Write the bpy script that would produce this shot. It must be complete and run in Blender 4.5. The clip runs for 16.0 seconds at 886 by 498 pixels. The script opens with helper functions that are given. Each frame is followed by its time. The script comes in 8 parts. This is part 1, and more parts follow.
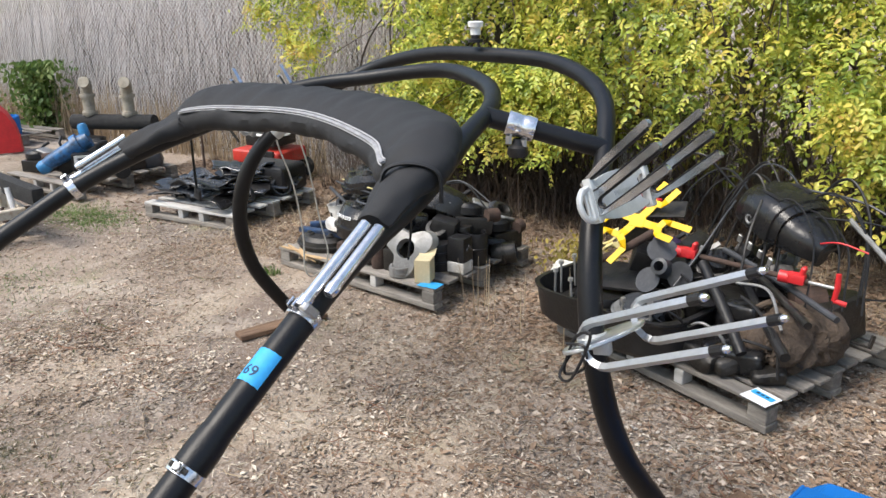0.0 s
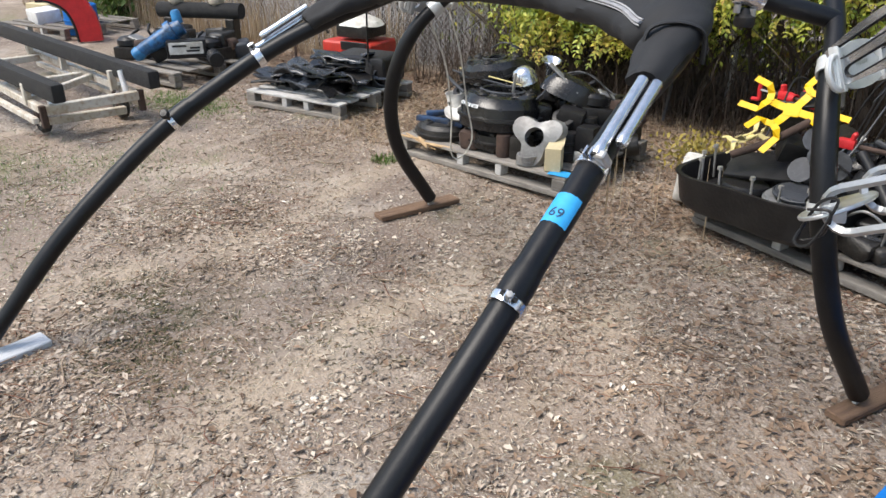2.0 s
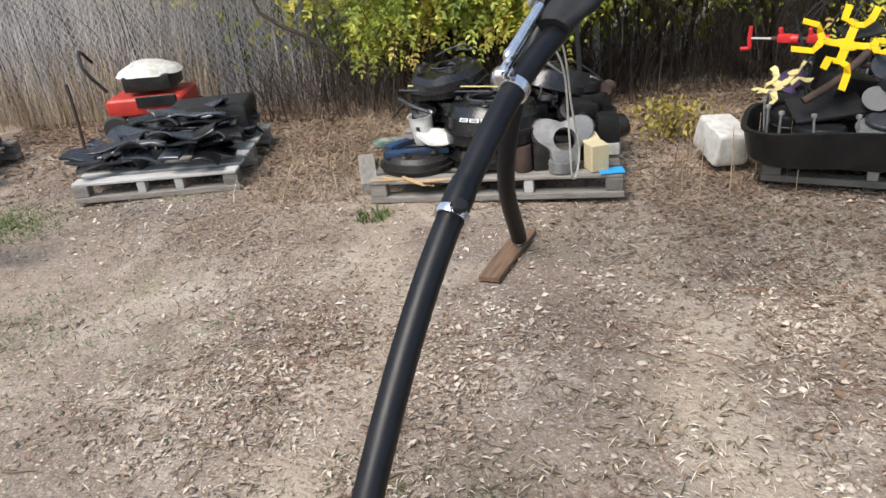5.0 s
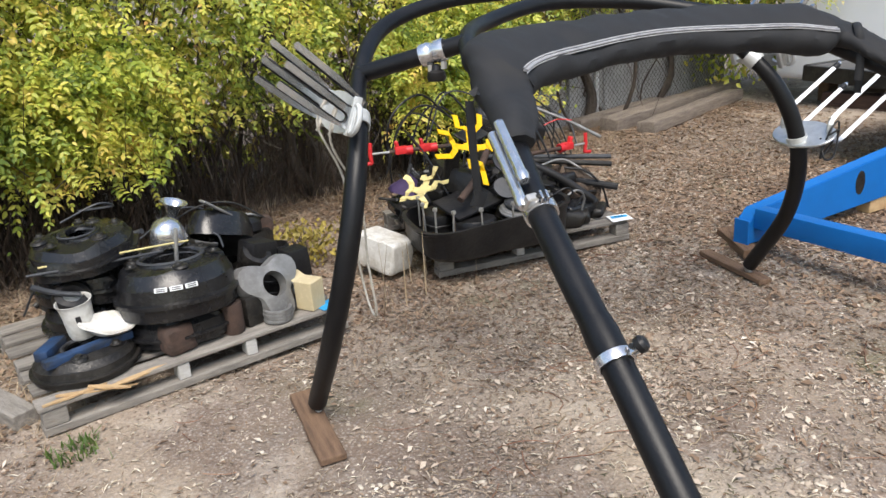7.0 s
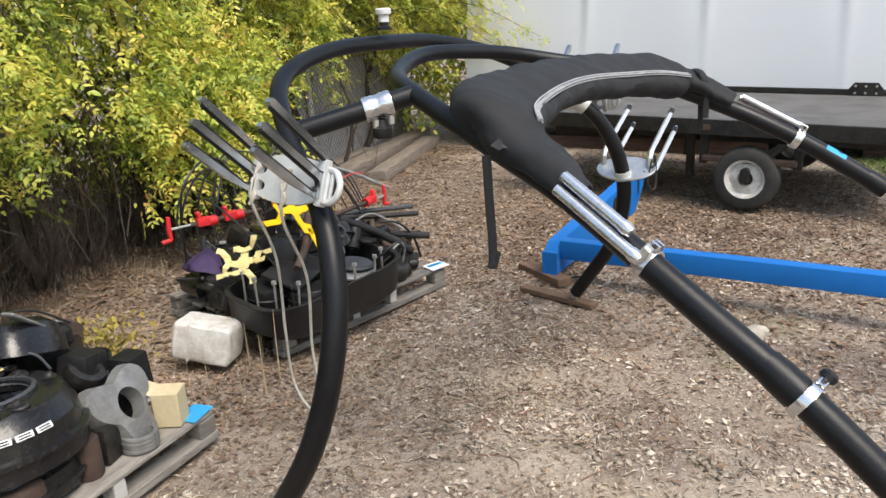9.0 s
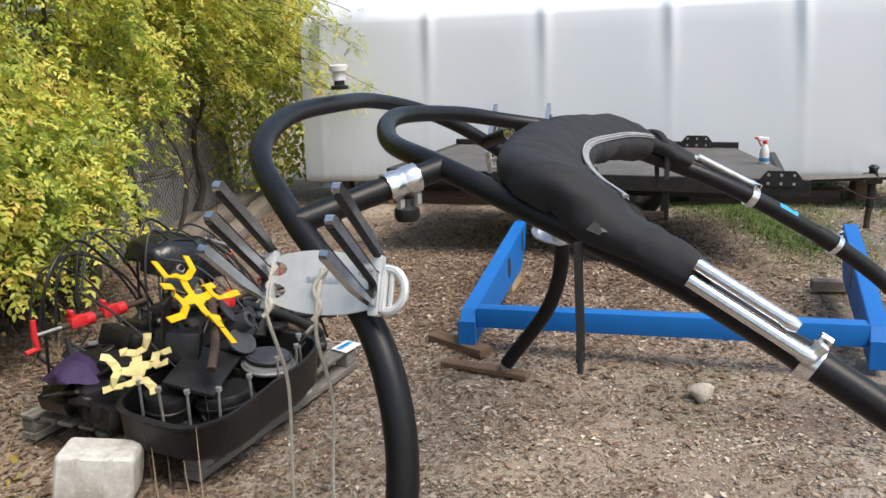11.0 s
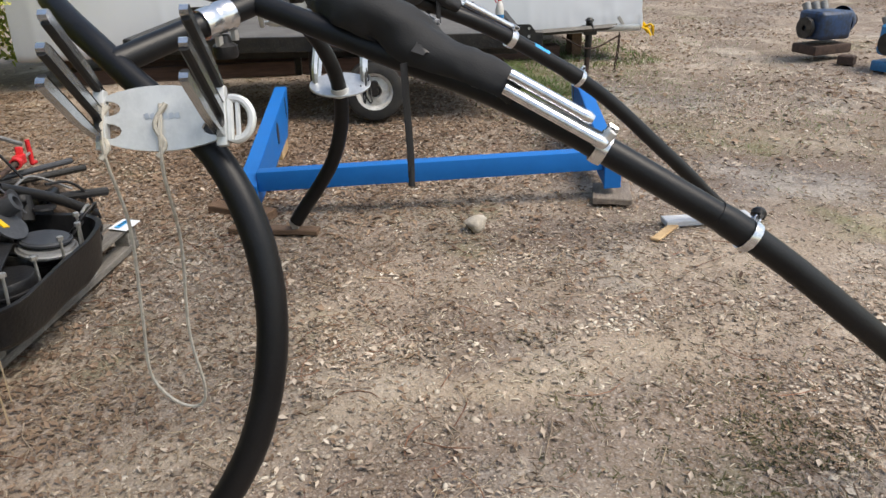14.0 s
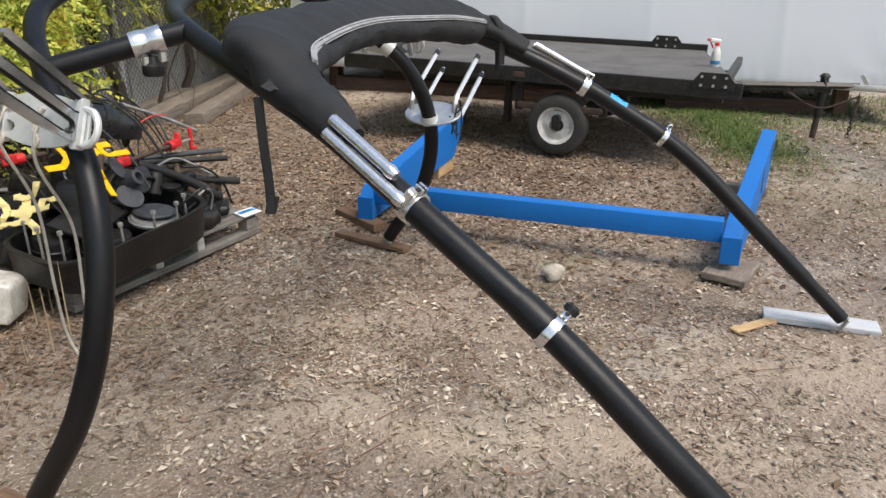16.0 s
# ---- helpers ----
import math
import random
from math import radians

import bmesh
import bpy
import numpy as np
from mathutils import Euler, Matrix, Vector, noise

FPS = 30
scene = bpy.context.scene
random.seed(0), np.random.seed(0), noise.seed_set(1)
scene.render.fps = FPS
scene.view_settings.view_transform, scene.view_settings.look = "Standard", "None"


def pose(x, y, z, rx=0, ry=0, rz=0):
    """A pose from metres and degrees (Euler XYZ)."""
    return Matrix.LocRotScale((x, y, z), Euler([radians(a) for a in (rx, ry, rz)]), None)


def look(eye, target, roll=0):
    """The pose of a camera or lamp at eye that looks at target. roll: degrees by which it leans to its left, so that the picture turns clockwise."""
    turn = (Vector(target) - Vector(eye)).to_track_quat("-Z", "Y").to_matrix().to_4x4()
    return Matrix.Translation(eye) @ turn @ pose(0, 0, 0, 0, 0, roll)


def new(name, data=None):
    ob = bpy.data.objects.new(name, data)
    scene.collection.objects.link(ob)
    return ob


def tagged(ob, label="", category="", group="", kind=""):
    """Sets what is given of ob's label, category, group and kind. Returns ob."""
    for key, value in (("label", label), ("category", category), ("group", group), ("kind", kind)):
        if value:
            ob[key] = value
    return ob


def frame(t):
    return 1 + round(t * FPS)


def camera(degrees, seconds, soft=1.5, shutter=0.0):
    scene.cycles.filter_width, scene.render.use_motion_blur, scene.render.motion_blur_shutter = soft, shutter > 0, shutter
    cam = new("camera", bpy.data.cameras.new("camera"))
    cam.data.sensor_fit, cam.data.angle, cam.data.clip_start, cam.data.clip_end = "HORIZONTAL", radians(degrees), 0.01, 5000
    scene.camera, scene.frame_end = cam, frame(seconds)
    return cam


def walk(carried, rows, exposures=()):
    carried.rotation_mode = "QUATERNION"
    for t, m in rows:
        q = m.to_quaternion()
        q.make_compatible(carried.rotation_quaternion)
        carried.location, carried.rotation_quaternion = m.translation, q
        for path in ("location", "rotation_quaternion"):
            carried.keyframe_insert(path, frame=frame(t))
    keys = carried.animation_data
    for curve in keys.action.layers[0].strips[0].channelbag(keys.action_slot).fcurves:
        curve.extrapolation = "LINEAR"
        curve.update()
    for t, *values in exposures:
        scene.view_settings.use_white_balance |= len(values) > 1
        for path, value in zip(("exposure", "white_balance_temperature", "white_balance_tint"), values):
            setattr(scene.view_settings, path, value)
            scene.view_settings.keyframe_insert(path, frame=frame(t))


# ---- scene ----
cam = camera(60.95, 16.0)
PATH = [
    (0, (3.167, 0.542, 1.71), (2.04, 2.067, 1.073), -1.0),
    (0.5, (3.175, 0.532, 1.623), (2.048, 2.024, 0.912), 0.2),
    (1, (3.16, 0.513, 1.595), (2.051, 1.982, 0.813), 0.9),
    (1.5, (2.996, 0.349, 1.598), (1.889, 1.792, 0.765), 0.8),
    (1.8, (2.857, 0.176, 1.587), (1.731, 1.598, 0.745), 0.2),
    (2, (2.753, 0.091, 1.604), (1.623, 1.504, 0.751), -0.1),
    (2.5, (2.467, 0.005, 1.583), (1.344, 1.416, 0.718), -0.8),
    (3, (2.089, -0.043, 1.597), (1.005, 1.392, 0.723), -2.2),
    (3.2, (1.926, -0.112, 1.603), (0.875, 1.344, 0.722), -2.7),
    (5.3, (0.073, 0.059, 1.502), (0.044, 1.873, 0.659), -4.2),
    (5.5, (-0.115, 0.093, 1.517), (0.034, 1.911, 0.697), -2.9),
    (6, (-0.505, 0.268, 1.527), (0.04, 2.036, 0.768), -3.0),
    (6.5, (-0.804, 0.516, 1.521), (0.098, 2.156, 0.816), -3.5),
    (7, (-0.98, 0.847, 1.544), (0.221, 2.299, 0.876), -3.9),
    (7.5, (-1.189, 1.109, 1.548), (0.233, 2.355, 0.896), -4.1),
    (8, (-1.274, 1.373, 1.555), (0.31, 2.411, 0.912), -3.8),
    (8.5, (-1.328, 1.621, 1.562), (0.369, 2.478, 0.941), -3.3),
    (8.7, (-1.379, 1.706, 1.566), (0.351, 2.503, 0.956), -3.2),
    (10.8, (-1.221, 2.512, 1.617), (0.702, 2.763, 1.128), -2.0),
    (11, (-1.146, 2.58, 1.615), (0.785, 2.766, 1.128), -2.2),
    (11.5, (-0.888, 2.692, 1.604), (1.042, 2.708, 1.082), -2.7),
    (12, (-0.767, 2.796, 1.57), (1.128, 2.641, 0.947), -3.1),
    (12.2, (-0.785, 2.871, 1.542), (1.076, 2.658, 0.841), -3.1),
    (12.5, (-0.822, 3.001, 1.466), (1.007, 2.689, 0.72), -2.8),
    (13, (-0.91, 3.086, 1.428), (0.858, 2.646, 0.602), -2.3),
    (13.5, (-1.108, 2.974, 1.456), (0.642, 2.483, 0.622), -1.9),
    (14, (-1.309, 2.825, 1.534), (0.461, 2.359, 0.729), -1.8),
    (14.5, (-1.259, 2.573, 1.544), (0.552, 2.232, 0.766), -1.5),
    (15, (-1.184, 2.288, 1.562), (0.658, 2.138, 0.797), -0.7),
    (15.5, (-1.207, 1.883, 1.553), (0.643, 1.971, 0.798), -0.2),
    (16, (-1.326, 1.662, 1.564), (0.507, 1.972, 0.827), 0.2),
]
walk(cam, [(t, look(eye, target, roll)) for t, eye, target, roll in PATH], [(0, 0.85, 6800, 10), (1.2, 0.88, 6780, 10), (2.2, 0.71, 6700, 10), (3.2, 0.66, 6650, 10), (5.3, 0.65, 6680, 10), (6.5, 0.67, 6700, 10), (8.5, 0.74, 6950, 10), (11, 0.56, 6950, 10), (12.5, 0.5, 7300, 10), (14, 0.52, 7080, 10), (15, 0.5, 7150, 10), (16, 0.52, 7000, 10)])

# ---- world and light ----
world = bpy.data.worlds.new("world")
scene.world = world
world.use_nodes = True
wn = world.node_tree
bg = wn.nodes["Background"]
sky = wn.nodes.new("ShaderNodeTexSky")
sky.sky_type = "NISHITA"
sky.sun_disc = False
sky.sun_elevation = radians(60)
sky.sun_rotation = radians(214)
sky.air_density, sky.dust_density, sky.ozone_density = 1.4, 2.0, 1.0
wn.links.new(sky.outputs[0], bg.inputs[0])
bg.inputs[1].default_value = 0.14
sun_data = bpy.data.lights.new("sun", "SUN")
sun_data.energy, sun_data.angle, sun_data.color = 2.4, radians(32), (1.0, 0.97, 0.93)
sun = new("sun", sun_data)
sun.matrix_world = look((0, 0, 10), (2.7, 4.0, 2.0))

# ---- materials ----


def mat(name, base, rough=0.6, metal=0.0, second=None, scale=8.0, fine=60.0, bump=0.15, third=None, spot=0.0, coat=0.0, stretch=None, island=0.0, objvar=0.0, bdist=0.01, spec=0.5):
    """A procedural surface: two colours mixed by coarse noise, speckled by fine noise, with bump."""
    m = bpy.data.materials.new(name)
    m.use_nodes = True
    n, l = m.node_tree.nodes, m.node_tree.links
    b = n["Principled BSDF"]
    b.inputs["Roughness"].default_value = rough
    b.inputs["Metallic"].default_value = metal
    b.inputs["Coat Weight"].default_value = coat
    b.inputs["Specular IOR Level"].default_value = spec
    co = n.new("ShaderNodeTexCoord")
    src = co.outputs["Object"]
    if stretch:
        mp = n.new("ShaderNodeMapping")
        mp.inputs["Scale"].default_value = stretch
        l.new(src, mp.inputs["Vector"])
        src = mp.outputs["Vector"]
    a = n.new("ShaderNodeTexNoise")
    a.inputs["Scale"].default_value, a.inputs["Detail"].default_value, a.inputs["Roughness"].default_value = scale, 6.0, 0.6
    f = n.new("ShaderNodeTexNoise")
    f.inputs["Scale"].default_value, f.inputs["Detail"].default_value = fine, 4.0
    l.new(src, a.inputs["Vector"])
    l.new(src, f.inputs["Vector"])
    second = second or tuple(c * 0.6 for c in base)
    third = third or tuple(c * 1.3 for c in base)
    r1 = n.new("ShaderNodeMapRange")
    r1.inputs["From Min"].default_value, r1.inputs["From Max"].default_value = 0.38, 0.64
    l.new(a.outputs["Fac"], r1.inputs["Value"])
    mix = n.new("ShaderNodeMix")
    mix.data_type = "RGBA"
    mix.inputs["A"].default_value, mix.inputs["B"].default_value = (*base, 1), (*second, 1)
    l.new(r1.outputs["Result"], mix.inputs["Factor"])
    r2 = n.new("ShaderNodeMapRange")
    r2.inputs["From Min"].default_value, r2.inputs["From Max"].default_value, r2.inputs["To Max"].default_value = 0.52, 0.75, 0.4 + spot
    l.new(f.outputs["Fac"], r2.inputs["Value"])
    mix2 = n.new("ShaderNodeMix")
    mix2.data_type = "RGBA"
    mix2.inputs["B"].default_value = (*third, 1)
    l.new(mix.outputs["Result"], mix2.inputs["A"])
    l.new(r2.outputs["Result"], mix2.inputs["Factor"])
    out = mix2.outputs["Result"]
    if island or objvar:
        if island:
            g = n.new("ShaderNodeNewGeometry").outputs["Random Per Island"]
        else:
            g = n.new("ShaderNodeObjectInfo").outputs["Random"]
        k = island or objvar
        hs = n.new("ShaderNodeHueSaturation")
        rr = n.new("ShaderNodeMapRange")
        rr.inputs["To Min"].default_value, rr.inputs["To Max"].default_value = 1 - k, 1 + k
        l.new(g, rr.inputs["Value"])
        l.new(rr.outputs["Result"], hs.inputs["Value"])
        l.new(out, hs.inputs["Color"])
        out = hs.outputs["Color"]
    l.new(out, b.inputs["Base Color"])
    rv = n.new("ShaderNodeMapRange")
    rv.inputs["To Min"].default_value, rv.inputs["To Max"].default_value = max(rough - 0.12, 0.04), min(rough + 0.15, 1)
    l.new(a.outputs["Fac"], rv.inputs["Value"])
    l.new(rv.outputs["Result"], b.inputs["Roughness"])
    if bump:
        bp = n.new("ShaderNodeBump")
        bp.inputs["Strength"].default_value, bp.inputs["Distance"].default_value = bump, bdist
        ad = n.new("ShaderNodeMath")
        ad.operation = "ADD"
        l.new(a.outputs["Fac"], ad.inputs[0])
        l.new(f.outputs["Fac"], ad.inputs[1])
        l.new(ad.outputs[0], bp.inputs["Height"])
        l.new(bp.outputs["Normal"], b.inputs["Normal"])
    return m


def ramp_mat(name, stops, rough=0.6, sss=0.0, bump=0.0, noise_scale=3.0, own=0.55):
    """A material whose colour is drawn from a ramp, piece by piece (islands), with a slow drift in space."""
    m = bpy.data.materials.new(name)
    m.use_nodes = True
    n, l = m.node_tree.nodes, m.node_tree.links
    b = n["Principled BSDF"]
    b.inputs["Roughness"].default_value = rough
    g = n.new("ShaderNodeNewGeometry")
    co = n.new("ShaderNodeTexCoord")
    t = n.new("ShaderNodeTexNoise")
    t.inputs["Scale"].default_value = noise_scale
    l.new(co.outputs["Object"], t.inputs["Vector"])
    mx = n.new("ShaderNodeMath")
    mx.operation = "MULTIPLY_ADD"
    mx.inputs[1].default_value = own
    l.new(g.outputs["Random Per Island"], mx.inputs[0])
    sc = n.new("ShaderNodeMapRange")
    sc.inputs["From Min"].default_value, sc.inputs["From Max"].default_value = 0.3, 0.7
    sc.inputs["To Max"].default_value = 1.0 - own
    l.new(t.outputs["Fac"], sc.inputs["Value"])
    l.new(sc.outputs["Result"], mx.inputs[2])
    r = n.new("ShaderNodeValToRGB")
    e = r.color_ramp.elements
    e[0].position, e[0].color = stops[0][0], (*stops[0][1], 1)
    e[1].position, e[1].color = stops[-1][0], (*stops[-1][1], 1)
    for p, c in stops[1:-1]:
        e.new(p).color = (*c, 1)
    l.new(mx.outputs[0], r.inputs["Fac"])
    l.new(r.outputs["Color"], b.inputs["Base Color"])
    if sss:
        tr = n.new("ShaderNodeBsdfTranslucent")
        l.new(r.outputs["Color"], tr.inputs["Color"])
        ms = n.new("ShaderNodeMixShader")
        ms.inputs["Fac"].default_value = sss
        l.new(b.outputs[0], ms.inputs[1])
        l.new(tr.outputs[0], ms.inputs[2])
        l.new(ms.outputs[0], n["Material Output"].inputs["Surface"])
    return m


def ground_mat():
    m = bpy.data.materials.new("gravel ground")
    m.use_nodes = True
    n, l = m.node_tree.nodes, m.node_tree.links
    b = n["Principled BSDF"]
    b.inputs["Roughness"].default_value = 0.95
    b.inputs["Specular IOR Level"].default_value = 0.2
    co = n.new("ShaderNodeTexCoord")

    def noise_at(scale, detail=6.0, rough=0.6):
        t = n.new("ShaderNodeTexNoise")
        t.inputs["Scale"].default_value, t.inputs["Detail"].default_value, t.inputs["Roughness"].default_value = scale, detail, rough
        l.new(co.outputs["Object"], t.inputs["Vector"])
        return t.outputs["Fac"]

    def rng(v, a, z, lo=0.0, hi=1.0):
        r = n.new("ShaderNodeMapRange")
        for k, x in (("From Min", a), ("From Max", z), ("To Min", lo), ("To Max", hi)):
            r.inputs[k].default_value = x
        l.new(v, r.inputs["Value"])
        return r.outputs["Result"]

    def blend(f, x, y):
        k = n.new("ShaderNodeMix")
        k.data_type = "RGBA"
        for key, v in (("A", x), ("B", y)):
            if isinstance(v, tuple):
                k.inputs[key].default_value = (*v, 1)
            else:
                l.new(v, k.inputs[key])
        l.new(f, k.inputs["Factor"])
        return k.outputs["Result"]

    def vor(scale):
        v = n.new("ShaderNodeTexVoronoi")
        v.inputs["Scale"].default_value = scale
        l.new(co.outputs["Object"], v.inputs["Vector"])
        return v

    big = noise_at(0.55, 5.0)
    mid = noise_at(2.1)
    soil = blend(rng(big, 0.42, 0.60), (0.30, 0.235, 0.182), (0.15, 0.108, 0.083))
    soil = blend(rng(noise_at(1.3, 5.0, 0.65), 0.52, 0.62), soil, (0.41, 0.345, 0.277))
    soil = blend(rng(mid, 0.55, 0.70, 0.0, 0.7), soil, (0.15, 0.107, 0.083))
    # two smooth wheel tracks of fine tan dust along y
    sep = n.new("ShaderNodeSeparateXYZ")
    l.new(co.outputs["Object"], sep.inputs[0])
    wob = n.new("ShaderNodeMath")
    wob.operation = "MULTIPLY_ADD"
    wob.inputs[1].default_value = 0.55
    l.new(noise_at(1.1, 4.0), wob.inputs[0])
    l.new(sep.outputs[0], wob.inputs[2])
    dust = None
    for centre, half in ((1.82, 0.17), (1.10, 0.16), (-0.1, 0.2)):
        off = n.new("ShaderNodeMath")
        off.operation = "SUBTRACT"
        off.inputs[1].default_value = centre
        l.new(wob.outputs[0], off.inputs[0])
        ab = n.new("ShaderNodeMath")
        ab.operation = "ABSOLUTE"
        l.new(off.outputs[0], ab.inputs[0])
        band = rng(ab.outputs[0], half * 0.3, half * 1.5, 1.0, 0.0)
        if dust is None:
            dust = band
        else:
            mxx = n.new("ShaderNodeMath")
            mxx.operation = "MAXIMUM"
            l.new(dust, mxx.inputs[0])
            l.new(band, mxx.inputs[1])
            dust = mxx.outputs[0]
    cover = n.new("ShaderNodeMath")
    cover.operation = "MULTIPLY"
    l.new(dust, cover.inputs[0])
    l.new(rng(noise_at(1.7, 5.0, 0.65), 0.36, 0.58, 0.0, 0.85), cover.inputs[1])
    dust = cover.outputs[0]
    dusty = soil = blend(dust, soil, (0.42, 0.345, 0.26))
    soil = blend(rng(noise_at(3.4, 7.0, 0.75), 0.50, 0.64, 0.0, 0.75), soil, (0.165, 0.122, 0.088))
    soil = blend(rng(noise_at(0.42, 6.0, 0.7), 0.52, 0.66, 0.0, 0.6), soil, (0.20, 0.16, 0.10))
    v1, v2 = vor(62.0), vor(150.0)
    hue = n.new("ShaderNodeSeparateColor")
    l.new(v1.outputs["Color"], hue.inputs[0])
    stone = blend(hue.outputs[0], (0.15, 0.128, 0.115), (0.55, 0.50, 0.45))
    soil = blend(rng(v1.outputs["Distance"], 0.0, 0.5, 0.75, 0.05), soil, stone)
    hue2 = n.new("ShaderNodeSeparateColor")
    l.new(v2.outputs["Color"], hue2.inputs[0])
    grit = blend(hue2.outputs[1], (0.10, 0.08, 0.066), (0.52, 0.455, 0.385))
    soil = blend(rng(v2.outputs["Distance"], 0.0, 0.55, 0.65, 0.0), soil, grit)
    soil = blend(rng(dust, 0.0, 0.85, 0.0, 0.5), soil, dusty)
    grey = rng(noise_at(0.62, 5.0, 0.6), 0.53, 0.66, 0.0, 0.5)
    grey_stone = blend(hue.outputs[1], (0.09, 0.086, 0.083), (0.31, 0.30, 0.29))
    soil = blend(grey, soil, grey_stone)
    scrap = vor(47.0)
    pick = n.new("ShaderNodeSeparateColor")
    l.new(scrap.outputs["Color"], pick.inputs[0])
    few = n.new("ShaderNodeMath")
    few.operation = "MULTIPLY"
    l.new(rng(scrap.outputs["Distance"], 0.1, 0.5, 0.7, 0.0), few.inputs[0])
    l.new(rng(pick.outputs[2], 0.72, 0.78), few.inputs[1])
    soil = blend(few.outputs[0], soil, (0.10, 0.064, 0.045))
    green = rng(noise_at(0.9, 5.0, 0.7), 0.58, 0.70, 0.0, 0.45)
    soil = blend(green, soil, (0.14, 0.16, 0.06))
    l.new(soil, b.inputs["Base Color"])
    add = n.new("ShaderNodeMath")
    add.operation = "MULTIPLY_ADD"
    add.inputs[1].default_value = -0.6
    l.new(v1.outputs["Distance"], add.inputs[0])
    l.new(mid, add.inputs[2])
    add2 = n.new("ShaderNodeMath")
    add2.operation = "MULTIPLY_ADD"
    add2.inputs[1].default_value = -0.3
    l.new(v2.outputs["Distance"], add2.inputs[0])
    l.new(add.outputs[0], add2.inputs[2])
    bp = n.new("ShaderNodeBump")
    bp.inputs["Strength"].default_value, bp.inputs["Distance"].default_value = 0.5, 0.02
    l.new(add2.outputs[0], bp.inputs["Height"])
    l.new(bp.outputs["Normal"], b.inputs["Normal"])
    return m


M_GROUND = ground_mat()
M_STONE = ramp_mat("gravel stones", [(0.0, (0.10, 0.083, 0.07)), (0.3, (0.235, 0.19, 0.15)), (0.6, (0.40, 0.335, 0.265)), (0.85, (0.58, 0.51, 0.42)), (1.0, (0.84, 0.79, 0.70))], 0.9)
M_LITTER = ramp_mat("dry leaf litter", [(0.0, (0.085, 0.05, 0.033)), (0.4, (0.175, 0.115, 0.075)), (0.75, (0.27, 0.185, 0.125)), (1.0, (0.40, 0.30, 0.205))], 0.9)
M_CHIP = ramp_mat("pale chips", [(0.0, (0.18, 0.13, 0.098)), (0.4, (0.37, 0.29, 0.225)), (0.8, (0.56, 0.475, 0.385)), (1.0, (0.80, 0.73, 0.64))], 0.9)
M_STRAW = ramp_mat("bleached straw", [(0.0, (0.34, 0.285, 0.215)), (0.5, (0.54, 0.475, 0.375)), (1.0, (0.78, 0.72, 0.61))], 0.9)
M_FOAM = mat("black foam padding", (0.0032, 0.0035, 0.0047), 0.4, second=(0.0065, 0.0068, 0.0083), scale=9, fine=150, bump=0.1, third=(0.013, 0.0135, 0.016), bdist=0.005, spec=0.33)
M_FABRIC = mat("black canvas", (0.011, 0.0115, 0.013), 0.74, second=(0.016, 0.0165, 0.0185), scale=7, fine=330, bump=0.2, third=(0.026, 0.026, 0.029), bdist=0.008, spec=0.42)
M_FRAY = mat("frayed grey canvas backing", (0.022, 0.022, 0.024), 0.9, second=(0.03, 0.03, 0.033), scale=20, fine=300, bump=0.3)
M_ALU = mat("cast aluminium", (0.58, 0.60, 0.61), 0.38, 0.8, second=(0.46, 0.48, 0.50), scale=18, fine=120, bump=0.1, third=(0.62, 0.63, 0.65), bdist=0.003)
M_PRONG = mat("satin grey aluminium bars", (0.60, 0.62, 0.64), 0.2, 0.95, second=(0.40, 0.42, 0.44), scale=10, fine=120, bump=0.08, third=(0.66, 0.68, 0.7), bdist=0.003)
M_CHROME = mat("polished steel tube", (0.72, 0.73, 0.75), 0.2, 0.9, second=(0.6, 0.6, 0.62), scale=25, fine=90, bump=0.04, bdist=0.003)
M_WHITE = mat("white plastic", (0.72, 0.72, 0.72), 0.4, second=(0.6, 0.59, 0.57), scale=9, bump=0.05)
M_DIRTYWHITE = mat("dirty white plastic", (0.66, 0.65, 0.62), 0.5, second=(0.42, 0.39, 0.34), scale=10, fine=50, bump=0.1)
M_BLUE = mat("blue enamel", (0.003, 0.125, 0.42), 0.5, second=(0.003, 0.14, 0.47), scale=4, fine=70, bump=0.05, third=(0.008, 0.165, 0.52), spot=-0.2, spec=0.3)
M_BLUEDARK = mat("dusty blue metal", (0.018, 0.05, 0.125), 0.5, second=(0.015, 0.02, 0.03), scale=14)
M_BLUELIGHT = mat("bright blue paint", (0.02, 0.20, 0.44), 0.45, second=(0.025, 0.13, 0.28), scale=12)
M_MOTTLED = mat("dirty mottled blue paint", (0.02, 0.13, 0.32), 0.4, second=(0.014, 0.035, 0.07), third=(0.10, 0.22, 0.36), scale=13, fine=40, bump=0.3)
M_TAPE = mat("blue masking tape", (0.02, 0.31, 0.66), 0.6, second=(0.03, 0.35, 0.70), scale=30, bump=0.1, bdist=0.002)
M_INK = mat("black ink", (0.01, 0.01, 0.012), 0.6, bump=0.0)
M_PEN = mat("faded blue-black pen", (0.015, 0.075, 0.16), 0.6, bump=0.0)
M_PALLET = mat("weathered pallet wood", (0.235, 0.215, 0.19), 0.9, second=(0.15, 0.135, 0.12), third=(0.36, 0.34, 0.30), scale=6, fine=45, bump=0.5, stretch=(1.0, 7.0, 7.0), objvar=0.25)
M_PALLETL = mat("bleached plywood", (0.50, 0.49, 0.47), 0.85, second=(0.36, 0.35, 0.33), scale=6, fine=45, bump=0.4, stretch=(1.0, 6.0, 6.0), objvar=0.12)
M_BOARD = mat("brown weathered board", (0.19, 0.115, 0.07), 0.85, second=(0.11, 0.066, 0.042), scale=5, fine=50, bump=0.5, stretch=(1.0, 9.0, 9.0))
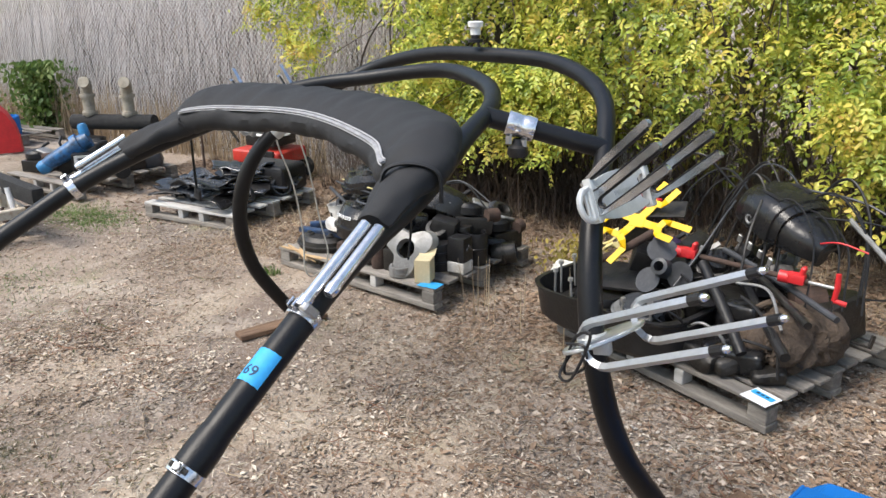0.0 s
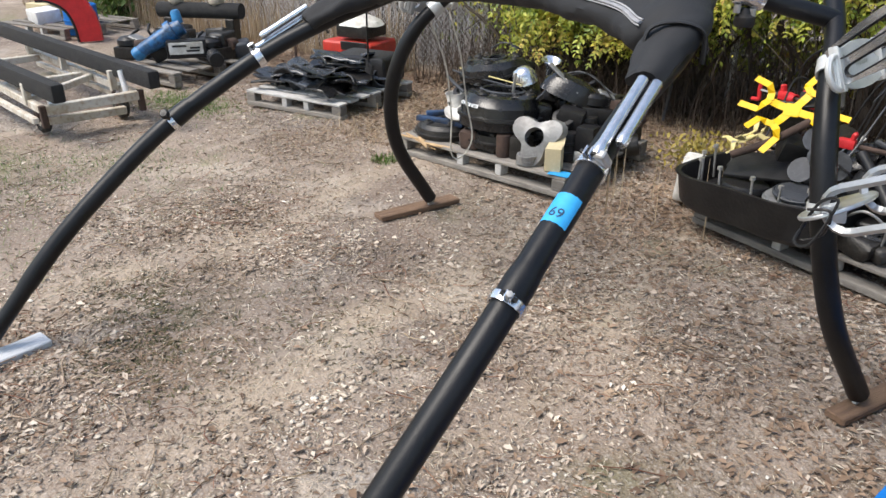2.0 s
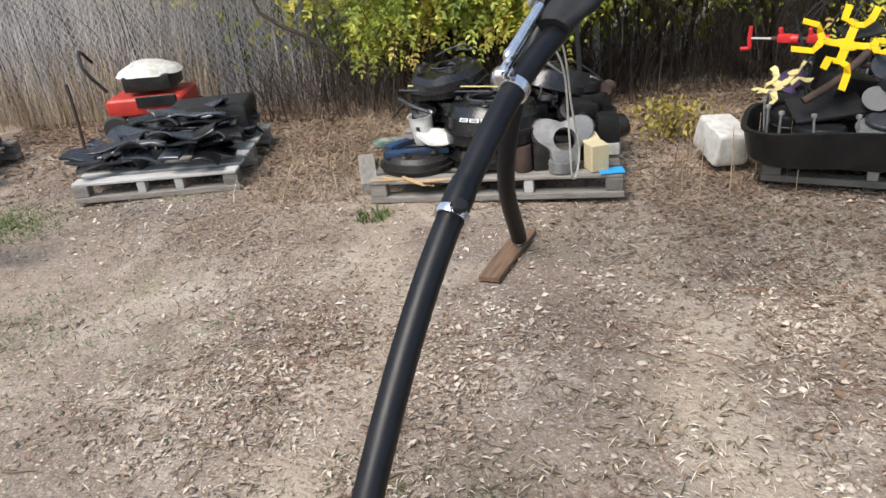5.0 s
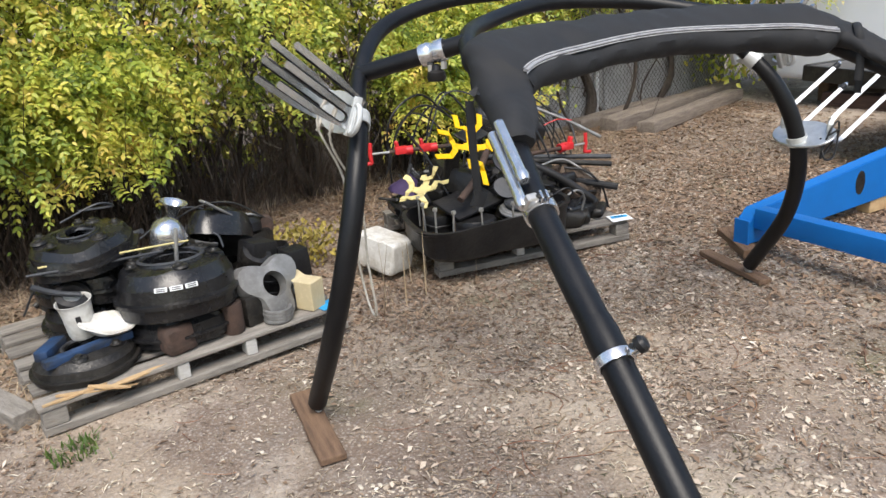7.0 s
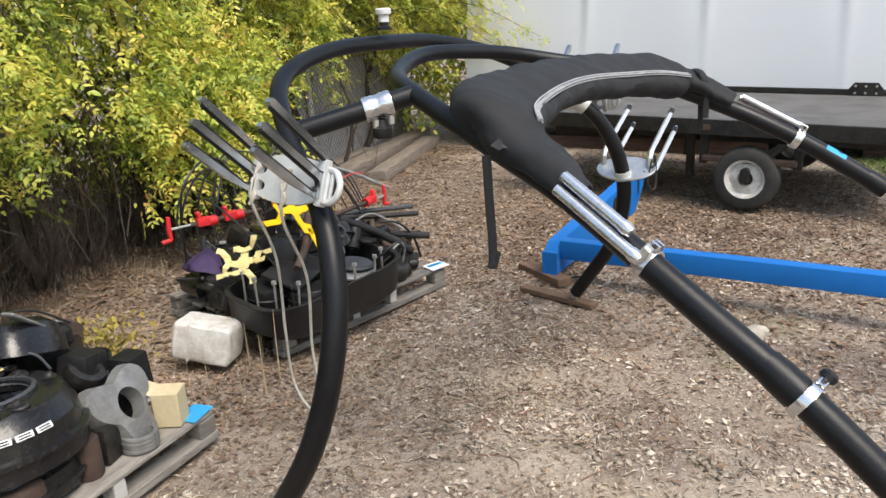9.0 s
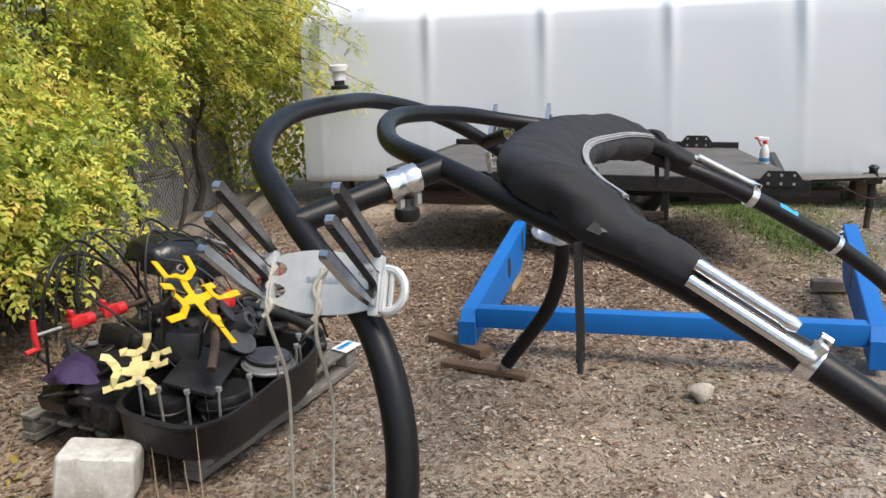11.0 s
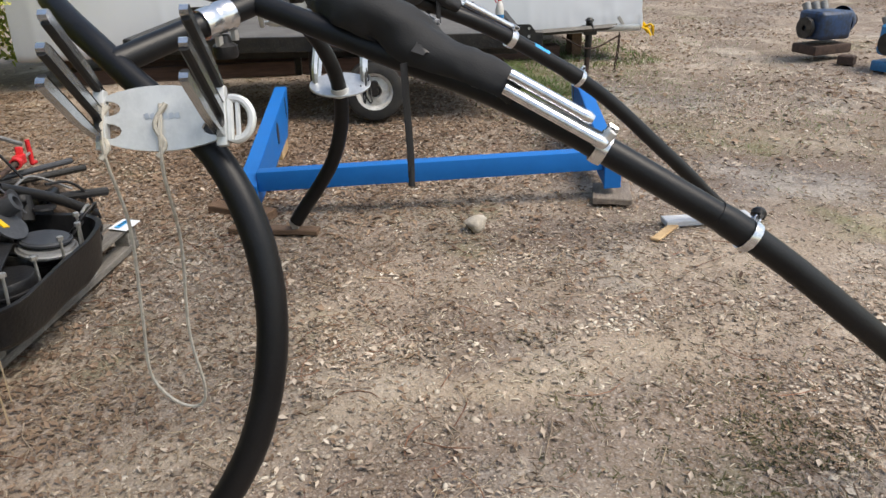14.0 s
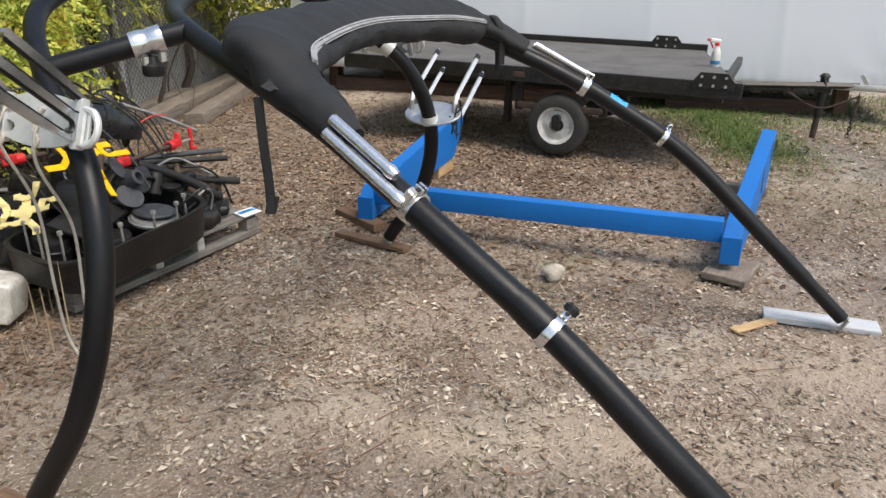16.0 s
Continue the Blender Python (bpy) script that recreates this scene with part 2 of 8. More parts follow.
M_GREYBOARD = mat("grey painted board", (0.50, 0.52, 0.55), 0.75, second=(0.42, 0.43, 0.45), scale=6, fine=50, bump=0.3, stretch=(1.0, 8.0, 8.0))
M_FRESHWOOD = mat("fresh split wood", (0.50, 0.35, 0.19), 0.8, second=(0.38, 0.24, 0.12), scale=8, fine=60, bump=0.4)
M_YELLOW = mat("yellow enamel", (0.76, 0.47, 0.004), 0.42, second=(0.68, 0.41, 0.004), scale=9, bump=0.08, third=(0.8, 0.52, 0.02), spec=0.3)
M_PALEYELLOW = mat("faded yellow paint", (0.66, 0.56, 0.24), 0.6, second=(0.5, 0.42, 0.2), scale=12)
M_RED = mat("red enamel", (0.62, 0.025, 0.03), 0.4, second=(0.5, 0.02, 0.025), scale=9)
M_ORANGE = mat("orange-red paint", (0.50, 0.035, 0.022), 0.45, second=(0.38, 0.028, 0.018), scale=9)
M_BLACKPL = mat("dusty black plastic", (0.011, 0.011, 0.0125), 0.38, second=(0.022, 0.021, 0.021), scale=7, fine=60, bump=0.2, third=(0.032, 0.03, 0.028), spec=0.3)
M_GLOSSBLK = mat("glossy black shell, dusty and scuffed", (0.009, 0.009, 0.0105), 0.25, second=(0.014, 0.014, 0.0145), scale=5, fine=55, bump=0.12, third=(0.045, 0.043, 0.041), spec=0.5)
M_BLUEGREY = mat("glossy blue-grey plastic", (0.035, 0.042, 0.055), 0.24, second=(0.055, 0.062, 0.075), scale=6, fine=60, bump=0.1, third=(0.10, 0.11, 0.12), spec=0.6)
M_BLACKMET = mat("greasy black metal", (0.012, 0.0115, 0.011), 0.4, 0.2, second=(0.028, 0.025, 0.022), scale=16, fine=80, bump=0.3, third=(0.07, 0.062, 0.055))
M_GREYMET = mat("dull grey metal", (0.26, 0.26, 0.255), 0.5, 0.4, second=(0.17, 0.165, 0.16), scale=14, fine=80, bump=0.2)
M_DARKGREY = mat("dark grey plastic", (0.032, 0.034, 0.039), 0.45, second=(0.05, 0.053, 0.06), scale=9, fine=70, bump=0.15, third=(0.09, 0.09, 0.097))
M_STEEL = mat("zinc bolt", (0.55, 0.54, 0.52), 0.4, 0.7, bump=0.05)
M_RUST = mat("rusty steel", (0.075, 0.045, 0.034), 0.85, 0.1, second=(0.045, 0.03, 0.024), scale=16, fine=90, bump=0.4)
M_RUSTWHITE = mat("rusty white paint", (0.58, 0.55, 0.49), 0.7, second=(0.42, 0.36, 0.28), third=(0.25, 0.13, 0.07), scale=7, fine=28, bump=0.25, spot=0.1)
M_RUBBER = mat("black tyre rubber", (0.022, 0.022, 0.022), 0.8, second=(0.045, 0.042, 0.038), scale=8, bump=0.2)
M_CARPET = mat("black bunk carpet", (0.014, 0.014, 0.015), 0.95, second=(0.028, 0.027, 0.026), scale=20, fine=300, bump=0.5)
M_TARP = mat("white shrink wrap", (0.62, 0.645, 0.685), 0.5, second=(0.60, 0.625, 0.67), scale=0.7, fine=3, bump=0.06, third=(0.63, 0.65, 0.69), bdist=0.03)
M_DECK = mat("grey trailer deck plywood", (0.115, 0.11, 0.105), 0.8, second=(0.08, 0.076, 0.072), scale=3, fine=40, bump=0.2, stretch=(1.0, 1.0, 1.0))
M_CONCRETE = mat("grey weathered concrete", (0.42, 0.415, 0.41), 0.9, second=(0.30, 0.295, 0.29), scale=3, fine=40, bump=0.4)
M_LOG = mat("grey driftwood log", (0.24, 0.20, 0.165), 0.9, second=(0.15, 0.12, 0.10), third=(0.36, 0.32, 0.27), scale=5, fine=30, bump=0.7, stretch=(1.0, 8.0, 8.0))
M_REDTIMBER = mat("dark red-brown timber", (0.085, 0.048, 0.037), 0.9, second=(0.05, 0.03, 0.024), scale=5, fine=40, bump=0.5, stretch=(1.0, 8.0, 8.0))
M_BARK = mat("dark vine bark", (0.05, 0.038, 0.03), 0.95, second=(0.09, 0.07, 0.055), scale=10, fine=50, bump=0.7, stretch=(6.0, 6.0, 1.0))
M_GALV = mat("galvanised wire", (0.78, 0.785, 0.79), 0.5, 0.15, second=(0.6, 0.59, 0.58), scale=10, bump=0.0)
M_BOX = mat("cream cardboard", (0.56, 0.47, 0.29), 0.8, second=(0.5, 0.41, 0.25), scale=5, bump=0.1)
M_PAPER = mat("white paper", (0.78, 0.79, 0.8), 0.8, second=(0.72, 0.73, 0.74), scale=12, bump=0.2)
M_CLOTH = mat("dirty brown cloth", (0.085, 0.06, 0.042), 0.95, second=(0.05, 0.036, 0.027), third=(0.14, 0.10, 0.07), scale=6, fine=60, bump=0.6, bdist=0.02)
M_TANMETAL = mat("dirty tan cast metal", (0.36, 0.32, 0.26), 0.8, 0.1, second=(0.22, 0.19, 0.15), third=(0.5, 0.46, 0.4), scale=12, fine=60, bump=0.3)
M_MAROON = mat("dusty maroon car paint", (0.11, 0.03, 0.05), 0.35, second=(0.085, 0.024, 0.04), scale=3, bump=0.02)
M_PURPLE = mat("purple cloth", (0.05, 0.028, 0.09), 0.8, second=(0.035, 0.02, 0.06), scale=9)
M_PIPING = mat("pale grey piping", (0.40, 0.40, 0.41), 0.6, second=(0.30, 0.30, 0.31), scale=22, fine=300, bump=0.3)
M_ZIP = mat("grey zipper tape", (0.33, 0.33, 0.34), 0.6, second=(0.2, 0.2, 0.21), scale=30, fine=300, bump=0.3)
M_ROPE = mat("dirty white rope", (0.50, 0.47, 0.41), 0.9, second=(0.38, 0.35, 0.3), scale=40, bump=0.3)
M_LEAF = ramp_mat("autumn vine leaves", [(0.0, (0.05, 0.09, 0.018)), (0.18, (0.16, 0.24, 0.04)), (0.4, (0.40, 0.47, 0.075)), (0.62, (0.66, 0.64, 0.12)), (0.84, (0.78, 0.60, 0.14)), (1.0, (0.55, 0.26, 0.10))], 0.42, 0.36, noise_scale=3.0, own=0.42)
M_DRYGRASS = ramp_mat("dry stalks", [(0.0, (0.16, 0.11, 0.07)), (0.5, (0.36, 0.27, 0.17)), (1.0, (0.56, 0.47, 0.34))], 0.85, 0.15)
M_SLOT = mat("black slot lining", (0.01, 0.01, 0.011), 0.5, bump=0.1)
M_CASTLIGHT = mat("pale cast aluminium", (0.60, 0.615, 0.61), 0.36, 0.3, second=(0.50, 0.515, 0.52), scale=16, fine=120, bump=0.1, third=(0.66, 0.67, 0.67), bdist=0.003)
M_TWIG = ramp_mat("grey-brown sticks", [(0.0, (0.12, 0.085, 0.06)), (0.5, (0.25, 0.185, 0.13)), (1.0, (0.40, 0.32, 0.24))], 0.9)
M_BRUSH = ramp_mat("bare tan-grey twigs", [(0.0, (0.15, 0.12, 0.11)), (0.5, (0.46, 0.41, 0.385)), (1.0, (0.80, 0.76, 0.74))], 0.9, noise_scale=1.6, own=0.5)
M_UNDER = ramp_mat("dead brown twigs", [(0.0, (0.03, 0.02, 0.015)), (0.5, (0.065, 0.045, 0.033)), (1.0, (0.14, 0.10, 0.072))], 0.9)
M_GRASS = ramp_mat("green weeds", [(0.0, (0.05, 0.10, 0.02)), (0.5, (0.10, 0.17, 0.035)), (1.0, (0.22, 0.25, 0.08))], 0.6, 0.3)
M_MOSS = ramp_mat("dark olive moss", [(0.0, (0.035, 0.036, 0.016)), (0.5, (0.075, 0.07, 0.03)), (1.0, (0.15, 0.13, 0.06))], 0.9)
M_OCHRE = ramp_mat("withered ochre leaves", [(0.0, (0.14, 0.12, 0.03)), (0.5, (0.30, 0.24, 0.05)), (1.0, (0.50, 0.38, 0.07))], 0.6, 0.2)

# ---- builders ----


def mesh_from(bm, name):
    me = bpy.data.meshes.new(name)
    bm.to_mesh(me)
    bm.free()
    return me


def part(name, bm, material, parent=None, label="", smooth=True):
    """Links a bmesh as one mesh object under a thing or a part."""
    me = mesh_from(bm, name)
    me.materials.append(material)
    if smooth:
        me.shade_smooth()
        me.set_sharp_from_angle(angle=radians(35))
    ob = new(name, me)
    if parent is not None:
        ob.parent = parent
    if label:
        tagged(ob, label)
    return ob


def arr_part(name, verts, faces, material, parent=None, label="", smooth=False):
    """Links arrays of verts and equal-sized faces as one mesh object."""
    verts, faces = np.asarray(verts, np.float32), np.asarray(faces, np.int32)
    me = bpy.data.meshes.new(name)
    me.vertices.add(len(verts))
    me.vertices.foreach_set("co", verts.ravel())
    k = faces.shape[1]
    me.loops.add(faces.size)
    me.loops.foreach_set("vertex_index", faces.ravel())
    me.polygons.add(len(faces))
    me.polygons.foreach_set("loop_start", np.arange(0, faces.size, k, dtype=np.int32))
    if smooth:
        me.polygons.foreach_set("use_smooth", np.ones(len(faces), bool))
    me.update(calc_edges=True)
    me.materials.append(material)
    ob = new(name, me)
    if parent is not None:
        ob.parent = parent
    if label:
        tagged(ob, label)
    return ob


def thing(name, m, label, category, group="", kind=""):
    ob = new(name)
    ob.empty_display_size = 0.1
    ob.matrix_basis = m
    return tagged(ob, label, category, group, kind)


def bm_box(bm, sx, sy, sz, at=(0, 0, 0), rot=(0, 0, 0), bevel=0.004, seg=1, taper=1.0):
    """A bevelled block, centred at 'at'."""
    geo = bmesh.ops.create_cube(bm, size=1.0)["verts"]
    for v in geo:
        k = taper if v.co.z > 0 else 1.0
        v.co = Vector((v.co.x * sx * k, v.co.y * sy * k, v.co.z * sz))
    if bevel:
        edges = list({e for v in geo for e in v.link_edges})
        geo = list({v for f in bmesh.ops.bevel(bm, geom=edges, offset=bevel, segments=seg, affect="EDGES", profile=0.6)["faces"] for v in f.verts} | {v for v in geo if v.is_valid})
    m = pose(*at, *rot)
    for v in geo:
        if v.is_valid:
            v.co = m @ v.co
    return bm


def box(sx, sy, sz, at=(0, 0, 0), rot=(0, 0, 0), bevel=0.004, seg=1, taper=1.0):
    return bm_box(bmesh.new(), sx, sy, sz, at, rot, bevel, seg, taper)


def spline(pts, n=8):
    """Catmull-Rom through the points."""
    P = [Vector(p) for p in pts]
    P = [2 * P[0] - P[1], *P, 2 * P[-1] - P[-2]]
    out = []
    for i in range(1, len(P) - 2):
        a, b, c, d = P[i - 1 : i + 3]
        for k in range(n):
            t = k / n
            out.append(0.5 * (2 * b + (c - a) * t + (2 * a - 5 * b + 4 * c - d) * t * t + (3 * b - a - 3 * c + d) * t ** 3))
    out.append(P[-2])
    return out


def bm_sweep(bm, line, radius, sides=12, cap=True, flat=1.0):
    """A tube along the line; radius may be a list. flat squashes it along its second axis."""
    line = [Vector(p) for p in line]
    n = len(line)
    rads = radius if isinstance(radius, (list, tuple)) else [radius] * n
    up = None
    rings = []
    for i, p in enumerate(line):
        d = (line[min(i + 1, n - 1)] - line[max(i - 1, 0)]).normalized()
        if up is None:
            up = d.orthogonal().normalized() if abs(d.z) > 0.95 else Vector((0, 0, 1))
        x = d.cross(up)
        x = x.normalized() if x.length > 1e-5 else d.orthogonal().normalized()
        up = x.cross(d).normalized()
        ring = []
        for k in range(sides):
            a = 2 * math.pi * k / sides
            ring.append(bm.verts.new(p + rads[i] * (math.cos(a) * x + flat * math.sin(a) * up)))
        rings.append(ring)
    for i in range(n - 1):
        for k in range(sides):
            bm.faces.new((rings[i][k], rings[i][(k + 1) % sides], rings[i + 1][(k + 1) % sides], rings[i + 1][k]))
    if cap:
        bm.faces.new(rings[0][::-1])
        bm.faces.new(rings[-1])
    bmesh.ops.recalc_face_normals(bm, faces=bm.faces[:])
    return bm


def sweep(line, radius, sides=12, cap=True, flat=1.0):
    return bm_sweep(bmesh.new(), line, radius, sides, cap, flat)


def bm_lathe(bm, profile, sides=24, m=None, squash=1.0):
    """Turns (radius, z) pairs about z."""
    m = m or Matrix()
    rings = []
    for r, z in profile:
        if r < 1e-5:
            rings.append([bm.verts.new(m @ Vector((0, 0, z)))])
        else:
            rings.append([bm.verts.new(m @ Vector((r * math.cos(2 * math.pi * k / sides), squash * r * math.sin(2 * math.pi * k / sides), z))) for k in range(sides)])
    for a, b in zip(rings, rings[1:]):
        for k in range(sides):
            q = [a[k % len(a)], a[(k + 1) % len(a)], b[(k + 1) % len(b)], b[k % len(b)]]
            q = list(dict.fromkeys(q))
            if len(q) > 2:
                bm.faces.new(q)
    bmesh.ops.recalc_face_normals(bm, faces=bm.faces[:])
    return bm


def lathe(profile, sides=24, m=None, squash=1.0):
    return bm_lathe(bmesh.new(), profile, sides, m, squash)


def bm_plate(bm, outline, thick, m=None, bevel=0.0):
    """An extruded flat outline in its own xy plane."""
    m = m or Matrix()
    lo = [bm.verts.new(m @ Vector((x, y, -thick / 2))) for x, y in outline]
    hi = [bm.verts.new(m @ Vector((x, y, thick / 2))) for x, y in outline]
    n = len(outline)
    bm.faces.new(lo[::-1])
    bm.faces.new(hi)
    for k in range(n):
        bm.faces.new((lo[k], lo[(k + 1) % n], hi[(k + 1) % n], hi[k]))
    bmesh.ops.recalc_face_normals(bm, faces=bm.faces[:])
    return bm


def plate(outline, thick, m=None):
    return bm_plate(bmesh.new(), outline, thick, m)


def crumple(bm, amount, size, seed=0.0, keep=None):
    for v in bm.verts:
        if keep and keep(v.co):
            continue
        v.co += amount * noise.noise_vector(v.co * size + Vector((seed, seed * 1.7, 3.1)))
    return bm


def stretch_frame(a, b):
    """A frame at a whose z axis points at b."""
    a, b = Vector(a), Vector(b)
    return Matrix.Translation(a) @ (b - a).to_track_quat("Z", "Y").to_matrix().to_4x4()


def leaf_cloud(points, rs, lo, hi, face=(0, -0.8, 0.9), droop=(0.2, 1.1)):
    """Verts and quads of folded pointed leaves at the given points."""
    n = len(points)
    p = np.asarray(points)
    s = rs.uniform(lo, hi, n)
    yaw = rs.uniform(0, 2 * math.pi, n)
    tip = np.stack([np.cos(yaw) * 0.6, np.sin(yaw) * 0.6, -rs.uniform(*droop, n)], -1)
    tip /= np.linalg.norm(tip, axis=1)[:, None]
    side = np.cross(tip, rs.normal(0, 1, (n, 3)) + np.array(face))
    side /= np.linalg.norm(side, axis=1)[:, None]
    nr = np.cross(side, tip)
    t, q, u = tip * s[:, None] * 1.25, side * s[:, None] * 0.62, nr * s[:, None] * 0.22
    V = np.stack([p - t * 0.8, p - t * 0.25 + q + u, p + t * 0.35 + q * 0.8 + u, p + t, p + t * 0.35 - q * 0.8 + u, p - t * 0.25 - q + u], 1)
    k = np.arange(n)[:, None] * 6
    return V.reshape(-1, 3), np.concatenate([k + [0, 1, 2, 3], k + [0, 3, 4, 5]])



def spray_cloud(points, rs, lo, hi, pairs=4):
    """Verts and quads of compound leaves: folded leaflets in pairs along a drooping axis, with one at the tip."""
    p = np.asarray(points)
    n = len(p)
    size = rs.uniform(lo, hi, n)[:, None]
    unit = lambda v: v / np.linalg.norm(v, axis=1)[:, None]
    axis = unit(rs.normal(0, 0.55, (n, 3)) + np.array((0, -0.5, -0.45)))
    side = unit(np.cross(axis, rs.normal(0, 0.4, (n, 3)) + np.array((0, -0.5, 0.9))))
    V = []
    for k in range(2 * pairs + 1):
        u = min((k // 2 + 0.55) / pairs, 1.0)
        root = p + axis * size * u - np.array((0, 0, 0.22)) * size * u * u
        sg = 0 if k == 2 * pairs else (1 if k % 2 else -1)
        tip = unit(axis * (0.65 if sg else 1.0) + side * sg * 0.8 + rs.normal(0, 0.16, (n, 3)) - np.array((0, 0, 0.15)))
        across = unit(np.cross(tip, np.cross(side, axis) + rs.normal(0, 0.25, (n, 3))))
        up = np.cross(across, tip)
        g = size * (0.36 - 0.10 * abs(u - 0.45)) * rs.uniform(0.75, 1.15, (n, 1))
        t, q, f = tip * g, across * g * 0.24, up * g * 0.09
        V.append(np.stack([root, root + t * 0.3 + q + f, root + t * 0.65 + q * 0.8 + f, root + t, root + t * 0.65 - q * 0.8 + f, root + t * 0.3 - q + f], 1))
    V = np.concatenate(V).reshape(-1, 3)
    k = np.arange(len(V) // 6)[:, None] * 6
    return V, np.concatenate([k + [0, 1, 2, 3], k + [0, 3, 4, 5]])


M_DARKGREEN = mat("chipped dark green paint", (0.03, 0.07, 0.045), 0.5, second=(0.2, 0.22, 0.2), scale=22, fine=70, bump=0.3)

M_REDTWIG = ramp_mat("red-brown fallen stems", [(0.0, (0.11, 0.045, 0.03)), (0.5, (0.22, 0.10, 0.06)), (1.0, (0.36, 0.21, 0.13))], 0.85)

M_PALEROCK = mat("pale limestone", (0.50, 0.45, 0.38), 0.9, second=(0.38, 0.33, 0.27), scale=20, fine=90, bump=0.4)

# ---- ground ----


def ground_height(x, y):
    """Gentle unevenness of the yard, a few centimetres."""
    return 0.018 * np.sin(x * 1.3 + 0.7 * np.sin(y * 0.9)) * np.sin(y * 1.1 + 0.4) + 0.008 * np.sin(x * 4.1 + y * 2.3) - 0.012


def make_ground():
    def axis(lo, hi, step, far):
        mid = np.arange(lo, hi, step)
        out = step * np.cumsum(1.18 ** np.arange(1, 60))
        out = out[out < far]
        return np.concatenate([lo - out[::-1], mid, hi + out])

    xs, ys = axis(-7, 9, 0.07, 160), axis(-3, 7, 0.07, 160)
    X, Y = np.meshgrid(xs, ys)
    near = np.clip(1 - np.maximum(np.abs(X - 1) - 9, np.abs(Y - 2) - 6) / 4, 0, 1)
    Z = ground_height(X, Y) * near + np.random.normal(0, 0.0035, X.shape) * near - 0.004
    V = np.stack([X, Y, Z], -1).reshape(-1, 3)
    w = len(xs)
    i = (np.arange(len(ys) - 1)[:, None] * w + np.arange(w - 1)).ravel()
    F = np.stack([i, i + 1, i + w + 1, i + w], -1)
    ob = arr_part("ground", V, F, M_GROUND, smooth=True)
    tagged(ob, "dusty tan gravel yard with stones and dead leaves", "ground", kind="structure")


make_ground()


def icosa():
    bm = bmesh.new()
    bmesh.ops.create_icosphere(bm, subdivisions=1, radius=1.0)
    v = np.array([x.co for x in bm.verts])
    f = np.array([[q.index for q in p.verts] for p in bm.faces])
    bm.free()
    return v, f


def scatter_stones(name, count, lo, hi, region, material, label, squash=(0.3, 0.7), power=2.6):
    """Many small stones in one mesh: 20 faces each, pressed into the ground."""
    v, f = icosa()
    rs = np.random.RandomState(len(name) * 7 + count)
    x = region(rs, count)
    size = lo + (hi - lo) * rs.rand(count) ** power
    V = v[None] * (1 + 1.0 * (rs.rand(count, len(v), 1) - 0.5))
    V = V * np.stack([size * (0.8 + 0.5 * rs.rand(count)), size * (0.6 + 0.4 * rs.rand(count)), size * (squash[0] + (squash[1] - squash[0]) * rs.rand(count))], -1)[:, None]
    a = rs.rand(count) * 6.283
    c, s = np.cos(a)[:, None], np.sin(a)[:, None]
    V = np.stack([V[..., 0] * c - V[..., 1] * s, V[..., 0] * s + V[..., 1] * c, V[..., 2]], -1)
    z = ground_height(x[:, 0], x[:, 1])
    V += np.stack([x[:, 0], x[:, 1], z - 0.003 + size * 0.04], -1)[:, None]
    F = f[None] + (np.arange(count) * len(v))[:, None, None]
    ob = arr_part(name, V.reshape(-1, 3), F.reshape(-1, 3), material)
    return tagged(ob, label, "gravel", kind="stuff")


def near_region(rs, n):
    """Denser along the open yard, thinner towards its edges, and clumped."""
    out = []
    while len(out) < n:
        p = np.column_stack([rs.normal(1.0, 2.6, n), rs.normal(1.9, 1.9, n)])
        d = np.sin(p[:, 0] * 2.1 + 1.3 * np.sin(p[:, 1] * 1.7)) * np.sin(p[:, 1] * 2.4 + p[:, 0]) * 0.5 + 0.5
        d = np.clip((d - 0.3) * 1.9, 0, 1)
        x = p[:, 0] + 0.12 * np.sin(p[:, 1] * 1.9) + 0.05 * np.sin(p[:, 1] * 5.1)
        track = np.exp(-((x - 1.54) / 0.15) ** 2) + np.exp(-((x - 0.82) / 0.14) ** 2) + np.exp(-((x + 0.38) / 0.18) ** 2)
        patch = 0.5 + 0.5 * np.sin(p[:, 0] * 1.25 + 1.1 * np.sin(p[:, 1] * 0.8 + 0.6) + 0.9) * np.sin(p[:, 1] * 1.05 + 0.9 * np.sin(p[:, 0] * 0.7))
        d = d * (0.25 + 0.75 * np.clip(patch * 1.6 - 0.25, 0, 1)) * (1 - 0.85 * track)
        keep = (rs.rand(n) < 0.06 + 0.94 * d) & (p[:, 1] < 6.3) & (p[:, 1] > -3)
        out.extend(p[keep])
    return np.array(out[:n])


def far_region(rs, n):
    return np.column_stack([rs.uniform(-8, 10, n), rs.uniform(-6, 6.2, n)])


scatter_stones("gravel", 40000, 0.0022, 0.0075, near_region, M_STONE, "fine tan and grey grit on the ground", (0.3, 0.7), 1.6)
scatter_stones("gravel", 19000, 0.005, 0.018, near_region, M_STONE, "loose flat gravel stones on the ground", (0.18, 0.42), 2.6)
def ridge_region(rs, n):
    """A ridge of bare grey stones thrown up between the wheel tracks."""
    y = rs.normal(1.25, 0.55, n)
    return np.column_stack([1.10 + 0.07 * (y - 1.4) + 0.03 * np.sin(y * 3) + rs.normal(0, 0.05, n), y])


scatter_stones("gravel", 420, 0.004, 0.017, ridge_region, M_STONE, "ridge of grey stones between wheel tracks", (0.3, 0.6), 1.8)
scatter_stones("gravel", 9000, 0.005, 0.017, far_region, M_STONE, "scattered pale stones across the yard")


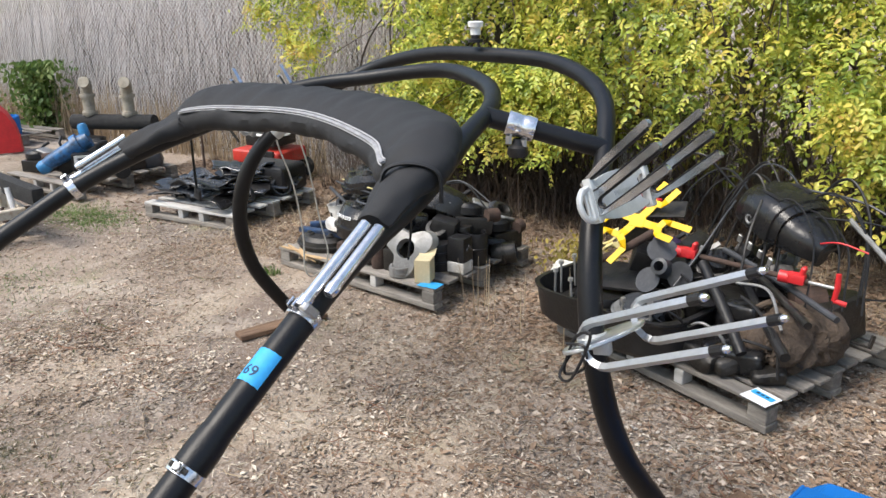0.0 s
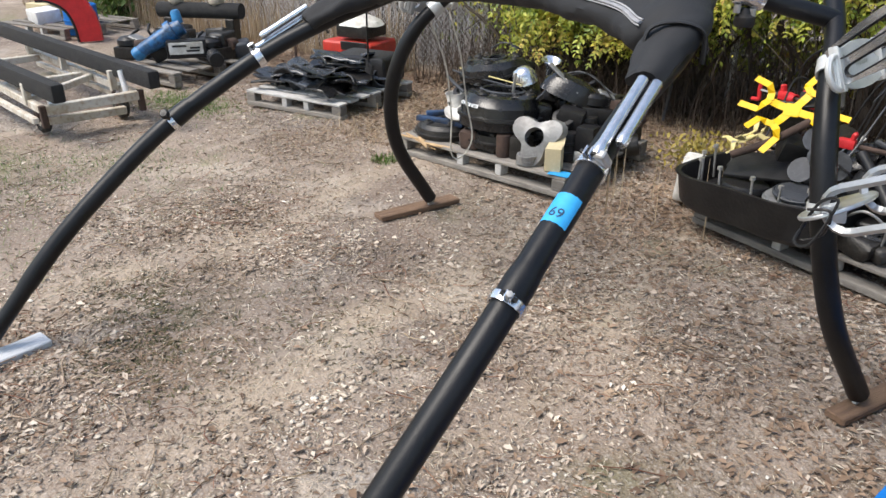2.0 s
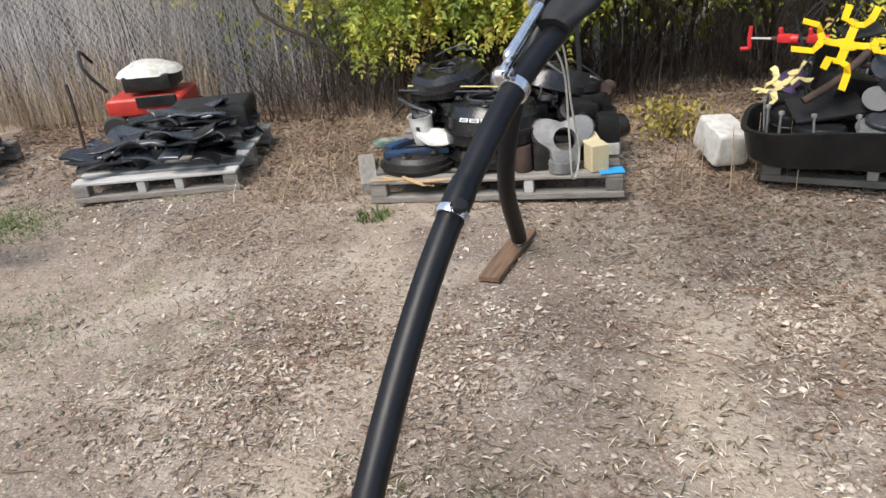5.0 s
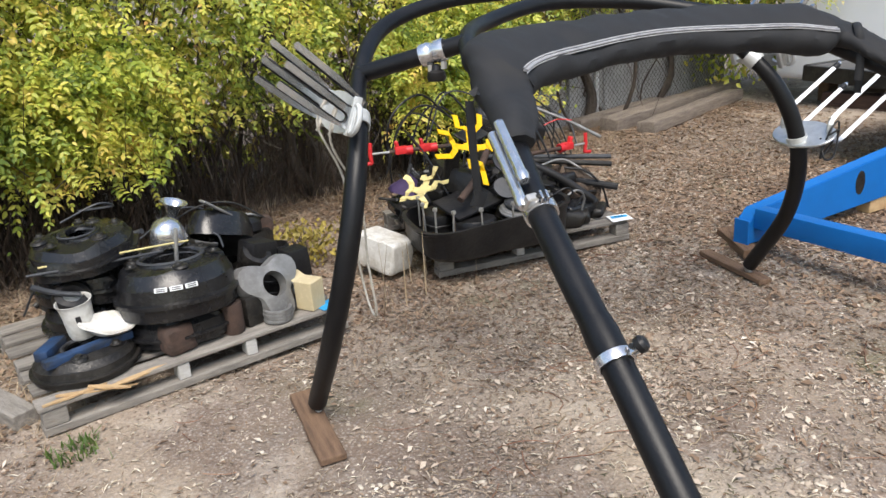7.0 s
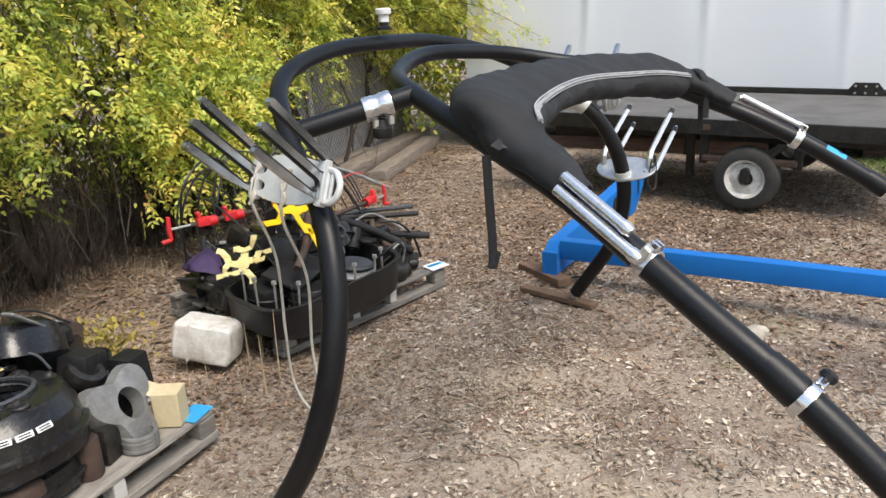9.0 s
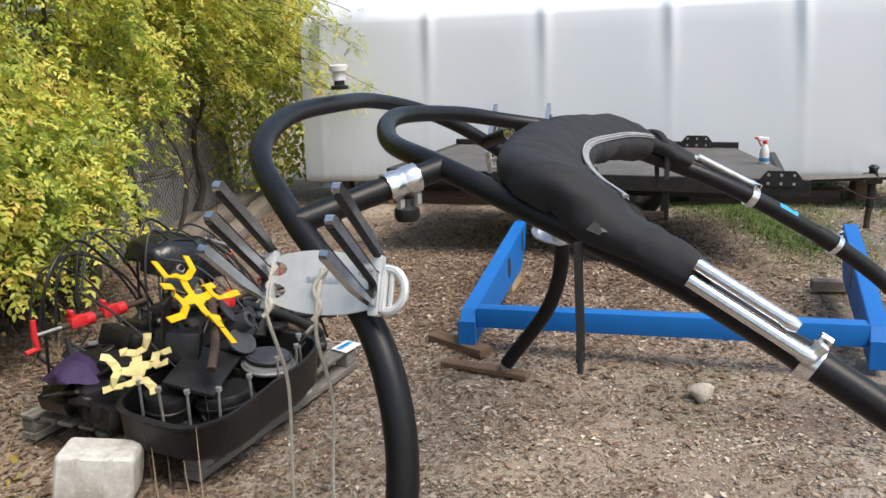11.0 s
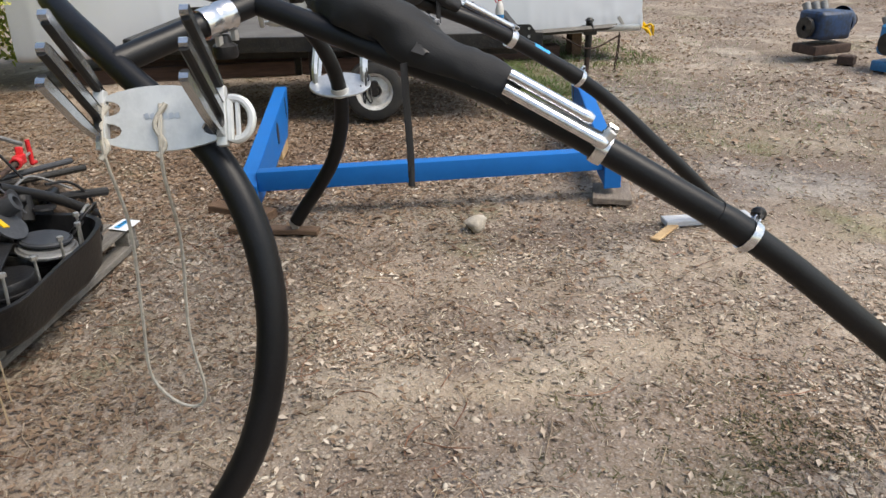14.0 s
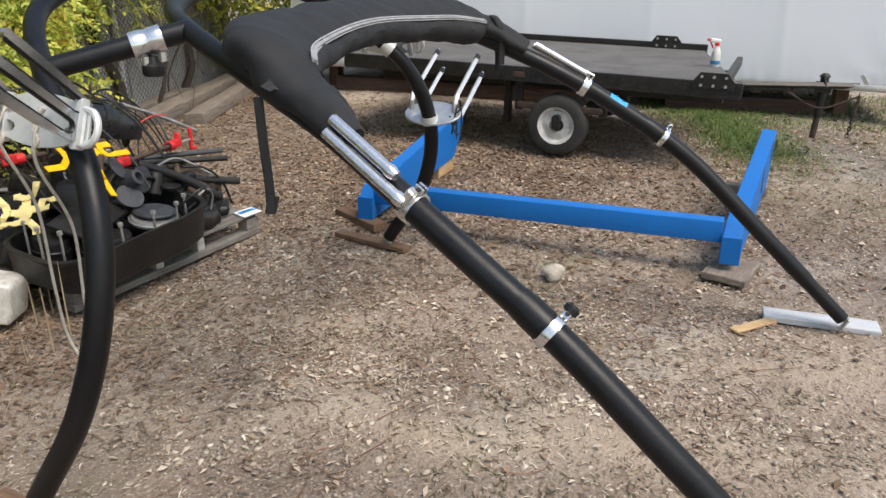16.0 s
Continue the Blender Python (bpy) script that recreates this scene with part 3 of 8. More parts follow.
def scatter_litter(count, region, lo, hi, material, label, lift=0.006, name="leaf_litter", slim=(0.25, 0.6)):
    """Curled dead leaves and chips: two triangles folded on a midrib."""
    rs = np.random.RandomState(count)
    p = region(rs, count)
    s = rs.uniform(lo, hi, count)
    a = rs.rand(count) * 6.283
    w = rs.uniform(*slim, count)
    d = np.stack([np.cos(a), np.sin(a), rs.normal(0, 0.25, count)], -1) * s[:, None]
    q = np.stack([-np.sin(a), np.cos(a), rs.normal(0, 0.3, count)], -1) * (s * w)[:, None]
    z = ground_height(p[:, 0], p[:, 1]) + lift
    o = np.column_stack([p, z])
    up = np.array([0, 0, 1.0]) * (s * 0.25)[:, None]
    V = np.stack([o - d, o + q + up, o + d, o - q + up], 1)
    k = np.arange(count)[:, None] * 4
    F = np.concatenate([k + [0, 2, 1], k + [0, 3, 2]])
    ob = arr_part(name, V.reshape(-1, 3), F, material)
    return tagged(ob, label, "litter", kind="stuff")


def yard_region(rs, n):
    """The open gravel of the yard, in loose drifts."""
    p = np.column_stack([rs.normal(0.8, 2.3, 3 * n), rs.normal(1.7, 1.7, 3 * n)])
    d = 0.5 + 0.5 * np.sin(p[:, 0] * 3.1 + 1.7 * np.sin(p[:, 1] * 2.3)) * np.sin(p[:, 1] * 3.7 + 1.2 * np.sin(p[:, 0] * 1.9))
    return p[rs.rand(3 * n) < 0.15 + 0.85 * d][:n]


scatter_litter(15000, yard_region, 0.007, 0.024, M_STRAW, "pale straw fibres trodden into the gravel", 0.005, "straw_fibres", (0.05, 0.12))
scatter_litter(2500, yard_region, 0.008, 0.028, M_LITTER, "thin brown fibres trodden into the gravel", 0.005, "straw_fibres", (0.05, 0.14))


def edge_region(rs, n):
    """Thick litter along the foot of the hedge and round the pallets."""
    return np.column_stack([rs.uniform(-4, 7.5, n), 5.95 - np.abs(rs.normal(0, 0.75, n))])


scatter_litter(26000, near_region, 0.003, 0.010, M_CHIP, "pale wood chips and leaf scraps on gravel", 0.004, "wood_chips")
scatter_litter(15000, near_region, 0.004, 0.014, M_LITTER, "brown wood chips and leaf scraps on gravel")
scatter_litter(38000, edge_region, 0.007, 0.027, M_LITTER, "dead brown leaves piled at the foot of the hedge")

def trailer_region(rs, n):
    """Leaves and chips blown over the yard behind the blue stand and under the trailer."""
    return np.column_stack([rs.normal(4.4, 1.3, n), rs.normal(2.5, 1.3, n)])


# strewn thick, so the leaf colour deepens the shade under the trailer
scatter_litter(24000, trailer_region, 0.007, 0.026, M_LITTER, "dead brown leaves deepening the shade under the trailer")
scatter_litter(5000, trailer_region, 0.006, 0.02, M_CHIP, "pale leaf scraps blown under the trailer", 0.006, "wood_chips")
scatter_litter(7000, near_region, 0.009, 0.021, M_CHIP, "larger pale bark and leaf chips on gravel", 0.006, "wood_chips")


def open_yard(rs, n):
    """The open yard past the trailer tongue, in loose drifts."""
    out = []
    while len(out) < n:
        p = np.column_stack([rs.uniform(2.6, 15, n), rs.uniform(-9, 0.9, n)])
        d = 0.5 + 0.5 * np.sin(p[:, 0] * 1.3 + 1.2 * np.sin(p[:, 1] * 0.9)) * np.sin(p[:, 1] * 1.7 + 0.6 * p[:, 0])
        out.extend(p[rs.rand(n) < 0.1 + 0.9 * d ** 2])
    return np.array(out[:n])


scatter_litter(9000, open_yard, 0.012, 0.04, M_LITTER, "dark brown clods and leaves over the open yard")
scatter_litter(6000, open_yard, 0.010, 0.03, M_CHIP, "pale scraps over the open yard", 0.006, "wood_chips")
scatter_stones("gravel", 5000, 0.008, 0.028, open_yard, M_STONE, "stones over the open yard", (0.25, 0.5), 2.4)


def scatter_stems(count, region, lo, hi, material, label):
    """Thin curved fallen stems lying on the ground, each a three-sided tube of four lengths."""
    rs = np.random.RandomState(count + 5)
    p = region(rs, count)
    L = rs.uniform(lo, hi, count)
    a0 = rs.rand(count) * 6.283
    bend = rs.normal(0, 0.7, count)
    w = rs.uniform(0.0009, 0.0024, count)
    rings, x, y = [], p[:, 0].copy(), p[:, 1].copy()
    for k in range(5):
        a = a0 + bend * (k - 2) / 2
        z = ground_height(x, y) + 0.005 + 0.006 * rs.rand(count)
        ring = []
        for j in range(3):
            t = 2.094 * j
            ring.append(np.stack([x - np.sin(a) * w * np.cos(t), y + np.cos(a) * w * np.cos(t), z + w * np.sin(t)], -1))
        rings.append(np.stack(ring, 1))
        x, y = x + np.cos(a) * L / 4, y + np.sin(a) * L / 4
    V = np.concatenate(rings, 1)
    b = np.arange(count)[:, None] * 15
    F = np.concatenate([b + [3 * k + j, 3 * k + (j + 1) % 3, 3 * k + 3 + (j + 1) % 3, 3 * k + 3 + j] for k in range(4) for j in range(3)])
    ob = arr_part("fallen_stems", V.reshape(-1, 3), F, material)
    return tagged(ob, label, "stems", kind="stuff")


scatter_stems(700, near_region, 0.05, 0.24, M_REDTWIG, "thin red-brown fallen stems on the gravel")
scatter_stems(900, near_region, 0.03, 0.14, M_DRYGRASS, "short pale straws lying on the gravel")


def pallet_gap(rs, n):
    """Leaves blown between the pallets and in front of the third one."""
    a = rs.rand(n) < 0.5
    x = np.where(a, rs.normal(1.25, 0.4, n), rs.normal(-1.0, 0.3, n))
    return np.column_stack([x, np.where(a, rs.normal(3.9, 0.55, n), rs.normal(4.6, 0.5, n))])


scatter_litter(9000, pallet_gap, 0.005, 0.02, M_LITTER, "brown leaf scraps blown between pallets")


def scatter_sticks(count, region, lo, hi, label):
    """Bent thin sticks lying flat: three-sided tubes of four rings in one mesh."""
    rs = np.random.RandomState(count + 3)
    p = region(rs, count)
    L = lo + (hi - lo) * rs.rand(count) ** 2.2
    a = rs.rand(count) * 6.283
    bend = rs.normal(0, 0.5, count)
    r = rs.uniform(0.0012, 0.0032, count)
    pos = [np.column_stack([p, np.zeros(count)])]
    for j in range(3):
        h = a + bend * (j - 1) + rs.normal(0, 0.25, count)
        q = pos[-1] + np.stack([np.cos(h) * L / 3, np.sin(h) * L / 3, 0 * h], -1)
        pos.append(q)
    V = []
    for q in pos:
        z = ground_height(q[:, 0], q[:, 1]) + 0.006 + rs.uniform(0, 0.012, count)
        for k in range(3):
            t = 2.094 * k
            V.append(np.stack([q[:, 0] - np.sin(a) * r * np.cos(t), q[:, 1] + np.cos(a) * r * np.cos(t), z + r * np.sin(t)], -1))
    V = np.stack(V, 1)
    base = (np.arange(count) * 12)[:, None]
    F = []
    for j in range(3):
        for k in range(3):
            F.append(base + [3 * j + k, 3 * j + (k + 1) % 3, 3 * j + 3 + (k + 1) % 3, 3 * j + 3 + k])
    ob = arr_part("sticks", V.reshape(-1, 3), np.concatenate(F), M_TWIG)
    return tagged(ob, label, "sticks", kind="stuff")


def dark_patch(rs, n):
    """Rotted leaf crumbs gathered in hollows of the yard."""
    spots = np.array([(0.42, 1.28, 0.26, 0.2), (-0.6, 2.5, 0.25, 0.3), (2.1, 2.35, 0.3, 0.25), (3.4, 0.1, 0.4, 0.3), (-1.3, 3.5, 0.35, 0.25), (1.5, 3.2, 0.4, 0.25), (0.3, 0.4, 0.3, 0.2), (4.0, -1.0, 0.5, 0.4)])
    k = rs.randint(0, len(spots), n)
    return spots[k, :2] + rs.normal(0, 1, (n, 2)) * spots[k, 2:]


def mulch_region(rs, n):
    """Brown leaf mulch between the stand, the trailer and the fence; its dark colour also carries the trailer's shade.
    """
    return np.column_stack([rs.normal(4.0, 0.75, n), rs.normal(2.9, 1.2, n)])


scatter_litter(17000, mulch_region, 0.004, 0.018, M_LITTER, "brown leaf mulch that also darkens the trailer's shaded ground", 0.004)
scatter_litter(15000, dark_patch, 0.0025, 0.010, M_LITTER, "dark leaf crumbs gathered in hollows", 0.003)
scatter_sticks(1500, near_region, 0.025, 0.24, "thin dry sticks scattered over the gravel")
scatter_sticks(1400, edge_region, 0.08, 0.5, "dry sticks in the leaf litter by the hedge")

# ---- the tower ----
TOWER = pose(1.3745, 2.8745, 0, 0, 0, -12.5)

REAR = [(1.191, 0.007, 0.062), (1.136, -0.230, 0.422), (1.071, -0.298, 0.757), (0.976, -0.209, 1.052), (0.841, 0.017, 1.267), (0.668, 0.201, 1.398), (0.369, 0.317, 1.469), (0.005, 0.315, 1.482), (-0.359, 0.303, 1.468), (-0.663, 0.223, 1.394), (-0.852, 0.028, 1.256), (-0.983, -0.213, 1.038), (-1.082, -0.297, 0.752), (-1.151, -0.229, 0.419), (-1.170, -0.001, 0.061)]
FRONT_L = [(-1.034, -2.230, 0.069), (-1.008, -1.939, 0.391), (-0.989, -1.687, 0.612), (-0.956, -1.458, 0.791), (-0.910, -1.224, 0.936), (-0.859, -1.029, 1.047), (-0.781, -0.823, 1.144), (-0.697, -0.582, 1.229), (-0.572, -0.247, 1.349)]
FRONT_TOP = [(-0.354, -0.020, 1.393), (-0.008, 0.089, 1.436), (0.332, -0.012, 1.418)]
FRONT_R = [(1.017, -2.276, 0.072), (0.985, -1.897, 0.426), (0.968, -1.560, 0.730), (0.901, -1.233, 0.949), (0.822, -0.936, 1.111), (0.768, -0.659, 1.222), (0.663, -0.417, 1.316), (0.526, -0.169, 1.374)]


def along(line, test):
    """The point of the line with the least test(), and the direction there."""
    i = min(range(1, len(line) - 1), key=lambda k: test(line[k]))
    return line[i], (line[i + 1] - line[i - 1]).normalized()


def ring_clamp(parent, at, d, r, width, label, lug=(0, 0, 1)):
    """A band round a tube with a bolted lug."""
    m = stretch_frame(at, at + d)
    bm = lathe([(r, -width / 2), (r + 0.006, -width / 2), (r + 0.007, 0), (r + 0.006, width / 2), (r, width / 2)], 28, m)
    clamp = part("clamp_band", bm, M_CHROME, parent, label)
    side = Vector(lug).normalized()
    side = (side - side.dot(d) * d).normalized()
    bm = bmesh.new()
    fr = Matrix.Translation(at + side * (r + 0.012)) @ Matrix((side.cross(d), d, side)).transposed().to_4x4()
    for k in (-1, 1):
        geo = box(0.006, width * 0.9, 0.028, (k * 0.007, 0, 0), bevel=0.002)
        geo.transform(fr)
        me = mesh_from(geo, "t")
        bm.from_mesh(me)
        bpy.data.meshes.remove(me)
    part("lug", bm, M_CHROME, clamp)
    part("bolt", sweep([fr @ Vector((-0.02, 0, 0.004)), fr @ Vector((0.02, 0, 0.004))], 0.006, 8), M_BLACKMET, clamp)
    return clamp


def build_tower():
    tower = thing("wakeboard_tower", TOWER, "black foam-padded boat tower standing on boards on gravel", "boat tower")
    rear = spline(REAR, 10)
    part("rear_hoop", sweep(rear, [0.036 - 0.0065 * min(1, max(0, (p.z - 0.95) / 0.25)) for p in rear], 18), M_FOAM, tower, "black padded rear hoop tube")
    front = spline(FRONT_L + FRONT_TOP + FRONT_R[::-1], 10)
    n = len(front)
    rad = []
    for p in front:
        rad.append(0.030 if p.z < 0.25 else 0.0345 if p.z < 1.03 else 0.033 - 0.004 * min(1, max(0, (p.z - 1.15) / 0.2)))
    part("front_hoop", sweep(front, rad, 18), M_FOAM, tower, "black padded front hoop tube")
    for s, base in ((-1, FRONT_L), (1, FRONT_R)):
        line = spline(base, 14)
        # hinge ring, mid collar and foot of each front leg
        p, d = along(line, lambda q: abs(q.z - (1.014 if s < 0 else 1.03)))
        ring_clamp(tower, p, d, 0.0355, 0.03, "bright steel hinge band on the leg", (0, 0, 1))
        hinge, hd = p, d
        p, d = along(line, lambda q: abs(q.z - (0.805 if s < 0 else 0.813)))
        ring_clamp(tower, p, d, 0.0365, 0.022, "bright steel band on the leg", (0.55, -0.5, 0.68))
        kn = Vector((0.55, -0.5, 0.68))
        kn = (kn - kn.dot(d) * d).normalized()
        if s > 0:
            part("collar_bolt", lathe([(0, 0.026), (0.008, 0.025), (0.010, 0.012), (0.007, 0.010), (0.007, -0.01)], 6, stretch_frame(p + kn * 0.044, p + kn * 0.1)), M_STEEL, tower, "bright bolt on the leg band")
        else:
            part("collar_knob", lathe([(0, 0.034), (0.014, 0.033), (0.019, 0.026), (0.018, 0.014), (0.009, 0.010), (0.008, 0)], 14, stretch_frame(p + kn * 0.044, p + kn * 0.1)), M_BLACKPL, tower, "black knob on the leg band")
        part("leg_sleeve", sweep([p + d * 0.014, p + d * 0.06, p + d * 0.1], [0.0385, 0.0385, 0.035], 18), M_FOAM, tower)
        foot, fd = line[0], (line[1] - line[0]).normalized()
        part("foot_tang", box(0.03, 0.012, 0.07, (foot.x, foot.y - 0.012, 0.045), (25, 0, 0)), M_STEEL, tower, "bare steel foot tang")
        # two bright tubes lying on the leg above the hinge
        side = Vector((s * 0.55, 0.25, 0.8))
        side = (side - side.dot(hd) * hd).normalized()
        cross = side.cross(hd).normalized()
        for off, up, start, length in ((0.018, 0.048, 0.02, 0.25), (-0.014, 0.062, 0.075, 0.19)):
            a = hinge + hd * start + side * up + cross * off
            part("bimini_tube", sweep([a, a + hd * 0.1, a + hd * 0.2, a + hd * length], 0.0145, 14), M_CHROME, tower, "polished bimini frame tube")
            part("tube_cap", sweep([a - hd * 0.022, a - hd * 0.008, a + hd * 0.006], [0.012, 0.017, 0.0165], 12), M_CHROME, tower)
        part("hinge_plate", box(0.03, 0.022, 0.045, hinge + side * 0.046 + hd * 0.004, (40, 0, 0), 0.004), M_STEEL, tower, "steel hinge plate")
    p, d = along(spline(FRONT_R, 14), lambda q: abs(q.z - 0.948))
    out = Vector((0.62, -0.62, 0.48))
    out = (out - out.dot(d) * d).normalized()
    across = d.cross(out)
    bm = bmesh.new()
    rows = []
    for i in range(19):
        a = radians(-84 + 124 * i / 18)
        q = out * math.cos(a) + across * math.sin(a)
        edge = 0.0006 * math.sin(i * 1.7)
        rows.append([bm.verts.new(p + q * r + d * w) for r, w in ((0.0338, -0.043 + edge), (0.0354, -0.043 + edge), (0.0354, 0.042 - edge), (0.0338, 0.042 - edge))])
    for a, b in zip(rows, rows[1:]):
        for k in range(3):
            bm.faces.new((a[k], a[k + 1], b[k + 1], b[k]))
    bmesh.ops.recalc_face_normals(bm, faces=bm.faces[:])
    tape = part("tape", bm, M_TAPE, tower, "bright blue masking tape on the leg")
    # hand-written lot number on the tape
    txt = bpy.data.curves.new("number", "FONT")
    txt.body, txt.size, txt.extrude, txt.offset = "69", 0.036, 0.0004, 0.0003
    probe = new("probe", txt)
    me = bpy.data.meshes.new_from_object(probe.evaluated_get(bpy.context.evaluated_depsgraph_get()))
    bpy.data.objects.remove(probe)
    out = Vector((0.62, -0.62, 0.48))
    out = (out - out.dot(d) * d).normalized()
    across = d.cross(out)
    for v in me.vertices:
        u, w = (v.co.x - 0.034) / 0.0358, v.co.y - 0.028
        q = out * math.cos(u) + across * math.sin(u)
        v.co = p + q * (0.0358 + v.co.z) + d * w
    me.materials.append(M_PEN)
    num = new("number", me)
    num.parent = tape
    for s in (-1, 1):
        half = spline(REAR[:8] if s > 0 else REAR[:6:-1], 14)
        a = along(half, lambda q: abs(q.z - 1.255))[0]
        b = along(spline(FRONT_L + FRONT_TOP[:1] if s < 0 else FRONT_R + FRONT_TOP[2:], 14), lambda q: abs(q.y + 0.245))[0]
        d = (b - a).normalized()
        part("cross_tube", sweep([a, a.lerp(b, 0.5), b], 0.0305, 18), M_FOAM, tower, "black padded cross tube")
        c = a.lerp(b, 0.70)
        m = stretch_frame(c, b)
        clamp = part("tube_clamp", lathe([(0.031, -0.044), (0.0375, -0.044), (0.0385, -0.036), (0.0385, -0.012), (0.036, -0.008), (0.036, 0.006), (0.0385, 0.01), (0.0385, 0.036), (0.0375, 0.044), (0.031, 0.044)], 28, m), M_CHROME, tower, "polished two-bolt tube clamp")
        for k in (-0.024, 0.024):
            at = c + d * k + Vector((0, -0.02, -0.045))
            part("clamp_bolt", sweep([at + Vector((0, 0, -0.014)), at + Vector((0, 0, 0.012))], 0.011, 6), M_STEEL, clamp)
        part("clamp_knob", lathe([(0, -0.046), (0.028, -0.044), (0.033, -0.034), (0.031, -0.014), (0.02, -0.006), (0.014, 0.012)], 16, Matrix.Translation(c + Vector((0, -0.012, -0.05)))), M_BLACKPL, clamp, "black plastic knob")
        foot = Vector(REAR[0] if s > 0 else REAR[-1])
        part("rear_foot", box(0.02, 0.035, 0.06, (foot.x, foot.y + 0.012, 0.045), (-20, 0, 0)), M_STEEL, tower, "bare steel foot tang")
    # all-round light on the rear hoop
    lamp = part("light_base", lathe([(0, 0.0), (0.03, 0.0), (0.03, 0.012), (0.018, 0.016), (0.018, 0.03), (0, 0.03)], 18, pose(-0.02, 0.284, 1.531)), M_BLACKPL, tower, "black base of the white light")
    part("lens", lathe([(0.021, 0.03), (0.021, 0.058), (0.03, 0.06), (0.032, 0.078), (0.026, 0.082), (0, 0.083)], 18, pose(-0.02, 0.284, 1.531)), M_WHITE, lamp, "white all-round light lens")
    return tower


tower = build_tower()


def build_boot(parent):
    """The folded canopy in its black canvas boot, lying across the front hoop."""
    def station(s):
        leg = FRONT_L if s < 0 else FRONT_R
        line = spline(leg, 14)
        e = [along(line, lambda q, y=y: abs(q.y - y))[0] for y in ((-0.90, -0.80, -0.69) if s < 0 else (-0.86, -0.77, -0.68))]
        out = []
        for q, f, b, t in ((e[0], (-0.036, -0.012, 0.040), (0.036, 0.012, 0.044), 0.05), (e[1], (-0.055, -0.022, 0.065), (0.042, 0.028, 0.068), 0.062), (e[2], (-0.055, -0.035, 0.078), (0.045, 0.055, 0.08), 0.085)):
            out.append((q + Vector((s * f[0], f[1], f[2])), q + Vector((s * b[0], b[1], b[2])), t * (1.0 if s < 0 else 0.78)))
        for f, b, t in (((0.655, -0.70, 1.300), (0.742, -0.53, 1.366), 0.11), ((0.535, -0.632, 1.320), (0.62, -0.43, 1.390), 0.105), ((0.33, -0.575, 1.331), (0.40, -0.375, 1.394), 0.10), ((0.16, -0.548, 1.340), (0.19, -0.345, 1.400), 0.10)):
            out.append((Vector((s * f[0], f[1], f[2])), Vector((s * b[0], b[1], b[2])), t))
        return out

    left, right = station(-1), station(1)
    mid = (Vector((0, -0.54, 1.344)), Vector((0, -0.335, 1.404)), 0.10)
    st = left + [mid] + right[::-1]
    F, B = spline([s[0] for s in st], 5), spline([s[1] for s in st], 5)
    T = [s.x for s in spline([(s[2], 0, 0) for s in st], 5)]
    bm = bmesh.new()
    rings = []
    n = len(F)
    for i, (f, b, t) in enumerate(zip(F, B, T)):
        d = (F[min(i + 1, n - 1)] - F[max(i - 1, 0)]).normalized()
        w = b - f
        up = w.cross(d).normalized()
        if up.z < 0:
            up = -up
        wd = w.normalized()
        L = w.length
        prof = [(0.0, 0.0), (0.25, 0.016), (0.55, 0.022), (0.85, 0.012), (1.0, -0.012), (1.03, -0.4 * t), (0.95, -0.75 * t), (0.6, -0.85 * t), (0.3, -0.98 * t), (0.1, -1.0 * t), (-0.12, -0.8 * t), (-0.2, -0.45 * t), (-0.12, -0.12 * t)]
        ring = []
        for u, h in prof:
            p = f + w * u + up * h
            k = 0.006 * noise.noise(p * 9) + 0.004 * noise.noise(p * 25)
            ring.append(bm.verts.new(p + up * k + wd * k * 0.5))
        rings.append(ring)
    m = len(rings[0])
    for a, b in zip(rings, rings[1:]):
        for k in range(m):
            bm.faces.new((a[k], a[(k + 1) % m], b[(k + 1) % m], b[k]))
    bm.faces.new(rings[0])
    bm.faces.new(rings[-1][::-1])
    bmesh.ops.recalc_face_normals(bm, faces=bm.faces[:])
    bmesh.ops.subdivide_edges(bm, edges=bm.edges[:], cuts=1, use_grid_fill=True, smooth=0.6)
    crumple(bm, 0.009, 11, 2.0)
    crumple(bm, 0.004, 30, 5.0)
    boot = part("canopy_boot", bm, M_FABRIC, parent, "black canvas canopy boot with wrinkles")
    lift = [f + Vector((0, -0.004, 0.004)) for f in F[15:57]]
    part("zipper", sweep(lift, 0.0026, 8), M_PIPING, boot, "pale grey zipper piping")
    part("zipper_tape", sweep([p + Vector((0, -0.007, -0.007)) for p in lift], 0.0085, 8, flat=0.5), M_ZIP, boot, "grey zipper tape")
    part("zipper", sweep([p + Vector((0, -0.014, -0.014)) for p in lift], 0.002, 6), M_PIPING, boot, "pale grey zipper piping")
    # a tear near one corner, and a strap over the other end
    n = Vector((-0.62, -0.30, 0.72)).normalized()
    fr = Matrix.Translation(Vector((-0.765, -0.665, 1.262)) + n * 0.006) @ n.to_track_quat("Z", "Y").to_matrix().to_4x4() @ Matrix.Scale(0.72, 4)
    slit = plate([(-0.012, -0.045), (0.008, -0.05), (0.014, -0.02), (0.006, 0.0), (0.02, 0.018), (0.026, 0.04), (0.008, 0.055), (-0.002, 0.03), (-0.01, 0.0)], 0.004, fr)
    part("tear", slit, M_SLOT, boot, "dark tear in the canvas", False)
    lip = plate([(-0.05, -0.03), (-0.012, -0.058), (0.0, -0.048), (-0.006, -0.02), (0.004, 0.004), (0.016, 0.012), (0.014, 0.03), (-0.004, 0.018), (-0.018, -0.006), (-0.034, -0.018)], 0.006, fr @ pose(-0.006, 0, 0.004, 4, -8, 0))
    part("torn_flap", crumple(lip, 0.004, 30), M_FRAY, boot, "frayed grey edge of torn canvas", False)
    k = len(F) - 9
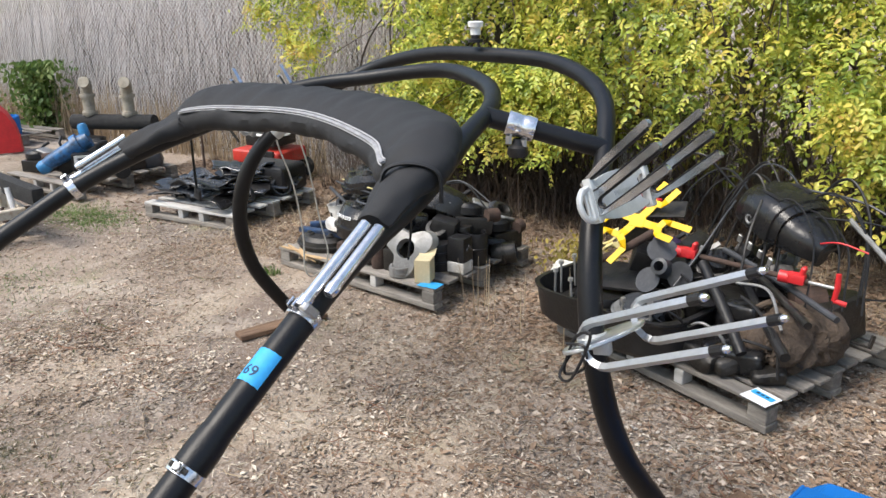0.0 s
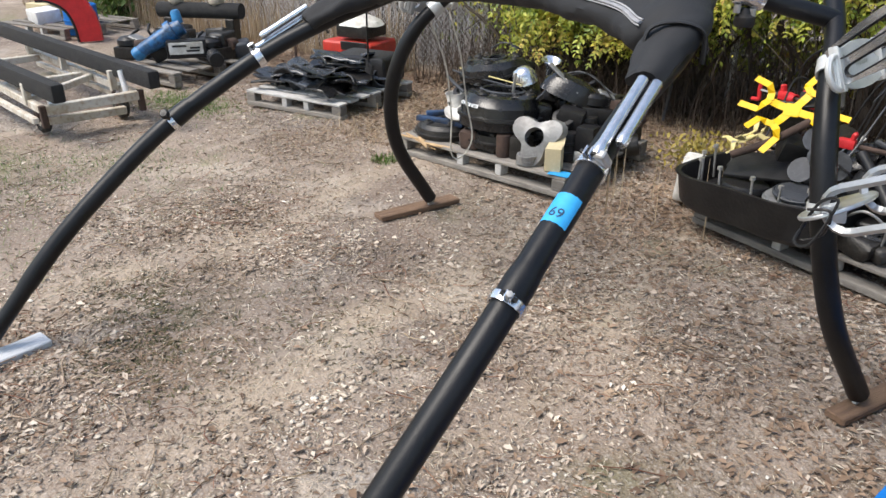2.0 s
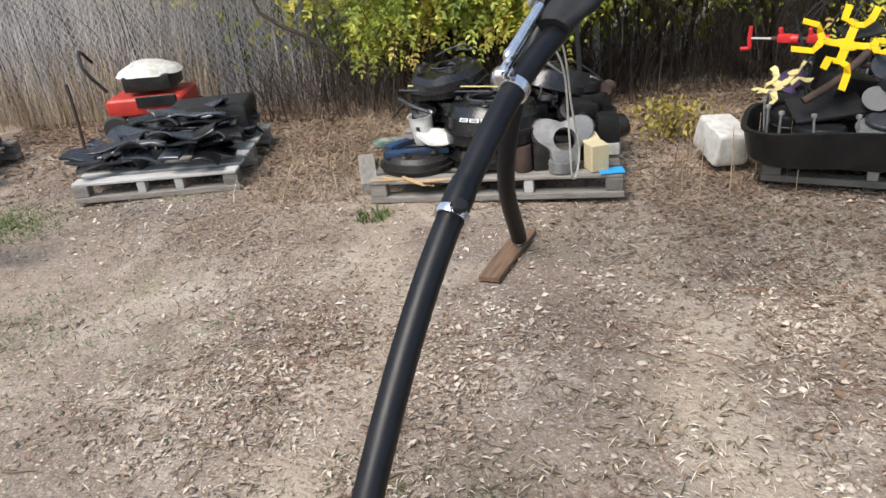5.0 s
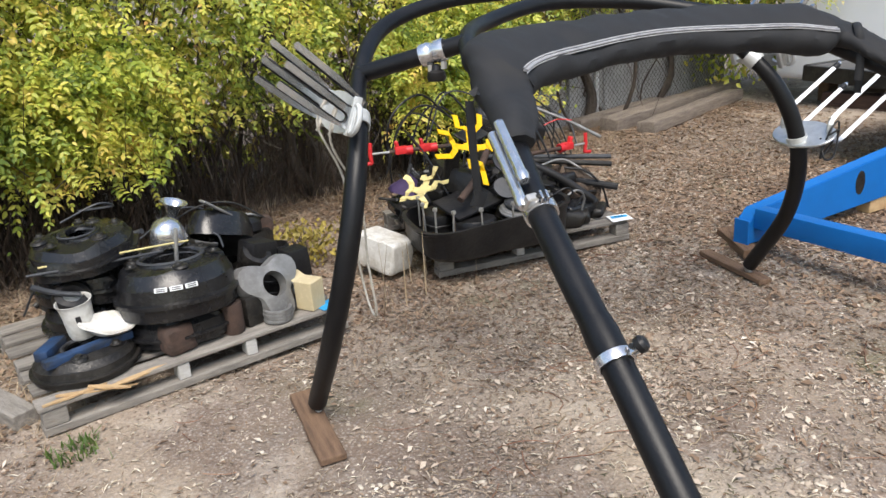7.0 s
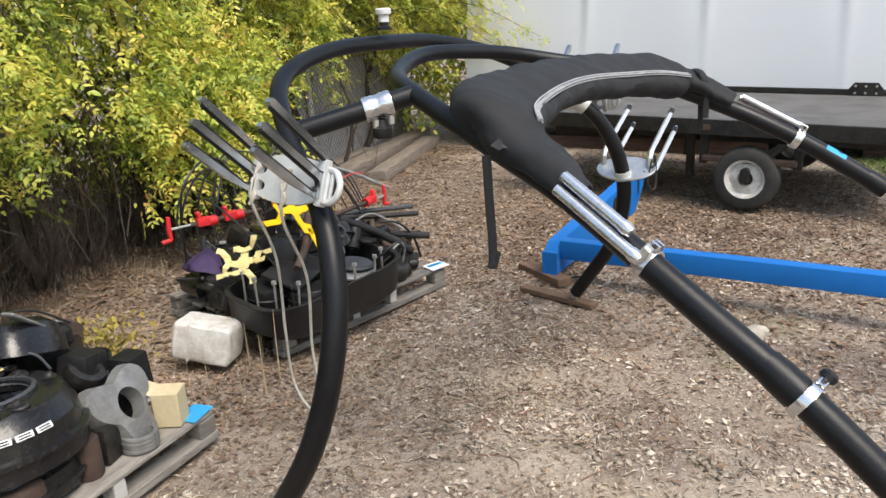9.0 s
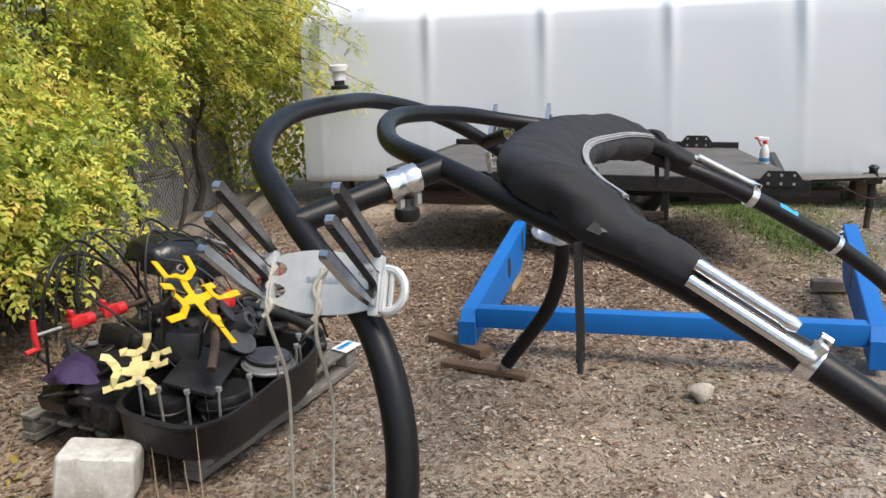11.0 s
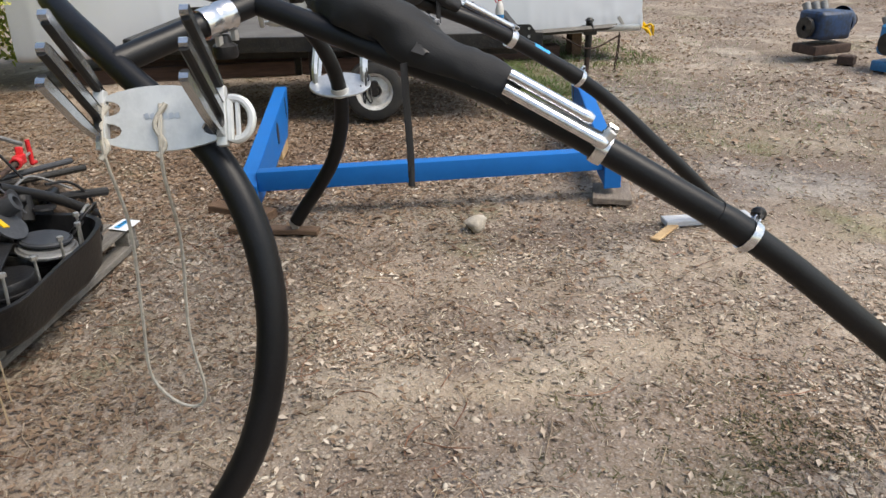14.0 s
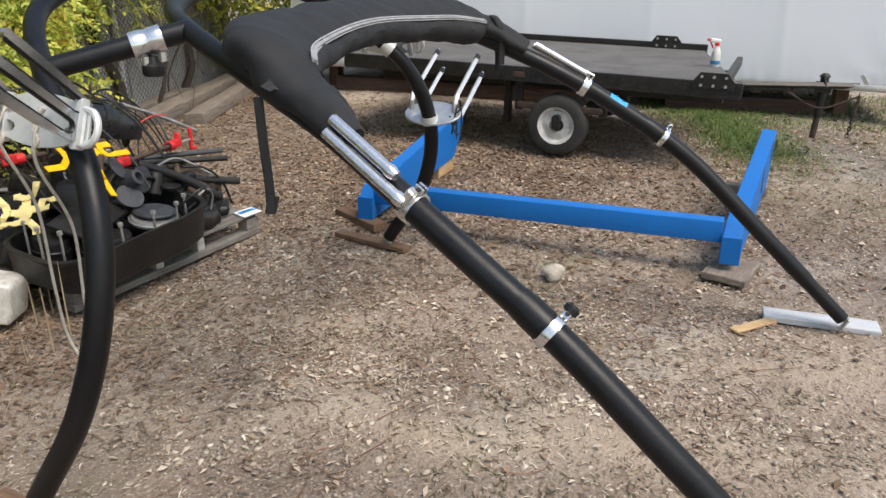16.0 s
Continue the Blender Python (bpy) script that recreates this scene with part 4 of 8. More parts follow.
    over = [F[k] + Vector((0.0, -0.03, -0.16)), F[k] + Vector((0, -0.03, -0.06)), F[k] + Vector((0, -0.012, 0.012)), F[k].lerp(B[k], 0.5) + Vector((0, 0, 0.032)), B[k] + Vector((0, 0.01, 0.008)), B[k] + Vector((0, 0.02, -0.07))]
    part("boot_strap", sweep(spline(over, 5), 0.014, 8, flat=0.4), M_FABRIC, boot, "black strap tied over the boot")
    part("strap_buckle", box(0.035, 0.018, 0.03, F[k] + Vector((0, -0.035, -0.05)), (0, 0, 20), 0.005), M_BLACKPL, boot)
    # straps hanging from the corners
    for s, pts in ((-1, [(-0.789, -0.621, 1.22), (-0.787, -0.624, 1.10), (-0.782, -0.627, 1.0), (-0.781, -0.627, 0.935)]), (1, [(0.79, -0.72, 1.27), (0.8, -0.73, 1.16), (0.79, -0.735, 1.06)])):
        line = spline(pts, 6)
        bm = bmesh.new()
        bm_sweep(bm, line, 0.0125, 8, flat=0.25)
        strap = part("strap", bm, M_FABRIC, boot, "black webbing strap hanging loose")
        if s < 0:
            part("strap_end", crumple(box(0.042, 0.012, 0.05, line[-1] + Vector((0.006, 0, -0.005)), (0, 18, 0), 0.004, 2), 0.006, 40), M_FABRIC, strap, "folded frayed strap end")
    return boot


build_boot(tower)


COMB_LENGTH, COMB_WIDE, COMB_GAP = 0.275, 0.021, 0.0435


def fan(x, y):
    """The prongs spread a little towards their tips."""
    return x, y * (0.90 + 0.10 * min(max(x, 0), COMB_LENGTH) / COMB_LENGTH)


def comb_outline(base):
    """Outline of three flat bars joined at their root, along x; the two slots are open at the tips and round at the root."""
    length, wide, gap = COMB_LENGTH, COMB_WIDE, COMB_GAP
    top = 1.5 * wide + gap
    pts = [(-base, -top * 0.8)]
    for k in range(3):
        y0 = -top + k * (wide + gap)
        y1 = y0 + wide
        L = length * (0.92, 0.97, 1.0)[k]
        pts += [(0.1, y0), (L - 0.005, y0), (L, y0 + 0.005), (L, y1 - 0.005), (L - 0.005, y1), (0.1, y1)]
        if k < 2:
            c = y1 + gap / 2
            for j in range(7):
                a = -math.pi / 2 - math.pi * j / 6
                pts.append((gap / 2 + 0.006 + gap / 2 * math.cos(a), c + gap / 2 * math.sin(a)))
    pts.append((-base, top * 0.8))
    return [fan(x, y) for x, y in pts]


def slot_line(k, m):
    """The black lining that runs in along one side of a slot, round its root and out again."""
    length, wide, gap = COMB_LENGTH, COMB_WIDE, COMB_GAP
    c = (-0.5, 0.5)[k] * (wide + gap)
    g = gap / 2 - 0.002
    line = [(length * 0.90, c - g), (0.1, c - g)]
    for j in range(9):
        a = -math.pi / 2 - math.pi * j / 8
        line.append((gap / 2 + 0.006 + g * math.cos(a), c + g * math.sin(a)))
    line += [(0.1, c + g), (length * 0.94, c + g)]
    return [m @ Vector((*fan(x, y), 0)) for x, y in line]


def build_rack(name, parent, m, ring_at, ring_dir, end=-1):
    """A cast board rack: a barrel-shaped plate with a three-barred comb at each end. x outwards, y along the boat, z up."""
    half = 0.118
    pts = []
    for k in range(9):
        u = -1 + 2 * k / 8
        pts.append((half * u, 0.050 + 0.020 * (1 - u * u)))
    for c in (0.024, -0.024):
        for j in range(7):
            a = math.pi / 2 + math.pi * j / 6
            pts.append((half + 0.034 * math.cos(a), c + 0.017 * math.sin(a)))
    for k in range(9):
        u = 1 - 2 * k / 8
        pts.append((half * u, -0.050 - 0.020 * (1 - u * u)))
    for c in (-0.024, 0.024):
        for j in range(7):
            a = -math.pi / 2 + math.pi * j / 6
            pts.append((-half + 0.034 * math.cos(a), c + 0.017 * math.sin(a)))
    rack = part(name, plate(pts, 0.012, m @ pose(0, 0, 0, 90, 0, 90)), M_CASTLIGHT, parent, "pale cast aluminium board rack with slotted prongs")
    for k in range(6):
        part("plate_engraving", box(0.001, 0.010, 0.012, (0.0068, -0.03 + 0.013 * k, 0.005), (15, 0, 0), 0), M_ALU, rack).matrix_basis = m
    for y in (-half - 0.009, half + 0.009):
        fr = m @ pose(0.004, y, 0.008, 0, -20, 0) @ pose(0, 0, 0, 90, 0, 0)
        comb = part("prong_comb", plate(comb_outline(0.012), 0.017, fr), M_PRONG, rack, "grey cast comb of three flat prongs", False)
        part("comb_root", box(0.03, 0.024, 0.13, (0, 0, 0), bevel=0.006, seg=2), M_CASTLIGHT, rack, "pale cast root of the prongs").matrix_basis = m @ pose(0.0, y, 0)
        for k in (0, 1):
            part("slot_lining", sweep(slot_line(k, fr), 0.0098, 6, flat=0.45), M_SLOT, comb, "black rubber lining of the slot")
    dee = [(0.0, 0.045)]
    for j in range(11):
        a = math.pi / 2 - math.pi * j / 10
        dee.append((0.012 + 0.036 * math.cos(a), 0.044 * math.sin(a)))
    dee += [(0.0, -0.045), (0.0, 0.0), (0.0, 0.045)]
    lm = m @ pose(0.004, end * (half + 0.026), -0.008)
    ring = part("end_loop", sweep([lm @ Vector((0, end * u, w)) for u, w in dee], 0.0095, 8), M_CASTLIGHT, rack, "pale cast D-shaped end loop with a bar")
    part("loop_bar", box(0.010, 0.010, 0.085, bevel=0.002), M_CASTLIGHT, ring).matrix_basis = lm @ pose(0, end * 0.018, 0, 0, 0, 0)
    ringm = lathe([(0.037, -0.026), (0.041, -0.026), (0.042, 0.0), (0.041, 0.026), (0.037, 0.026)], 24, stretch_frame(ring_at, Vector(ring_at) + Vector(ring_dir)))
    part("mount_ring", ringm, M_CASTLIGHT, rack, "cast ring clamped round the leg")
    return rack


def build_low_rack(parent, at, d):
    """The lower rack: an oval plate round the leg with two forks of two bars each."""
    m = Matrix.Translation(at)
    out = [(0.092 * math.cos(a) + 0.045, 0.15 * math.sin(a)) for a in [2 * math.pi * k / 28 for k in range(28)]]
    bm = plate(out, 0.012, m @ pose(0, 0, 0, 0, -28, 0))
    bmesh.ops.bevel(bm, geom=bm.edges[:], offset=0.003, segments=1, affect="EDGES")
    rack = part("board_rack", bm, M_ALU, parent, "pale aluminium board rack with black-tipped forks")
    part("mount_ring", lathe([(0.037, -0.02), (0.043, -0.02), (0.0445, 0.0), (0.043, 0.02), (0.037, 0.02)], 24, stretch_frame(at, at + d)), M_CASTLIGHT, rack, "cast ring clamped round the leg")
    part("ring_lug", box(0.05, 0.03, 0.04, at + Vector((0.05, -0.02, 0.0)), (0, -8, 20), 0.006, 2), M_CASTLIGHT, rack)
    up, dn = Vector((0.885, 0, 0.465)), Vector((0.465, 0, -0.885))
    for y, L in ((-0.115, 0.365), (0.12, 0.385)):
        o = at + Vector((0.055, y, 0.10))
        line = [o + up * L, o + up * L * 0.5, o + up * 0.03]
        for j in range(1, 8):
            a = math.pi * j / 8
            line.append(o + dn * (0.062 - 0.062 * math.cos(a)) - up * (0.062 * math.sin(a) - 0.03))
        line += [o + dn * 0.124 + up * 0.03, o + dn * 0.124 + up * L * 0.5, o + dn * 0.124 + up * (L + 0.01)]
        fork = part("fork", sweep(line, 0.014, 4, flat=0.9), M_ALU, rack, "grey aluminium fork of two bars", False)
        for q in (line[0], line[-1]):
            tip = part("fork_tip", sweep([q - up * 0.028, q + up * 0.004], 0.0145, 10), M_BLACKPL, fork, "black rubber tip")
            part("tip_cap", sweep([q + up * 0.0, q + up * 0.012, q + up * 0.022], [0.009, 0.011, 0.006], 10), M_CHROME, tip, "bright metal tip cap")
    cord = spline([at + Vector(p) for p in ((0.02, -0.1, 0.02), (0.0, -0.14, -0.06), (0.05, -0.15, -0.05), (0.09, -0.13, 0.08), (0.04, -0.13, 0.06), (0.0, -0.12, -0.06), (0.06, -0.11, -0.03), (0.08, -0.14, 0.05), (0.02, -0.14, 0.04))], 6)
    part("bungee", sweep(cord, 0.0045, 6), M_BLACKPL, rack, "black elastic cord looped round the rack")
    return rack


rl, ll = spline(REAR[:8], 14), spline(REAR[:6:-1], 14)
pt, dr = along(rl, lambda q: abs(q.z - 1.13))
build_rack("board_rack", tower, Matrix.Translation(Vector((0.992, -0.100, 1.158))) @ pose(0, 0, 0, 0, -22, 0), pt, dr)
mirror_m = Matrix.Translation(Vector((-0.992, -0.100, 1.158))) @ pose(0, 0, 0, 0, 22, 0) @ pose(0, 0, 0, 0, 0, 180)
build_rack("board_rack", tower, mirror_m, *along(ll, lambda q: abs(q.z - 1.13)), 1)
pt, dr = along(rl, lambda q: abs(q.z - 0.775))
build_low_rack(tower, pt, dr)

# one rope tied on twice, hanging in a loop under the rack
loop_pts = [(-0.99, 0.02, 1.195), (-1.03, 0.022, 1.10), (-0.955, 0.03, 0.9), (-0.93, 0.055, 0.65), (-0.905, 0.075, 0.47), (-0.905, 0.03, 0.385), (-0.91, -0.03, 0.365), (-0.915, -0.06, 0.42), (-0.925, -0.05, 0.6), (-0.94, -0.075, 0.85), (-1.03, -0.095, 1.06), (-0.99, -0.10, 1.19)]
part("rope", sweep(spline(loop_pts, 10), 0.0045, 6), M_ROPE, tower, "thin dirty white rope hanging in a loop from the rack")
for y in (0.02, -0.10):
    part("rope_knot", sweep(spline([(-0.99, y - 0.012, 1.19), (-1.01, y + 0.012, 1.15), (-1.022, y - 0.006, 1.11), (-1.032, y + 0.01, 1.085)], 6), 0.0055, 6), M_ROPE, tower, "rope tied round the rack plate")

# ---- boards under the feet ----


def plank(name, size, m, material, label, group=""):
    bm = box(*size, (0, 0, size[2] / 2), bevel=0.004)
    bmesh.ops.subdivide_edges(bm, edges=[e for e in bm.edges if e.calc_length() > 0.2], cuts=6)
    crumple(bm, 0.004, 7, m.translation.x)
    ob = part(name, bm, material)
    ob.matrix_basis = m
    return tagged(ob, label, "board", group)


plank("board", (0.51, 0.095, 0.028), pose(0.187, 3.074, -0.005, 0, 0, 72), M_BOARD, "short brown weathered board under a tower foot", "boards under the feet")
plank("board", (0.50, 0.075, 0.028), pose(2.597, 2.74, -0.005, 0, 0, 67.4), M_BOARD, "brown weathered board under a tower foot", "boards under the feet")
plank("board", (0.48, 0.105, 0.03), pose(1.963, 0.489, -0.004, 0, 0, 80.7), M_GREYBOARD, "pale grey painted board under a tower foot", "boards under the feet")
plank("board", (0.43, 0.10, 0.03), pose(-0.075, 0.887, -0.004, 0, 0, 88), M_GREYBOARD, "pale grey painted board under a tower foot", "boards under the feet")
plank("wood_scrap", (0.245, 0.05, 0.015), pose(1.885, 0.79, -0.004, 0, 0, -55), M_FRESHWOOD, "yellowish wood offcut lying on gravel")

# ---- blue stand ----


def build_stand():
    m = pose(2.685, 1.82, 0.015, 0, 0.85, 78.5)
    st = thing("boat_stand", m, "bright blue welded steel frame lying on wood blocks", "steel frame")
    # x runs along the cross beam, the arms run back along -y
    part("cross_beam", box(1.985, 0.09, 0.115, (0, -0.05, 0.192), bevel=0.006, seg=2), M_BLUE, st)
    for s in (-1, 1):
        arm = bmesh.new()
        x = s * 1.04
        pr = [(0.03, 0.045), (0.03, 0.17), (-0.04, 0.235), (-1.62, 0.41), (-1.56, 0.26), (-1.38, 0.09), (-0.30, 0.05)]
        splay = 0 if s > 0 else -6
        bm_plate(arm, pr, 0.09, pose(x, 0, 0, 90, 0, 90 + splay))
        bmesh.ops.bevel(arm, geom=arm.edges[:], offset=0.005, segments=2, affect="EDGES")
        a = part("side_arm", arm, M_BLUE, st, "blue steel side arm")
        part("flange", box(0.10, 0.012, 0.15, (x, 0.034, 0.11), (0, 0, 0), 0.003), M_BLUE, a)
        # solid dark ovals stand in for the shade inside the arm's openings
        for y, z, rx, rz in ((-0.95, 0.225, 0.045, 0.075), (-1.44, 0.29, 0.02, 0.075)):
            slot = [(rx * math.cos(2 * math.pi * k / 20), rz * math.sin(2 * math.pi * k / 20)) for k in range(20)]
            part("slot", plate(slot, 0.094, pose(x, 0, 0, 0, 0, splay) @ pose(0, y, z, 90, 0, 90)), M_BLACKMET, a, "dark oval plate standing in for a slot's shade")
    return st


build_stand()
plank("wood_block", (0.42, 0.10, 0.05), pose(2.93, 2.90, -0.006, 0, 0, 50), M_BOARD, "brown wood block under the blue stand", "blocks under the stand")
plank("wood_block", (0.30, 0.22, 0.035), pose(2.50, 0.78, -0.006, 0, 0, -25), M_LOG, "weathered wood block under the blue stand", "blocks under the stand")
plank("wood_block", (0.30, 0.09, 0.09), pose(4.12, 2.60, -0.006, 0, 0, -12), M_FRESHWOOD, "pale wood block under the blue stand", "blocks under the stand")
plank("wood_block", (0.26, 0.10, 0.07), pose(3.98, 0.42, -0.006, 0, 0, 80), M_LOG, "brown wood block under the blue stand", "blocks under the stand")
rk = bmesh.new()
bmesh.ops.create_icosphere(rk, subdivisions=3, radius=0.055)
crumple(rk, 0.03, 12, 4)
crumple(rk, 0.008, 50, 2)
rk = part("rock", rk, M_PALEROCK)
rk.matrix_basis = pose(2.28, 1.695, 0.025)
tagged(rk, "pale rounded fist-sized rock on gravel", "rock")

# ---- pallets ----


def build_pallet(name, m, w, d, label, deck=7, top=M_PALLET, skirt=True):
    """A timber pallet: three stringers, a top deck of slats and bottom boards."""
    p = thing(name, m, label, "pallet", "wooden pallets")
    rs = random.Random(name + label)
    for k in range(3):
        y = -d / 2 + 0.02 + (d - 0.04) * k / 2
        part("bottom_board", box(w + 0.01, 0.085, 0.036, (0, y + 0.02 * (1 - k), 0.019), (0, 0, rs.uniform(-0.4, 0.4)), bevel=0.004), M_PALLET, p, smooth=False)
        for x in (-w / 2 + 0.045, w / 2 - 0.045):
            part("block", box(0.09, 0.08, 0.07, (x, y + 0.02 * (1 - k), 0.072), bevel=0.004), M_PALLET, p, smooth=False)
    for k in range(deck):
        y = -d / 2 + 0.05 + (d - 0.10) * k / (deck - 1)
        bm = box(w + rs.uniform(-0.01, 0.015), 0.10 if deck < 9 else 0.085, 0.018, (rs.uniform(-0.008, 0.008), y, 0.1165 + rs.uniform(0, 0.003)), (rs.uniform(-0.6, 0.6), 0, rs.uniform(-0.5, 0.5)), bevel=0.003)
        part("slat", bm, top, p, smooth=False)
    for x in (-0.09 * w, 0.14 * w):
        for y in (-d / 2 + 0.04, d / 2 - 0.04):
            part("spacer", box(0.05, 0.07, 0.07, (x, y, 0.072), (0, 0, rs.uniform(-4, 4)), bevel=0.003), M_PALLETL, p, "pale grey spacer block", smooth=False)
    return p


PAL2 = pose(0.11, 4.235, 0, 0, 0, -2.6)
PAL3 = pose(2.224, 4.136, 0, 0, 0, -19.5)
PAL1 = pose(-2.01, 4.515, 0, 0, 0, 7)
PAL0 = pose(-4.08, 4.45, 0, 0, 0, 3)
build_pallet("pallet", PAL2, 1.34, 1.0, "weathered grey wooden pallet loaded with mower decks")
build_pallet("pallet", PAL3, 1.23, 1.04, "weathered grey pallet loaded with machine parts", 9)
build_pallet("pallet", PAL1, 1.0, 1.0, "grey pallet with pale boards under black covers", 7, M_PALLETL)
build_pallet("pallet", PAL0, 1.2, 1.1, "grey pallet loaded with engine parts")

# ---- trailer ----


def build_trailer():
    m = pose(4.79, 1.91, 0.018, 0, -0.7, 75.3)
    # x runs along the trailer towards its rear, y is negative on its near side; the near edge is y = 0 and the far one y = -2
    tr = thing("flatbed_trailer", m, "black steel flatbed trailer with a grey plywood deck", "trailer")
    z, W = 0.69, 1.78
    x0, x1 = -1.45, 1.75
    part("deck", plate([(x0, 0), (x0 + 0.42, -W), (x1, -W), (x1, 0)], 0.03, pose(0, 0, z - 0.015)), M_DECK, tr, "worn grey plywood deck", False)
    part("front_rail", box(0.05, math.hypot(0.42, W), 0.05, (x0 + 0.20, -W / 2, z - 0.06), (0, 0, math.degrees(math.atan2(0.42, W))), 0.004), M_BLACKMET, tr, "black steel front rail")
    part("side_rail", box(x1 - x0 + 0.1, 0.05, 0.12, ((x0 + x1) / 2, 0.02, z - 0.06), bevel=0.005), M_BLACKMET, tr, "black steel side rail")
    part("side_rail", box(x1 - x0 - 0.36, 0.05, 0.12, ((x0 + x1) / 2 + 0.22, -W - 0.02, z - 0.055), bevel=0.005), M_BLACKMET, tr, "black steel side rail")
    part("side_rail", box(x1 - x0 - 0.36, 0.04, 0.05, ((x0 + x1) / 2 + 0.22, -W - 0.03, z + 0.03), bevel=0.005), M_BLACKMET, tr, "raised far edge rail")
    for x in np.linspace(x0 + 0.1, x1 - 0.1, 5):
        part("cross_member", box(0.05, W, 0.08, (x, -W / 2, z - 0.07), bevel=0.004), M_BLACKMET, tr)
    part("axle", sweep([(-0.15, 0.06, 0.3), (-0.15, -W - 0.06, 0.3)], 0.035, 12), M_BLACKMET, tr)
    for y in (0.04, -W - 0.04):
        part("leaf_spring", box(0.7, 0.06, 0.05, (-0.15, y - 0.06 if y > 0 else y + 0.06, 0.38), bevel=0.01), M_RUST, tr)
        prof = [(0.15, -0.085), (0.205, -0.09), (0.232, -0.075), (0.244, -0.04), (0.247, 0), (0.244, 0.04), (0.232, 0.075), (0.205, 0.09), (0.15, 0.085)]
        tyre = part("wheel", lathe(prof, 40, pose(-0.15, y - 0.08 if y > 0 else y + 0.08, 0.245, 90, 0, 0)), M_RUBBER, tr, "black trailer tyre with a white rim")
        s = 1 if y > 0 else -1
        rim = [(0.0, 0.03), (0.05, 0.03), (0.06, 0.055), (0.12, 0.045), (0.135, 0.075), (0.155, 0.085), (0.158, 0.06), (0.15, -0.06)]
        part("rim", lathe(rim, 32, pose(-0.15, y - 0.08 if y > 0 else y + 0.08, 0.245, -90 * s, 0, 0)), M_DIRTYWHITE, tyre, "dirty white steel rim")
        part("hub", lathe([(0.0, 0.10), (0.032, 0.10), (0.036, 0.04), (0.05, 0.035)], 18, pose(-0.15, y - 0.08 if y > 0 else y + 0.08, 0.245, -90 * s, 0, 0)), M_BLACKMET, tyre, "dark hub")
    # winch-plate brackets at the front corners
    for y, sh, up in ((0.06, 0.15, 0.012), (-W - 0.005, 0.78, 0.065)):
        b = plate([(-0.165, -0.075), (0.165, -0.075), (0.165, -0.01), (0.11, 0.06), (-0.11, 0.06), (-0.165, -0.01)], 0.02, pose(x0 + sh, y, z + up, 90, 0, 0) @ Matrix.Scale(0.86, 4))
        br = part("corner_bracket", b, M_BLACKMET, tr, "black bolted steel bracket")
        for bx in (-0.085, 0, 0.085):
            for bz in (-0.04, 0.022):
                part("bolt_head", lathe([(0, 0.016), (0.011, 0.016), (0.011, 0)], 6, pose(x0 + sh + bx, y + 0.008, z + up + bz, -90, 0, 0)), M_STEEL, br)
    part("rear_rail", box(0.06, W + 0.06, 0.13, (x1 + 0.02, -W / 2, z - 0.06), bevel=0.005), M_BLACKMET, tr, "black steel rear rail")
    # tongue
    part("tongue", sweep([(x0 + 0.5, -0.45, z - 0.11), (x0 - 0.85, -W / 2, z - 0.09)], 0.026, 4), M_BLACKMET, tr, "black steel tongue beam")
    cy = -W / 2
    part("coupler", box(0.38, 0.07, 0.05, (x0 - 0.86, cy, z - 0.10), bevel=0.015, seg=2), M_STEEL, tr, "bright steel ball coupler")
    part("coupler_latch", box(0.03, 0.016, 0.09, (x0 - 0.88, cy, z - 0.04), (0, 35, 0), 0.004), M_STEEL, tr)
    jx, jy = x0 - 0.60, cy - 0.02
    jack = part("jack", sweep([(jx, jy, 0.33), (jx, jy, z - 0.04)], 0.032, 14), M_BLACKMET, tr, "black tongue jack")
    part("jack_cap", lathe([(0, 0.03), (0.02, 0.028), (0.04, 0.01), (0.042, 0)], 14, pose(jx, jy, z - 0.04)), M_BLACKMET, jack)
    part("jack_bracket", box(0.12, 0.16, 0.07, (jx, jy, z - 0.12), bevel=0.008), M_BLACKMET, jack)
    part("jack_foot", sweep([(jx + 0.01, jy + 0.01, 0.16), (jx, jy, 0.36)], 0.024, 10), M_RUST, jack)
    part("jack_handle", sweep([(jx, jy, z - 0.05), (jx, jy + 0.10, z - 0.045), (jx - 0.02, jy + 0.12, z - 0.11)], 0.009, 8), M_BLACKMET, jack)
    chain = [(x0 - 0.86, cy + 0.06, z - 0.14), (x0 - 0.85, cy + 0.09, 0.40), (x0 - 0.83, cy + 0.08, 0.21)]
    link = spline(chain, 7)
    bm = bmesh.new()
    for k, (u, v) in enumerate(zip(link, link[1:])):
        c, dr = u.lerp(v, 0.5), (v - u).normalized()
        w = Vector((1, 0, 0)) if k % 2 else Vector((0, 1, 0))
        w = (w - w.dot(dr) * dr).normalized()
        bm_sweep(bm, [c + dr * 0.021 * math.cos(g) + w * 0.010 * math.sin(g) for g in [2 * math.pi * q / 9 for q in range(10)]], 0.0045, 5, cap=False)
    part("safety_chain", bm, M_RUST, tr, "rusty hanging chain")
    part("safety_chain", sweep(spline([(x0 - 0.35, cy + 0.05, z - 0.17), (x0 - 0.6, cy + 0.08, 0.42), (x0 - 0.86, cy + 0.06, z - 0.16)], 6), 0.007, 6), M_RUST, tr, "thin chain slung under the tongue")
    # underframe: main beams, hangers, fender brace and a reflector on the side rail
    for y in (-0.42, -W + 0.42):
        part("main_beam", box(x1 - x0 - 0.2, 0.06, 0.13, ((x0 + x1) / 2, y, z - 0.17), bevel=0.005), M_BLACKMET, tr)
